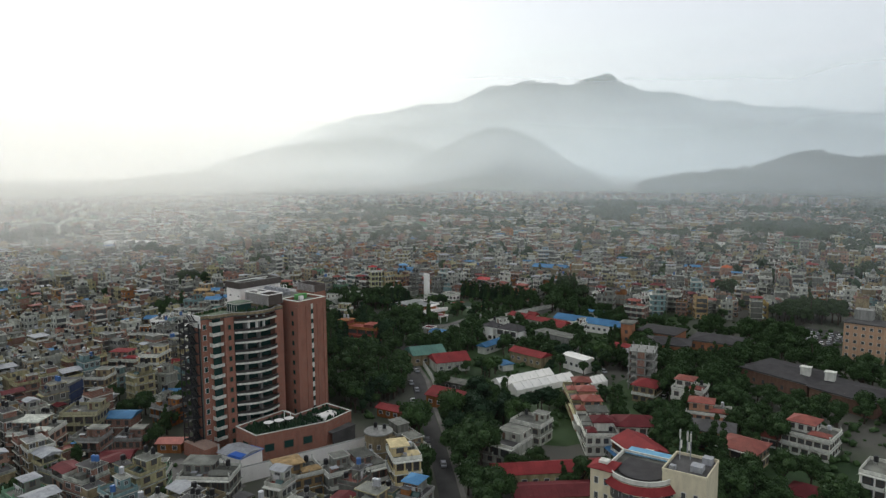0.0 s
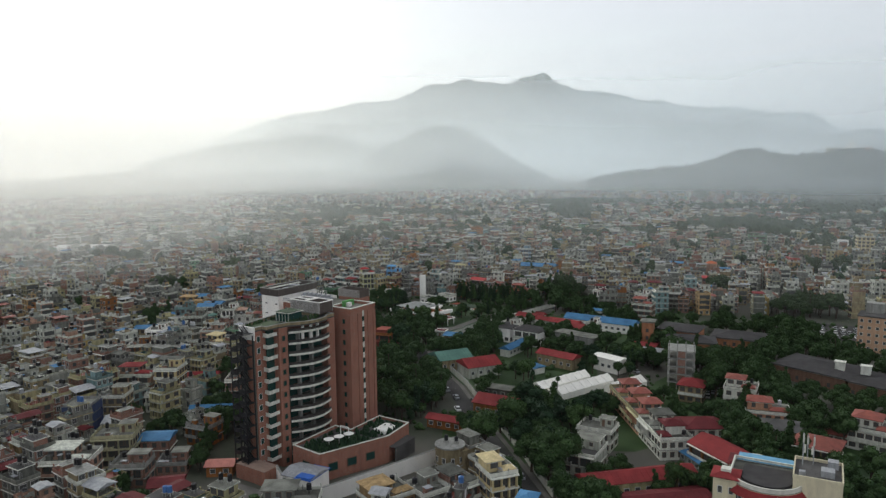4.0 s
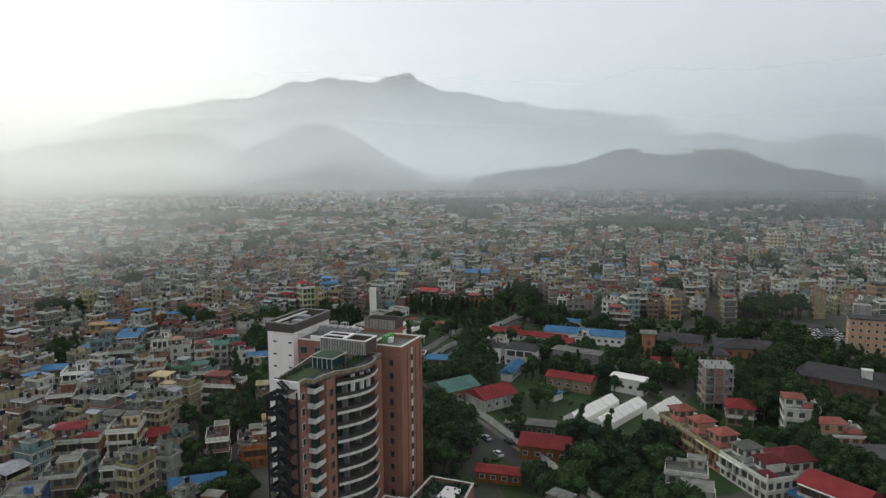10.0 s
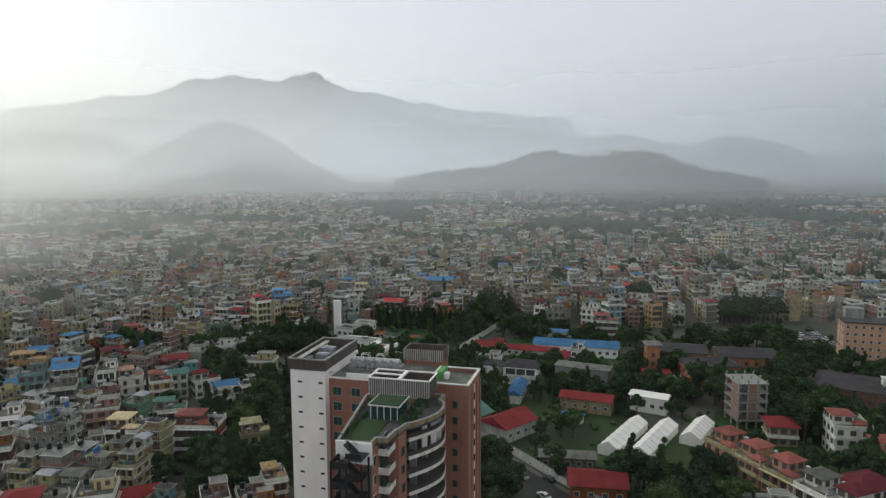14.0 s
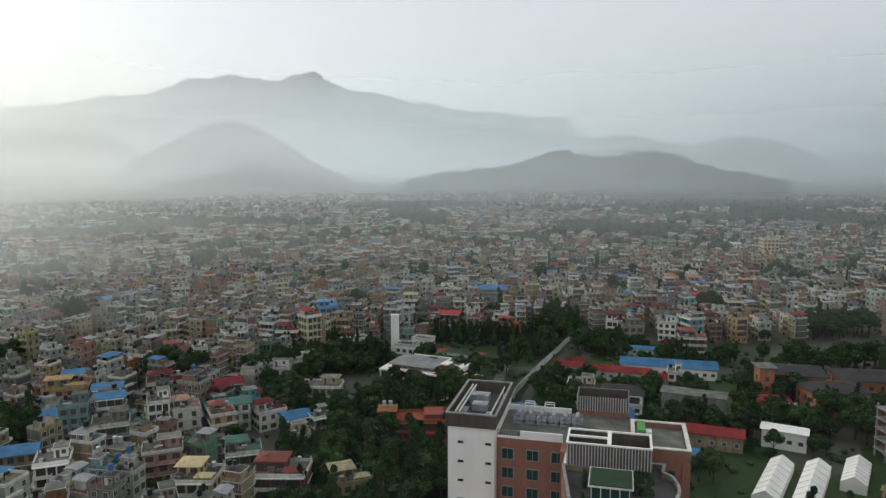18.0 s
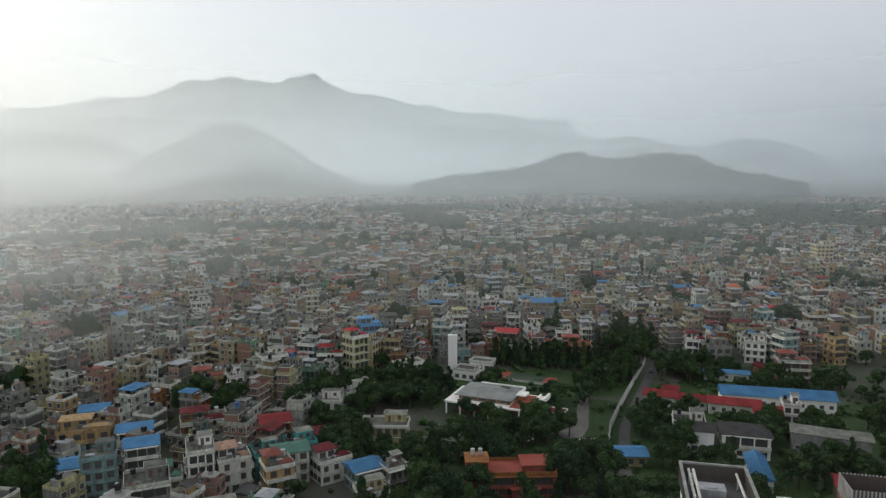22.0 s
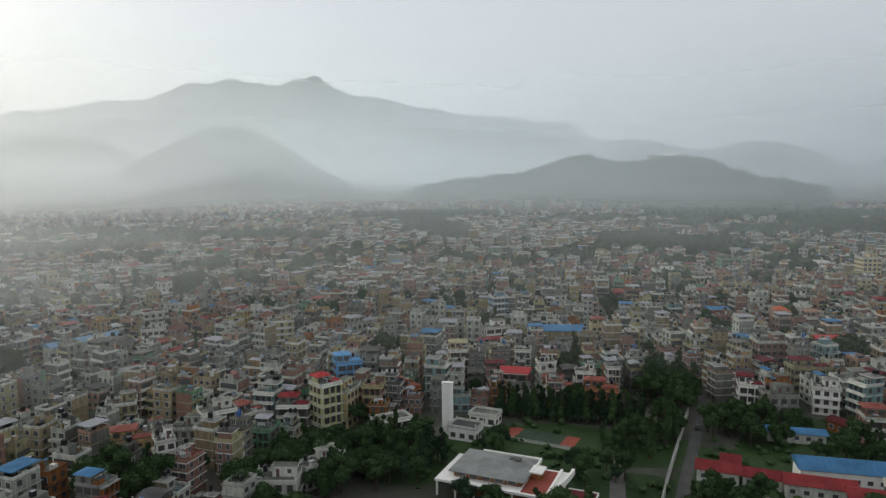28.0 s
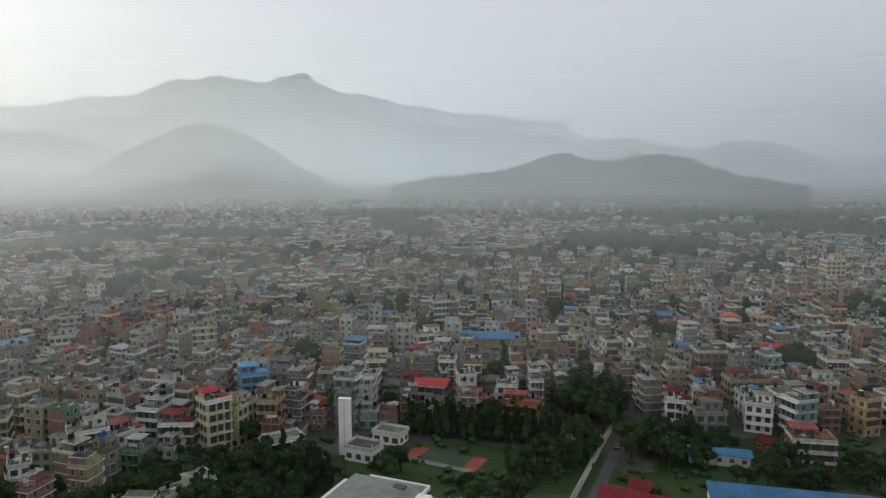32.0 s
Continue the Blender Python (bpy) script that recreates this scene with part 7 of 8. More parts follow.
part("roof_room", MB().box(2.5, -2.2, 7.4, 6.2, 3.2, 9.8).box(2.3, -2.5, 9.8, 6.5, 3.5, 9.95), WALLS[8], rd)
part("ledge", MB().cyl(-2.5, 0, 3.4, 3.6, 4.25, None, 20).cyl(-2.5, 0, 8.4, 8.75, 4.2, None, 20), M_CONC, rd)
for i in range(6):
    a_ = math.pi * (0.75 + 0.2 * i)
    for zz in (1.0, 4.5):
        part("window", MB().box(-0.5, -0.07, 0, 0.5, 0.05, 1.5, 0).box(-0.4, -0.1, 0.1, 0.4, 0, 1.4, 1), [M_FRAMEW, M_GLASS], rd, at=(-2.5 + 4.0 * math.cos(a_), 4.0 * math.sin(a_), zz), rz=math.degrees(a_) + 90)
part("water_tank", tank_mb(random.Random(3)), [M_TANKK, M_CONC], rd, at=(-3, 1, 8.75))
part("water_tank", tank_mb(random.Random(4)), [M_TANKK, M_CONC], rd, at=(-1.2, -1.2, 8.75))
TAKEN.append((28.5, -24, 6))
block(37.5, -28.5, 46, 7, 8, 2, WALLS[10], "buff weathered house at the street corner", seed=82)
rf = thing("tall_house", "tall scarlet-clad town house", "house", -137, 622, 0, -10)
part("wall", MB().box(-4, -4, 0, 4, 4, 15), WALLS[4], rf)
part("cladding", MB().box(-4.2, -4.3, 2, 4.2, -4.0, 16.5), M_SCARLET, rf, "scarlet front cladding")
og = thing("roof_shelter", "orange sheet shelter on a town roof", "shelter", 166, 306, 0, -18)
part("wall", MB().box(-4, -4, 0, 4, 4, 12), WALLS[3], og)
part("roof", MB().hip(-3, -3, 3, 3, 12.2, 1.6, 0.4), M_FLAME, og, "orange sheet roof")
TAKEN.append((166, 306, 6))
TAKEN.append((-137, 622, 8))
solo("warehouse", MB().hip(-22, -9, 22, 9, 9, 2.0, 0.6, gable=True).box(-22, -9, 0, 22, 9, 9), M_TENT, "white-roofed market hall among houses", "building", at=(-372, 388, 0), rz=10)
TAKEN.append((-372, 388, 24))

M_OLIVE = mat("olive_cream_render", (0.40, 0.38, 0.24), vary=0.35)
for x, y, rz, w, d, fl, wl, st, rf_, tr_, lab in [
    (-51, -13, -14, 8, 7, 2, WALLS[9], "flat", M_ROOFD, M_CONC, "small terracotta house below the tower"),
    (-60, -24, 12, 8, 7, 2, M_BRICK, "gable", M_BLUE, M_TRIM, "brick house with faded blue sheet roof"),
    (-69, -30, 16, 11, 9, 3, M_OLIVE, "flat", M_ROOF, M_OLIVE, "olive-cream three-storey house with deep balconies"),
    (-71, -47, 12, 12, 9, 3, WALLS[3], "terrace", WALLS[1], M_TRIM, "large pale pink house with white roof rooms"),
    (-50, -33, 14, 8, 7, 1, M_BRICK, "flat", M_ROOFD, M_CONC, "low dark brick house with flat roof"),
    (-57, -42, 10, 9, 7, 2, WALLS[12], "flat", M_ROOF, M_CONC, "brown two-storey house with cluttered roof"),
    (-45, -46, 20, 8, 6, 1, WALLS[8], "gable", M_MAROON, M_CONC, "low cement house with dark red sheet roof"),
    (-34, -54, 20, 9, 6, 1, WALLS[9], "gable", M_REDT, M_CONC, "low brick row with rusty sheet roof"),
    (-24, -59, 20, 8, 6, 2, WALLS[6], "flat", M_ROOF, M_TRIM, "pale green house below the street wall"),
    (-90, 2, 10, 8, 8, 3, WALLS[10], "flat", M_ROOF, M_TRIM, "buff three-storey house beside the wrapped building"),
    (-79, -12, 14, 9, 8, 2, WALLS[4], "gable", M_GREYMET, M_CONC, "grey house with pale sheet roof")]:
    block(x, y, rz, w, d, fl, wl, lab, st, rf_, int(90 + abs(x)), trim=tr_, h=2.9)
shed(-36, -33.5, 12, 7, 4.5, 3, WALLS[9], mat("salmon_sheet", (0.50, 0.20, 0.16), vary=0.25, streak=False), "small store with salmon-red sheet roof below the tower", rise=0.8)
# building under repair, wrapped in dark blue netting
M_NET = mat("blue_netting", (0.045, 0.065, 0.14), vary=0.4, scale=0.4, grain=3.0)
wr = thing("wrapped_building", "four-storey building wrapped in dark blue netting", "building", -91, -14, 0, 10, "town houses")
part("wall", MB().box(-3.9, -3.6, 0, 3.9, 3.6, 11.2), WALLS[8], wr)
part("roof", roof_mb(7.8, 7.2, random.Random(8)), [M_ROOF, M_CONC], wr, at=(0, 0, 11.2))
for k in range(4):
    net = part("net", MB().wallring([(-4.4, -4.1), (4.4, -4.1), (4.4, 4.1), (-4.4, 4.1)], k * 2.8 + 0.25, k * 2.8 + 2.75, 0.05), M_NET, wr, "dark blue scaffold netting")
    pl = MB()
    for u in (-4.4, -2.2, 0, 2.2, 4.4):
        for v in (-4.2, 4.2):
            pl.rod((u, v, k * 2.8), (u, v, k * 2.8 + 3.0), 0.05, 5)
    pl.rod((-4.5, -4.25, k * 2.8 + 2.8), (4.5, -4.25, k * 2.8 + 3.0), 0.05, 5).rod((-4.45, -4.2, k * 2.8 + 2.8), (-4.45, 4.2, k * 2.8 + 3.0), 0.05, 5)
    part("scaffold_poles", pl, M_GREYMET, net)
TAKEN.append((-91, -14, 6.5))

# stupa and monastery on the wooded hill
stupa = thing("stupa", "white domed stupa with golden spire on the hill", "monument", 627, 1271, 100, 0)
dome = MB()
prof = [(9.5, 0), (9.5, 1.2), (8.6, 3.4), (6.6, 5.4), (4, 6.6), (2, 7)]
for (r0, z0), (r1, z1) in zip(prof, prof[1:]):
    dome.cyl(0, 0, z0, z1, r0, r1, 20)
part("dome", dome, M_WHITE, stupa)
part("spire", MB().box(-2, -2, 7, 2, 2, 9.5).cyl(0, 0, 9.5, 18, 1.8, 0.3, 10), mat("gilt", (0.55, 0.38, 0.10), rough=0.4, metal=0.7), stupa, "gilt spire")
part("base", MB().box(-13, -13, -22, 13, 13, 0), WALLS[4], stupa)
for i, (dx, dy, w) in enumerate([(-22, 4, 12), (18, -3, 10), (34, 6, 9), (-38, 2, 10), (-125, 155, 14)]):
    solo("hill_house", MB().box(-w / 2, -5, -22, w / 2, 5, 5).hip(-w / 2, -5, w / 2, 5, 5, 2, 0.8), WALLS[(1, 2, 9, 0, 9)[i]], "pale temple house on the wooded hill", "house", "temple houses", at=(627 + dx, 1271 + dy, 97), rz=10 * i)


for a in ((-172, 305, 7), (-164, 313, 7), (-155, 321, 7), (-147, 328, 7), (-135, 362, 9), (-45, 248, 5), (-54, 250, 4), (-77, 328, 5), (-133, 322, 5), (21, 304, 5), (35, 13, 6), (28, 15, 5), (43, 14, 5), (-28, 93, 7), (-18, 95, 6), (-38, 97, 5), (22, 57, 5), (30, 58, 4), (46, 110, 4), (52, 108, 4), (70, 42, 5), (44, 38, 5), (53, 34, 5), (63, 35, 5), (74, 42, 4), (39, 109, 4), (45, 107, 4), (33, 113, 3), (42, 105, 6), (36, 108, 5), (50, 108, 5), (35, 95, 6), (31, 90, 5), (-48, 249, 6), (-50, 246, 4), (50, 41, 5), (59, 39, 5), (70, 41, 5), (-26, 95, 7), (-35, 97, 6), (-22, 99, 4), (64, 62, 5), (74, 68, 4)):
    TAKEN.append(a)


# ---- cars ----
def car_proto(seed, color, nm):
    rng = random.Random(seed)
    body = MB().prism([(-2.0, -0.8), (2.0, -0.8), (2.0, 0.8), (-2.0, 0.8)], 0.28, 0.85)
    k = len(body.v)
    cab = MB()
    lo, hi = [(-1.5, -0.76), (1.1, -0.76), (1.1, 0.76), (-1.5, 0.76)], [(-1.1, -0.62), (0.5, -0.62), (0.5, 0.62), (-1.1, 0.62)]
    cab.v = [(*p, 0.85) for p in lo] + [(*p, 1.4) for p in hi]
    cab.f = [(0, 1, 5, 4), (1, 2, 6, 5), (2, 3, 7, 6), (3, 0, 4, 7), (4, 5, 6, 7)]
    cab.m = [0, 0, 0, 0, 1]
    paint = mat("car_" + nm, color, rough=0.3, vary=0.08, streak=False, spec=0.5)
    wheel = MB().rod((0, -0.1, 0), (0, 0.1, 0), 0.31, 10)
    wm_ = wheel.mesh("wheel", [M_TYRE])
    parts = [("body", body.mesh("body", [paint]), "", Matrix()), ("cabin", cab.mesh("cabin", [M_GLASS, paint]), "", Matrix())]
    for wx in (-1.25, 1.25):
        for wy in (-0.75, 0.75):
            parts.append(("wheel", wm_, "", pose(wx, wy, 0.31)))
    return {"name": "car", "label": f"parked {nm} small car", "category": "car", "group": "parked cars", "parts": parts}


CARS = [car_proto(1, (0.75, 0.75, 0.74), "white"), car_proto(2, (0.35, 0.36, 0.38), "silver-grey"), car_proto(3, (0.05, 0.05, 0.06), "dark"), car_proto(4, (0.35, 0.04, 0.03), "red")]
rngc = random.Random(21)
for x, y, rz in [(22.5, 24, 111), (20.5, 36, 111), (27, 33, 111), (16, 44, 111), (37, -10, 108), (46, -26, 108), (13.5, 60, 118), (-14, 138, 20), (70, 208, 55), (57, 196, 55)]:
    stamp(rngc.choice(CARS[:3]), x, y, 0.075, rz)
for i in range(3):
    for j in range(9):
        if rngc.random() < 0.8:
            stamp(rngc.choice(CARS[:2]), 177 + j * 2.9 + i * 3, 146 + i * 9 + rngc.gauss(0, 0.4) - j * 0.6, 0.055, 80 + rngc.gauss(0, 3))
for x, y in [(113, 52), (116, 55), (112, 58), (117, 60), (110, 48), (118, 66), (88, 76)]:
    stamp(rngc.choice(CARS[:2]), x, y, 0.02, rngc.uniform(0, 180))


# ---- trees ----
def tree_proto(seed, height, spread, dense, leaf, tall=False):
    rng = random.Random(seed)
    tb = MB()
    fork = height * (0.32 if not tall else 0.2)
    tb.cyl(0, 0, -0.2, fork, height * 0.03 + 0.06, height * 0.02 + 0.03, 7)
    lobes = []
    n = 7 if not tall else 6
    for i in range(n):
        a = 6.2832 * i / n + rng.uniform(-0.4, 0.4)
        if tall:
            c = Vector((rng.uniform(-0.3, 0.3) * spread, rng.uniform(-0.3, 0.3) * spread, height * (0.25 + 0.65 * i / (n - 1))))
            rad = spread * (0.75 - 0.45 * i / (n - 1))
        else:
            k = rng.uniform(0.35, 0.72) if i else 0.1
            c = Vector((spread * k * math.cos(a), spread * k * math.sin(a), height * rng.uniform(0.5, 0.8) if i else height * 0.8))
            rad = spread * rng.uniform(0.34, 0.52)
        lobes.append((c, rad))
        if not tall or i % 2:
            tb.rod((0, 0, fork * 0.95), c, 0.05 + height * 0.007, 5)
    trunk = tb.mesh("trunk", [M_BARK])
    cv, cf = [], []
    for c, rad in lobes:
        bm = bmesh.new()
        bmesh.ops.create_icosphere(bm, subdivisions=2, radius=rad * 0.8)
        k = len(cv)
        for vt in bm.verts:
            p = vt.co
            s = 1 + 0.32 * noise.noise(p * (1.6 / rad) + c * 3.1) + 0.2 * noise.noise(p * (4.5 / rad) + c)
            cv.append(tuple(c + Vector((p.x * s, p.y * s, p.z * s * (0.8 if not tall else 1.2)))))
        cf += [tuple(k + q.index for q in fc.verts) for fc in bm.faces]
        bm.free()
    for i in range(dense):
        c, rad = rng.choice(lobes)
        dv = Vector((rng.gauss(0, 1), rng.gauss(0, 1), rng.gauss(0.25, 0.9))).normalized()
        p = c + Vector((dv.x, dv.y, dv.z * (0.85 if not tall else 1.2))) * rad * rng.uniform(0.72, 1.12)
        s = rng.uniform(0.12, 0.30) * (0.7 + spread * 0.09)
        q = Euler((rng.uniform(0, 3.14), rng.uniform(0, 3.14), rng.uniform(0, 3.14))).to_matrix()
        k = len(cv)
        for ox, oy in ((-1, -0.5), (0.1, -0.9), (1, 0.2), (-0.1, 1)):
            cv.append(tuple(p + q @ Vector((ox * s, oy * s, rng.uniform(-0.2, 0.2) * s))))
        cf.append((k, k + 1, k + 2, k + 3))
    me = bpy.data.meshes.new("crown")
    me.from_pydata(cv, [], cf)
    me.materials.append(leaf)
    me.update()
    shape = "tall narrow" if tall else "broad"
    return {"name": "tree", "label": f"{shape} leafy green tree with uneven crown", "category": "tree", "group": "garden trees",
            "parts": [("trunk", trunk, "brown bark trunk", Matrix()), ("crown", me, "", Matrix())], "r": spread}


TREES = [tree_proto(500 + i, h, s, 1700, lf) for i, (h, s, lf) in enumerate([(11, 4.6, M_LEAF), (9, 3.8, M_LEAFD), (13, 5.4, M_LEAF), (8, 3.4, M_LEAF), (12, 4.4, M_LEAFD)])]
TALL = [tree_proto(540 + i, h, s, 1100, lf, True) for i, (h, s, lf) in enumerate([(14, 2.4, M_LEAFD), (16, 2.8, M_LEAF), (12, 2.0, M_LEAFD)])]
rngt = random.Random(77)
GROVES = [  # centre, half-sizes, number, least and greatest scale, share of tall ones
    (40, 4, 12, 20, 24, 0.85, 1.25, 0.05), (58, 14, 9, 14, 10, 0.6, 0.95, 0.1), (-48, 90, 20, 18, 36, 0.7, 1.1, 0.25), (-22, 80, 12, 12, 14, 0.6, 0.9, 0.2),
    (-38, 126, 20, 10, 18, 0.7, 1.05, 0.2), (-14, 139, 15, 6, 16, 0.7, 0.95, 0.15), (26, 182, 8, 7, 7, 0.5, 0.8, 0.15), (-10, 190, 8, 6, 5, 0.5, 0.75, 0.15), (-44, 186, 20, 15, 30, 0.75, 1.1, 0.2), (-70, 178, 14, 14, 18, 0.6, 1.0, 0.15), (60, 219, 9, 12, 14, 0.9, 1.3, 0.4), (44, 190, 14, 8, 12, 0.7, 1.0, 0.2),
    (74, 188, 18, 11, 26, 0.55, 0.9, 0.1), (98, 166, 22, 9, 20, 0.5, 0.8, 0.1), (62, 118, 16, 14, 14, 0.6, 0.95, 0.15), (34, 100, 14, 12, 14, 0.6, 1.0, 0.1), (18, 82, 10, 12, 12, 0.7, 1.0, 0.1), (72, 92, 18, 12, 12, 0.6, 0.9, 0.1),
    (104, 118, 14, 10, 12, 0.7, 1.0, 0.1), (112, 78, 10, 26, 26, 0.8, 1.2, 0.1), (122, 40, 12, 24, 26, 0.8, 1.15, 0.1), (148, 38, 20, 14, 16, 0.6, 0.85, 0.1), (78, 72, 16, 6, 6, 0.5, 0.8, 0.05),
    (66, 27, 10, 8, 8, 0.5, 0.8, 0.05), (100, 16, 14, 10, 10, 0.6, 0.9, 0.2), (118, -8, 14, 14, 14, 0.6, 1.0, 0.2), (136, -30, 16, 12, 12, 0.6, 1.0, 0.15), (8, 44, 7, 16, 12, 0.8, 1.1, 0.1), (-8, 44, 10, 14, 12, 0.8, 1.15, 0.2),
    (-10, 66, 8, 10, 8, 0.7, 1.0, 0.1), (170, 100, 12, 24, 16, 0.8, 1.1, 0.1), (190, 192, 20, 10, 14, 0.8, 1.2, 0.1), (-60, 30, 8, 14, 8, 0.6, 0.9, 0.1), (-66, 142, 10, 14, 12, 0.6, 0.95, 0.2), (10, 170, 12, 8, 8, 0.5, 0.8, 0.3), (76, -30, 14, 6, 8, 0.5, 0.8, 0.1), (180, 60, 16, 30, 18, 0.8, 1.1, 0.1), (-58, 10, 6, 10, 6, 0.5, 0.8, 0.2),
    (-50, 54, 12, 13, 18, 0.7, 1.1, 0.2), (-38, 74, 15, 13, 32, 1.0, 1.35, 0.2), (-10, 104, 10, 12, 18, 0.8, 1.05, 0.15), (0, 84, 8, 8, 8, 0.7, 1.0, 0.1), (53, -18, 7, 14, 14, 0.9, 1.2, 0.05), (48, -38, 5, 8, 5, 0.7, 0.95, 0.05), (-60, 66, 8, 10, 8, 0.6, 0.9, 0.1), (27, 134, 9, 12, 12, 0.6, 0.9, 0.15), (24, 112, 8, 8, 6, 0.7, 1.0, 0.1), (39, 148, 6, 6, 6, 0.5, 0.8, 0.1), (55, 128, 8, 8, 8, 0.6, 0.9, 0.1), (62, 97, 14, 8, 10, 0.5, 0.8, 0.1),
    (-25, 158, 5, 4, 2, 0.9, 1.0, 0.0), (92, 88, 10, 10, 12, 0.7, 1.0, 0.1), (130, 86, 12, 12, 16, 0.6, 0.85, 0.1), (128, 60, 12, 14, 16, 0.6, 0.85, 0.1), (142, 96, 16, 8, 14, 0.7, 1.0, 0.1), (165, 128, 14, 16, 16, 0.8, 1.1, 0.1), (150, 146, 16, 10, 12, 0.7, 1.0, 0.1),
    (122, 150, 14, 12, 10, 0.6, 0.9, 0.1), (74, 34, 5, 6, 4, 0.4, 0.6, 0.0), (90, 44, 6, 6, 4, 0.5, 0.7, 0.1), (50, 22, 8, 12, 12, 0.8, 1.1, 0.05), (110, 8, 6, 12, 10, 0.7, 1.0, 0.1), (136, 14, 8, 14, 10, 0.7, 1.0, 0.1),
    (-64, 198, 10, 8, 12, 0.6, 0.9, 0.2), (-42, 198, 10, 9, 10, 0.6, 0.85, 0.2), (64, 226, 6, 10, 8, 1.1, 1.4, 0.3), (-70, 160, 8, 8, 8, 0.6, 0.9, 0.1), (96, -34, 10, 8, 6, 0.6, 0.9, 0.1), (60, -48, 8, 10, 8, 0.7, 1.0, 0.1), (112, -36, 10, 10, 8, 0.7, 1.0, 0.1),
    (-12, 22, 10, 14, 12, 0.8, 1.1, 0.2), (6, 20, 8, 8, 6, 0.6, 0.9, 0.1), (30, 58, 6, 6, 3, 0.5, 0.7, 0.1), (46, 62, 7, 7, 4, 0.5, 0.75, 0.1)]
ROWS_T = []
GROVES += [(-47, -7, 5, 12, 9, 0.6, 0.95, 0.1), (-43, -27, 3, 8, 5, 0.6, 0.9, 0.1), (-84, -2, 4, 5, 3, 0.5, 0.8, 0.1), (-64, -12, 5, 5, 4, 0.6, 0.9, 0.1), (11, 34, 5, 14, 10, 0.7, 1.05, 0.1), (6, 12, 6, 8, 5, 0.7, 1.0, 0.1), (31, 34, 3, 4, 2, 0.5, 0.7, 0.0), (49, 12, 5, 6, 5, 1.0, 1.3, 0.0), (-64, 82, 5, 6, 5, 0.7, 1.0, 0.1), (-60, 50, 6, 8, 6, 0.7, 1.0, 0.1), (-74, 50, 5, 5, 3, 0.6, 0.8, 0.1)]
TAKEN += [(-2, 205, 4), (5, 200, 5), (12, 194, 4)]
for cx, cy, rx, ry, cnt, s0, s1, tall in GROVES:
    made, tries = 0, 0
    cnt = int(cnt * 1.2)
    while made < cnt and tries < cnt * 20:
        tries += 1
        a, k = rngt.uniform(0, 6.2832), math.sqrt(rngt.random())
        x, y = cx + rx * k * math.cos(a), cy + ry * k * math.sin(a)
        pr = rngt.choice(TALL if rngt.random() < tall else TREES)
        s = rngt.uniform(s0, s1)
        if not free(x, y, pr["r"] * s * 0.42) or near_line(x, y, ROAD, 4.4) or near_line(x, y, LANE, 2.8):
            continue
        TAKEN.append((x, y, pr["r"] * s * 0.36))
        ROWS_T.append((pr, x, y, rngt.uniform(0, 360), s, s * rngt.uniform(0.85, 1.1)))
        made += 1
# two ranks of tall clipped trees behind the court
for i in range(17):
    for j in range(2):
        x, y = -1 + i * 2.5, 219 - i * 1.15 + j * 3.0
        if free(x, y, 0.6):
            stamp(TALL[(i + j) % 3], x, y, 0, rngt.uniform(0, 360), rngt.uniform(0.8, 0.95), rngt.uniform(0.7, 0.82))


def joined_trees(name, rows, label):
    """Trees past those that can be told apart, crowns and trunks in one mesh."""
    vs, fs, ms, o = [], [], [], 0
    for pr, x, y, rz, s, sz in rows:
        c, sn = math.cos(radians(rz)) * s, math.sin(radians(rz)) * s
        for k, (nm, me, lab, m) in enumerate(pr["parts"]):
            co = np.empty(len(me.vertices) * 3)
            me.vertices.foreach_get("co", co)
            co = co.reshape(-1, 3)
            vs.append(np.stack([x + co[:, 0] * c - co[:, 1] * sn, y + co[:, 0] * sn + co[:, 1] * c, co[:, 2] * sz], 1))
            fs += [tuple(i + o for i in p.vertices) for p in me.polygons]
            ms += [1 if nm == "trunk" else 0] * len(me.polygons)
            o += len(co)
    me = bpy.data.meshes.new(name)
    me.from_pydata(np.concatenate(vs).tolist(), [], fs)
    me.materials.append(M_LEAF)
    me.materials.append(M_BARK)
    me.polygons.foreach_set("material_index", ms)
    tagged(new(name, me), label, "trees", "", "stuff")


ROWS_T.sort(key=lambda r: min(math.hypot(r[1] - a, r[2] - b) for a, b in ((-40, 90), (40, 10), (-10, 170), (70, 60))))
for pr, x, y, rz, s, sz in ROWS_T[:260]:
    stamp(pr, x, y, 0, rz, s, sz)


# ---- the town ----
rngh = random.Random(11)
NEAR = [house_proto(100 + i) for i in range(60)]
FAR, CELLS = [], []
CORE = [(30, -72), (-30, -66), (-72, -20), (-88, 50), (-84, 120), (-80, 190), (-20, 235), (60, 238), (110, 215)]


def line_distance(x, y, pts):
    p, best = Vector((x, y)), 1e9
    for a, b in zip(pts, pts[1:]):
        a, b = Vector(a), Vector(b)
        t = max(0.0, min(1.0, (p - a).dot(b - a) / (b - a).length_squared))
        best = min(best, (a + (b - a) * t - p).length)
    return best


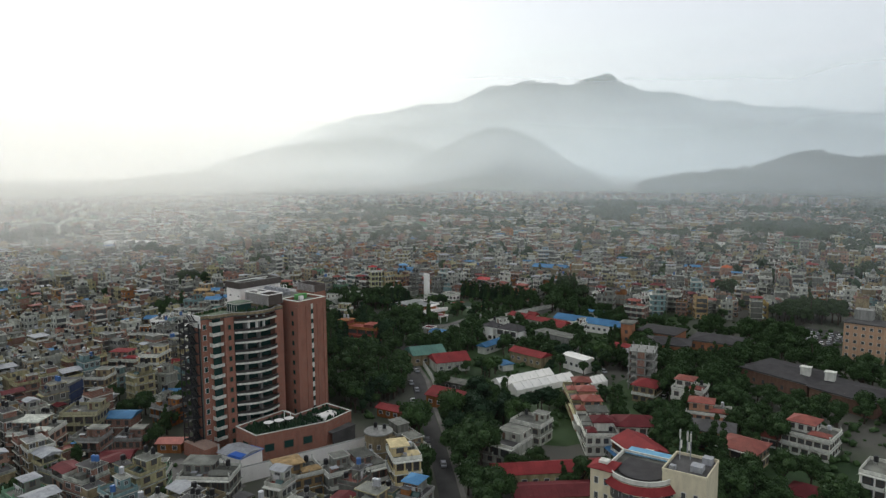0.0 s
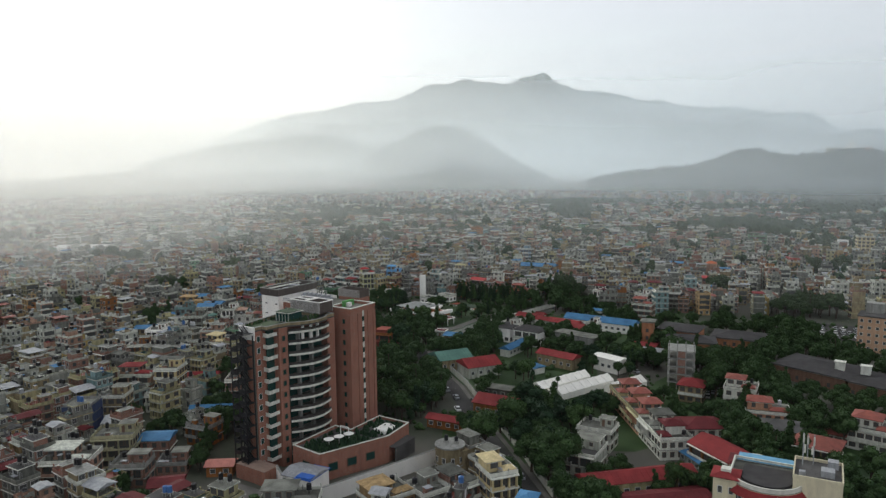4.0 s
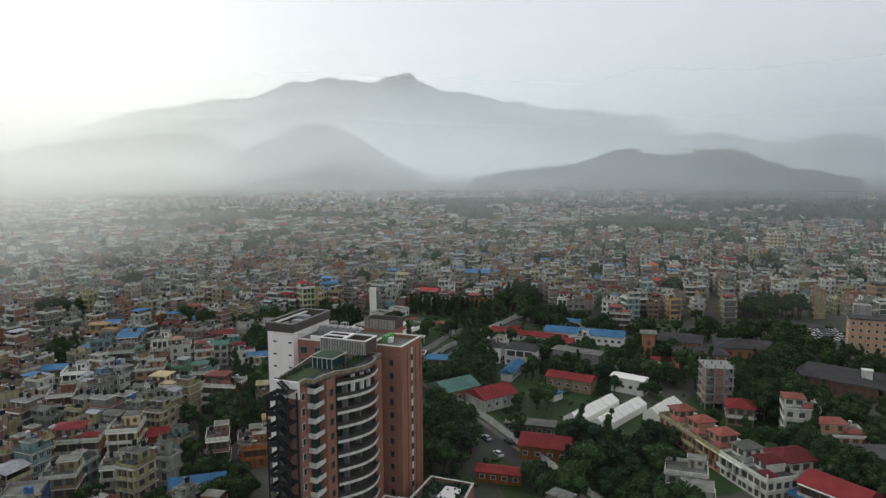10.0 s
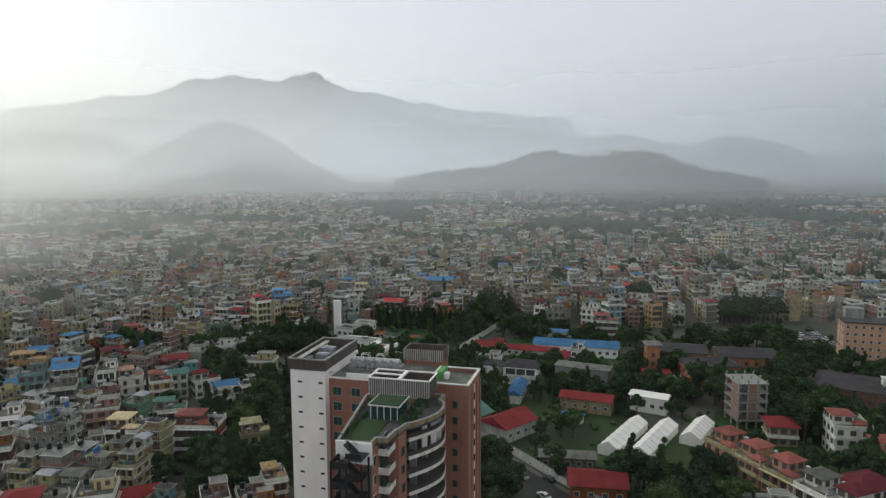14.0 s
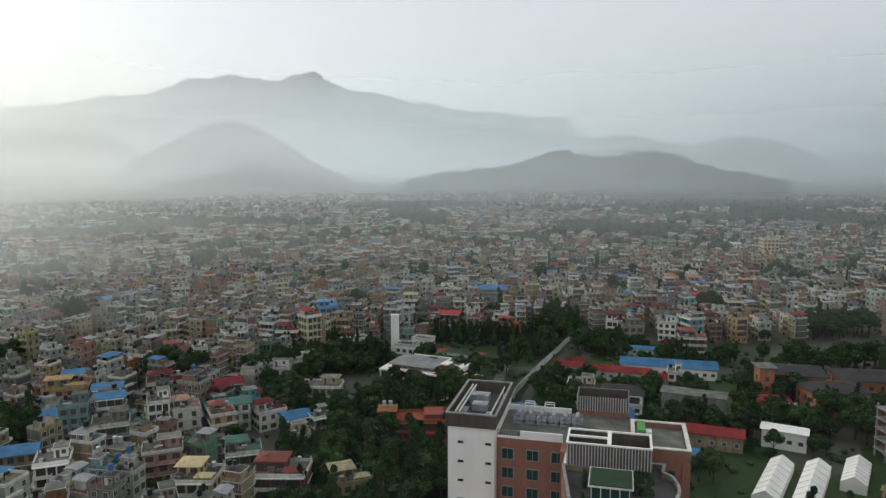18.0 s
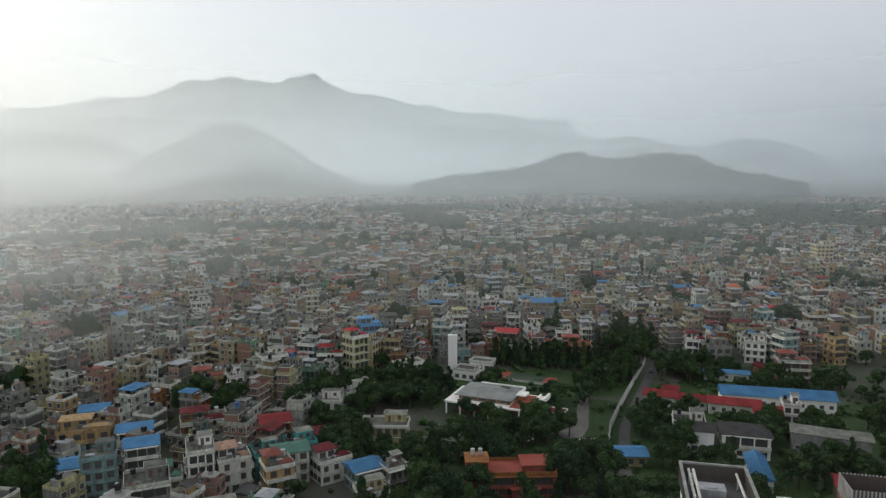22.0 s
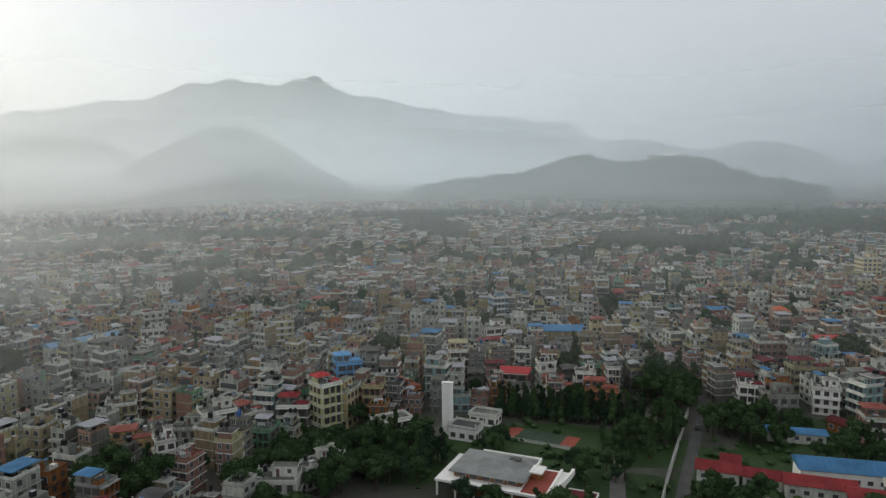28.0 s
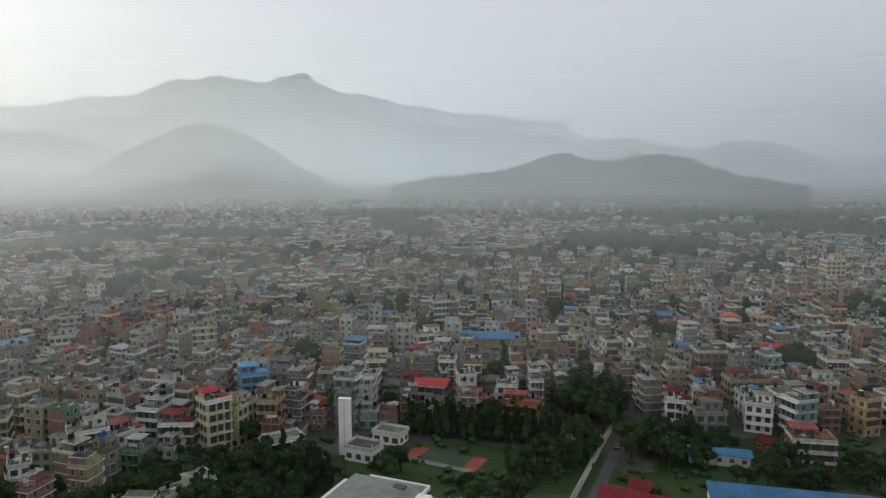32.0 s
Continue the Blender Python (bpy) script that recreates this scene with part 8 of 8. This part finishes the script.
for x, y, rz in town_cells(-460, 460, -150, 520, 7.9, rngh):
    if not seen_ground(x, y) or inside(x, y, OPEN) or near_line(x, y, ROAD, 9) or near_line(x, y, LANE, 5.5) or in_woods(x, y) or not free(x, y, 3.4):
        continue
    if rngh.random() < 0.13:
        ROWS_T.append((rngh.choice(TREES + TALL[:1]), x, y, rngh.uniform(0, 360), rngh.uniform(0.4, 0.8), rngh.uniform(0.5, 0.85)))
        continue
    CELLS.append((line_distance(x, y, CORE), x, y, rz + rngh.choice([0, 0, 180, 90, 270]) + rngh.gauss(0, 4)))
CELLS.sort()
for k, (dist, x, y, turn) in enumerate(CELLS):
    if k < 222:
        stamp(rngh.choice(NEAR), x, y, 0, turn, 1.0, rngh.uniform(0.9, 1.06))
    else:
        FAR.append((x, y, turn, rngh.uniform(4.6, 7.7), rngh.uniform(4.8, 7.8), rngh.choice([1, 2, 2, 3, 3, 3, 4, 4, 5])))
for cx, cy, rx, ry in WOODS:          # small parks near by: trees, not clumps
    if math.hypot(cx, cy) < 430:
        for i in range(int(rx * ry / 11) + 3):
            a, k = rngh.uniform(0, 6.2832), math.sqrt(rngh.random())
            s = rngh.uniform(0.7, 1.15)
            if free(cx + rx * k * math.cos(a), cy + ry * k * math.sin(a), 1.0):
                ROWS_T.append((rngh.choice(TREES + TALL[:1]), cx + rx * k * math.cos(a), cy + ry * k * math.sin(a), rngh.uniform(0, 360), s, s * rngh.uniform(0.9, 1.15)))
joined_trees("town_trees", ROWS_T[260:], "green trees between houses and gardens")
for x, y, rz in town_cells(-1500, 1500, 520, 1400, 11.0, rngh, 6, 9):
    az = math.degrees(math.atan2(x + 40, y + 60))
    if not -52 < az < 50 or in_woods(x, y) or rngh.random() < 0.16:
        continue
    FAR.append((x, y, rz + rngh.choice([0, 90]) + rngh.gauss(0, 6), rngh.uniform(6.0, 11.0), rngh.uniform(6.0, 11.0), rngh.choice([1, 2, 2, 3, 3, 3, 4, 4, 5] if y < 950 else [1, 2, 2, 3])))
for x, y, rz in town_cells(-2000, 2000, 1400, 2300, 19, rngh, 6, 9):
    az = math.degrees(math.atan2(x + 40, y + 60))
    if -52 < az < 50 and rngh.random() < 0.7:
        FAR.append((x, y, rz + rngh.gauss(0, 6), rngh.uniform(8, 15), rngh.uniform(8, 15), rngh.choice([1, 2, 2, 3])))


def far_town(places, group_label):
    """Houses too far off to be picked apart, as one mesh: walls, windows, balconies, roof, stair cabin, tank."""
    rng = random.Random(5)
    gz = ground_height(np.array([p[0] for p in places]), np.array([p[1] for p in places]))
    mb = MB()
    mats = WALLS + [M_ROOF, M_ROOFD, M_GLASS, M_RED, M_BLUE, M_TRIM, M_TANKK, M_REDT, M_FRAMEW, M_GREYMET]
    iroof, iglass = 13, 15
    for (x, y, rz, w, d, fl), g in zip(places, gz):
        az = math.degrees(math.atan2(x - HUB[0], y - HUB[1]))
        if g > (24 if az > 5 else 30) or (g > 4 and rng.random() < g / 34):
            continue
        c, s = math.cos(radians(rz)), math.sin(radians(rz))
        wall = rng.choices(range(13), WEIGHT)[0]
        bare = rng.choice([8, 4, 12, 10]) if rng.random() < 0.45 else wall
        h = fl * 2.9
        close, near = math.hypot(x, y) < 420, y < 950
        ov, edge = rng.choice([0.15, 0.3, 0.45]), rng.choice([18, 18, 11, 0, 1, wall])

        def bx(x0, y0, z0, x1, y1, z1, mside, mtop, mends=None):
            k = len(mb.v)
            for zz in (z0, z1):
                for px, py in ((x0, y0), (x1, y0), (x1, y1), (x0, y1)):
                    mb.v.append((x + px * c - py * s, y + px * s + py * c, g + zz))
            for i, q in enumerate(((0, 1, 5, 4), (1, 2, 6, 5), (2, 3, 7, 6), (3, 0, 4, 7))):
                mb.f.append(tuple(k + i for i in q))
                mb.m.append(mside if mends is None or i % 2 == 0 else mends)
            mb.f.append((k + 4, k + 5, k + 6, k + 7))
            mb.m.append(mtop)

        bx(-w / 2, -d / 2, -1, w / 2, d / 2, h, wall, iroof + (rng.random() < 0.35), bare)
        if near:
            n, nd = (3 if w > 7.4 else 2), 2
            for k in range(fl):          # windows stand a hand's width proud
                z0 = k * 2.9 + 0.9
                for i in range(n):
                    cx = -w / 2 + w * (i + 0.5) / n
                    ww = rng.uniform(0.45, 0.8)
                    bx(cx - ww, -d / 2 - 0.08, z0, cx + ww, d / 2 + 0.08, z0 + 1.4, iglass, wall)
                    if close:
                        bx(cx - ww - 0.12, -d / 2 - 0.05, z0 - 0.12, cx + ww + 0.12, d / 2 + 0.05, z0 + 1.52, 21, 21)
                if bare == wall:
                    for i in range(nd):
                        cy = -d / 2 + d * (i + 0.5) / nd
                        bx(-w / 2 - 0.08, cy - 0.6, z0, w / 2 + 0.08, cy + 0.6, z0 + 1.4, iglass, wall)
                if close:
                    bx(-w / 2 - ov, -d / 2 - ov, k * 2.9 - 0.24, w / 2 + ov, d / 2 + ov, k * 2.9, edge, 13)
            if rng.random() < 0.7 and close:          # dark sheets on the front stand in for loggia shade
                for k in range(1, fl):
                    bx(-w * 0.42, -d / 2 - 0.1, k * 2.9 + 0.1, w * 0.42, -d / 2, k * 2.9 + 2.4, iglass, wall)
            if close:
                for i in range(4):
                    a, b, e = rng.uniform(-0.45, 0.25) * w, rng.uniform(-0.45, 0.25) * d, rng.uniform(0.5, 1.6)
                    bx(a, b, h, a + e, b + rng.uniform(0.5, 1.6), h + rng.uniform(0.6, 2.0), rng.choice([19, 10, 8, 22, 18, wall]), rng.choice([14, 17, 22, 14, 18, 13]))
            if rng.random() < 0.75:
                band = edge
                for k in range(1, fl):
                    bx(-w / 2 - 0.2, -d / 2 - 1.0, k * 2.9 - 0.15, w / 2 * rng.choice([0.2, 1.0, 1.0]), -d / 2, k * 2.9 + 0.6, band, band)
        else:
            for k in range(fl):
                z0 = k * 2.9 + 0.9
                bx(-w * 0.36, -d / 2 - 0.08, z0, w * 0.36, d / 2 + 0.08, z0 + 1.3, iglass, wall)
        t = rng.random()
        if t < 0.68:
            cw, cd = w * rng.uniform(0.4, 0.85), d * rng.uniform(0.35, 0.6)
            a, b = -w / 2 + rng.random() * (w - cw), -d / 2 + rng.random() * (d - cd)
            bx(a, b, h, a + cw, b + cd, h + 2.5, wall, iroof if rng.random() < 0.85 else rng.choice([16, 17, 20, 22]), bare)
            if near:
                bx(a + 0.6, b - 0.06, h + 0.8, a + 1.6, b, h + 1.9, iglass, wall)
                bx(a + 0.5, b + 0.5, h + 2.5, a + 1.6, b + 1.6, h + 3.8, rng.choice([19, 19, 19, 22, 10]), rng.choice([19, 22]))
        elif t < 0.80:
            top = rng.choice([16, 17, 20, 22, 22, 22, 13, 14])
            bx(-w / 2 - 0.3, -d / 2 - 0.3, h + 1.9, w / 2 + 0.3, d / 2 + 0.3, h + 2.1, top, top)
        if near:
            for q in ((-w / 2, -d / 2, w / 2, -d / 2 + 0.18), (-w / 2, d / 2 - 0.18, w / 2, d / 2), (-w / 2, -d / 2 + 0.18, -w / 2 + 0.18, d / 2 - 0.18), (w / 2 - 0.18, -d / 2 + 0.18, w / 2, d / 2 - 0.18)):
                bx(q[0], q[1], h, q[2], q[3], h + 0.8, edge if edge != 0 else wall, edge)
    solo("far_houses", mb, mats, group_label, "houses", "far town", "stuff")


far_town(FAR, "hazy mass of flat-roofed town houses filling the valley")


# ---- far woods and hill forests ----
def wood_stuff(name, places, label, leaf, detail=2):
    rng = random.Random(9)
    lumps = []
    for k in range(4):
        bm = bmesh.new()
        bmesh.ops.create_icosphere(bm, subdivisions=detail, radius=1.0)
        cv = []
        for vt in bm.verts:
            p = vt.co
            s = 1 + 0.35 * noise.noise(p * 1.7 + Vector((k * 7, 0, 0))) + 0.22 * noise.noise(p * 4 + Vector((0, k * 5, 0)))
            cv.append((p.x * s, p.y * s, p.z * s))
        lumps.append((np.array(cv), [tuple(q.index for q in fc.verts) for fc in bm.faces]))
        bm.free()
    vs, fs, o = [], [], 0
    for x, y, z, r, hh in places:
        cv, cf = rng.choice(lumps)
        a = rng.uniform(0, 6.28)
        c, s = math.cos(a), math.sin(a)
        vs.append(np.stack([x + r * (cv[:, 0] * c - cv[:, 1] * s), y + r * (cv[:, 0] * s + cv[:, 1] * c), z + hh * (0.6 + cv[:, 2] * 0.6)], 1))
        fs += [tuple(i + o for i in q) for q in cf]
        o += len(cv)
    me = bpy.data.meshes.new(name)
    me.from_pydata(np.concatenate(vs).tolist(), [], fs)
    me.materials.append(leaf)
    tagged(new(name, me), label, "trees", "", "stuff")


rngw = random.Random(3)
lot = []
for cx, cy, rx, ry in WOODS:
    if math.hypot(cx, cy) < 430:
        continue
    for i in range(int(rx * ry / 16) + 4):
        a, k = rngw.uniform(0, 6.2832), math.sqrt(rngw.random())
        r = rngw.uniform(4.2, 7.0)
        lot.append((cx + rx * k * math.cos(a), cy + ry * k * math.sin(a), 0, r, r * rngw.uniform(1.5, 2.2)))
for i in range(4600):       # single trees among the far houses
    az, d = radians(rngw.uniform(-48, 48)), rngw.uniform(420, 1700)
    r = rngw.uniform(2.0, 4.6)
    lot.append((HUB[0] + d * math.sin(az), HUB[1] + 60 + d * math.cos(az), 0, r, r * 2.6))
lot = [q for q in lot if not inside(q[0], q[1], OPEN)]
wood_stuff("far_trees", lot, "dark green clumps of trees among far houses", M_LEAFD)
lot = []
for az0, az1, d0, d1, cnt, r0, r1 in ((6, 37, 1290, 1500, 2300, 6, 12), (-14, 6, 1690, 2000, 1300, 9, 17)):
    az, dd = np.radians(np.array([rngw.uniform(az0, az1) for _ in range(cnt)])), np.array([rngw.uniform(d0, d1) for _ in range(cnt)])
    X, Y = HUB[0] + dd * np.sin(az), HUB[1] + dd * np.cos(az)
    Z = ground_height(X, Y)
    for x, y, z in zip(X, Y, Z):
        if z > 30:
            r = rngw.uniform(r0, r1)
            lot.append((x, y, z - 1, r, r * rngw.uniform(0.9, 1.4)))
# taller trees standing out along the two crests
for dist, az0, az1, cnt, r0, r1 in ((1440, 8, 36, 210, 4.5, 9), (1400, 8, 36, 160, 4.5, 8), (1900, -13, 3, 150, 6, 11), (1850, -12, 2, 110, 6, 11)):
    for i in range(cnt):
        a, dd = radians(rngw.uniform(az0, az1)), dist + rngw.uniform(-14, 14)
        x, y = HUB[0] + dd * math.sin(a), HUB[1] + dd * math.cos(a)
        z, r = float(ground_height(np.array([x]), np.array([y]))[0]), rngw.uniform(r0, r1)
        if z > 24:
            lot.append((x, y, z - 1, r, r * rngw.uniform(1.2, 2.2)))
lot = [q for q in lot if math.hypot(q[0] - 622, q[1] - 1265) > 30]      # the stupa's terrace stays open
wood_stuff("hill_forest", lot, "dense dark forest covering the near hills", M_FOREST)

# ---- shrubs and rough growth in the gardens ----
lot = []
for i in range(5200):
    x, y = rngw.uniform(-85, 215), rngw.uniform(-75, 225)
    if not inside(x, y, OPEN) or near_line(x, y, ROAD, 5.2) or near_line(x, y, LANE, 3.2) or not free(x, y, 0.4) or inside(x, y, [(-3, 143), (-2, 138), (3, 136.5), (9, 145), (13.5, 156), (19, 168), (25, 181), (22, 182), (15.5, 170), (10, 158), (5, 147)]):
        continue
    if y < -20 and 20 < x < 60:
        continue
    if noise.noise(Vector((x / 17, y / 17, 3))) > -0.05:
        r = rngw.uniform(0.6, 1.7)
        lot.append((x, y, -0.2, r, r * rngw.uniform(0.8, 1.5)))
wood_stuff("garden_shrubs", lot, "rough green shrubs and undergrowth in the gardens", M_LEAF, 1)
print("cells", len(CELLS), "far", len(FAR), "trees", len(ROWS_T), "objects", len(bpy.data.objects))
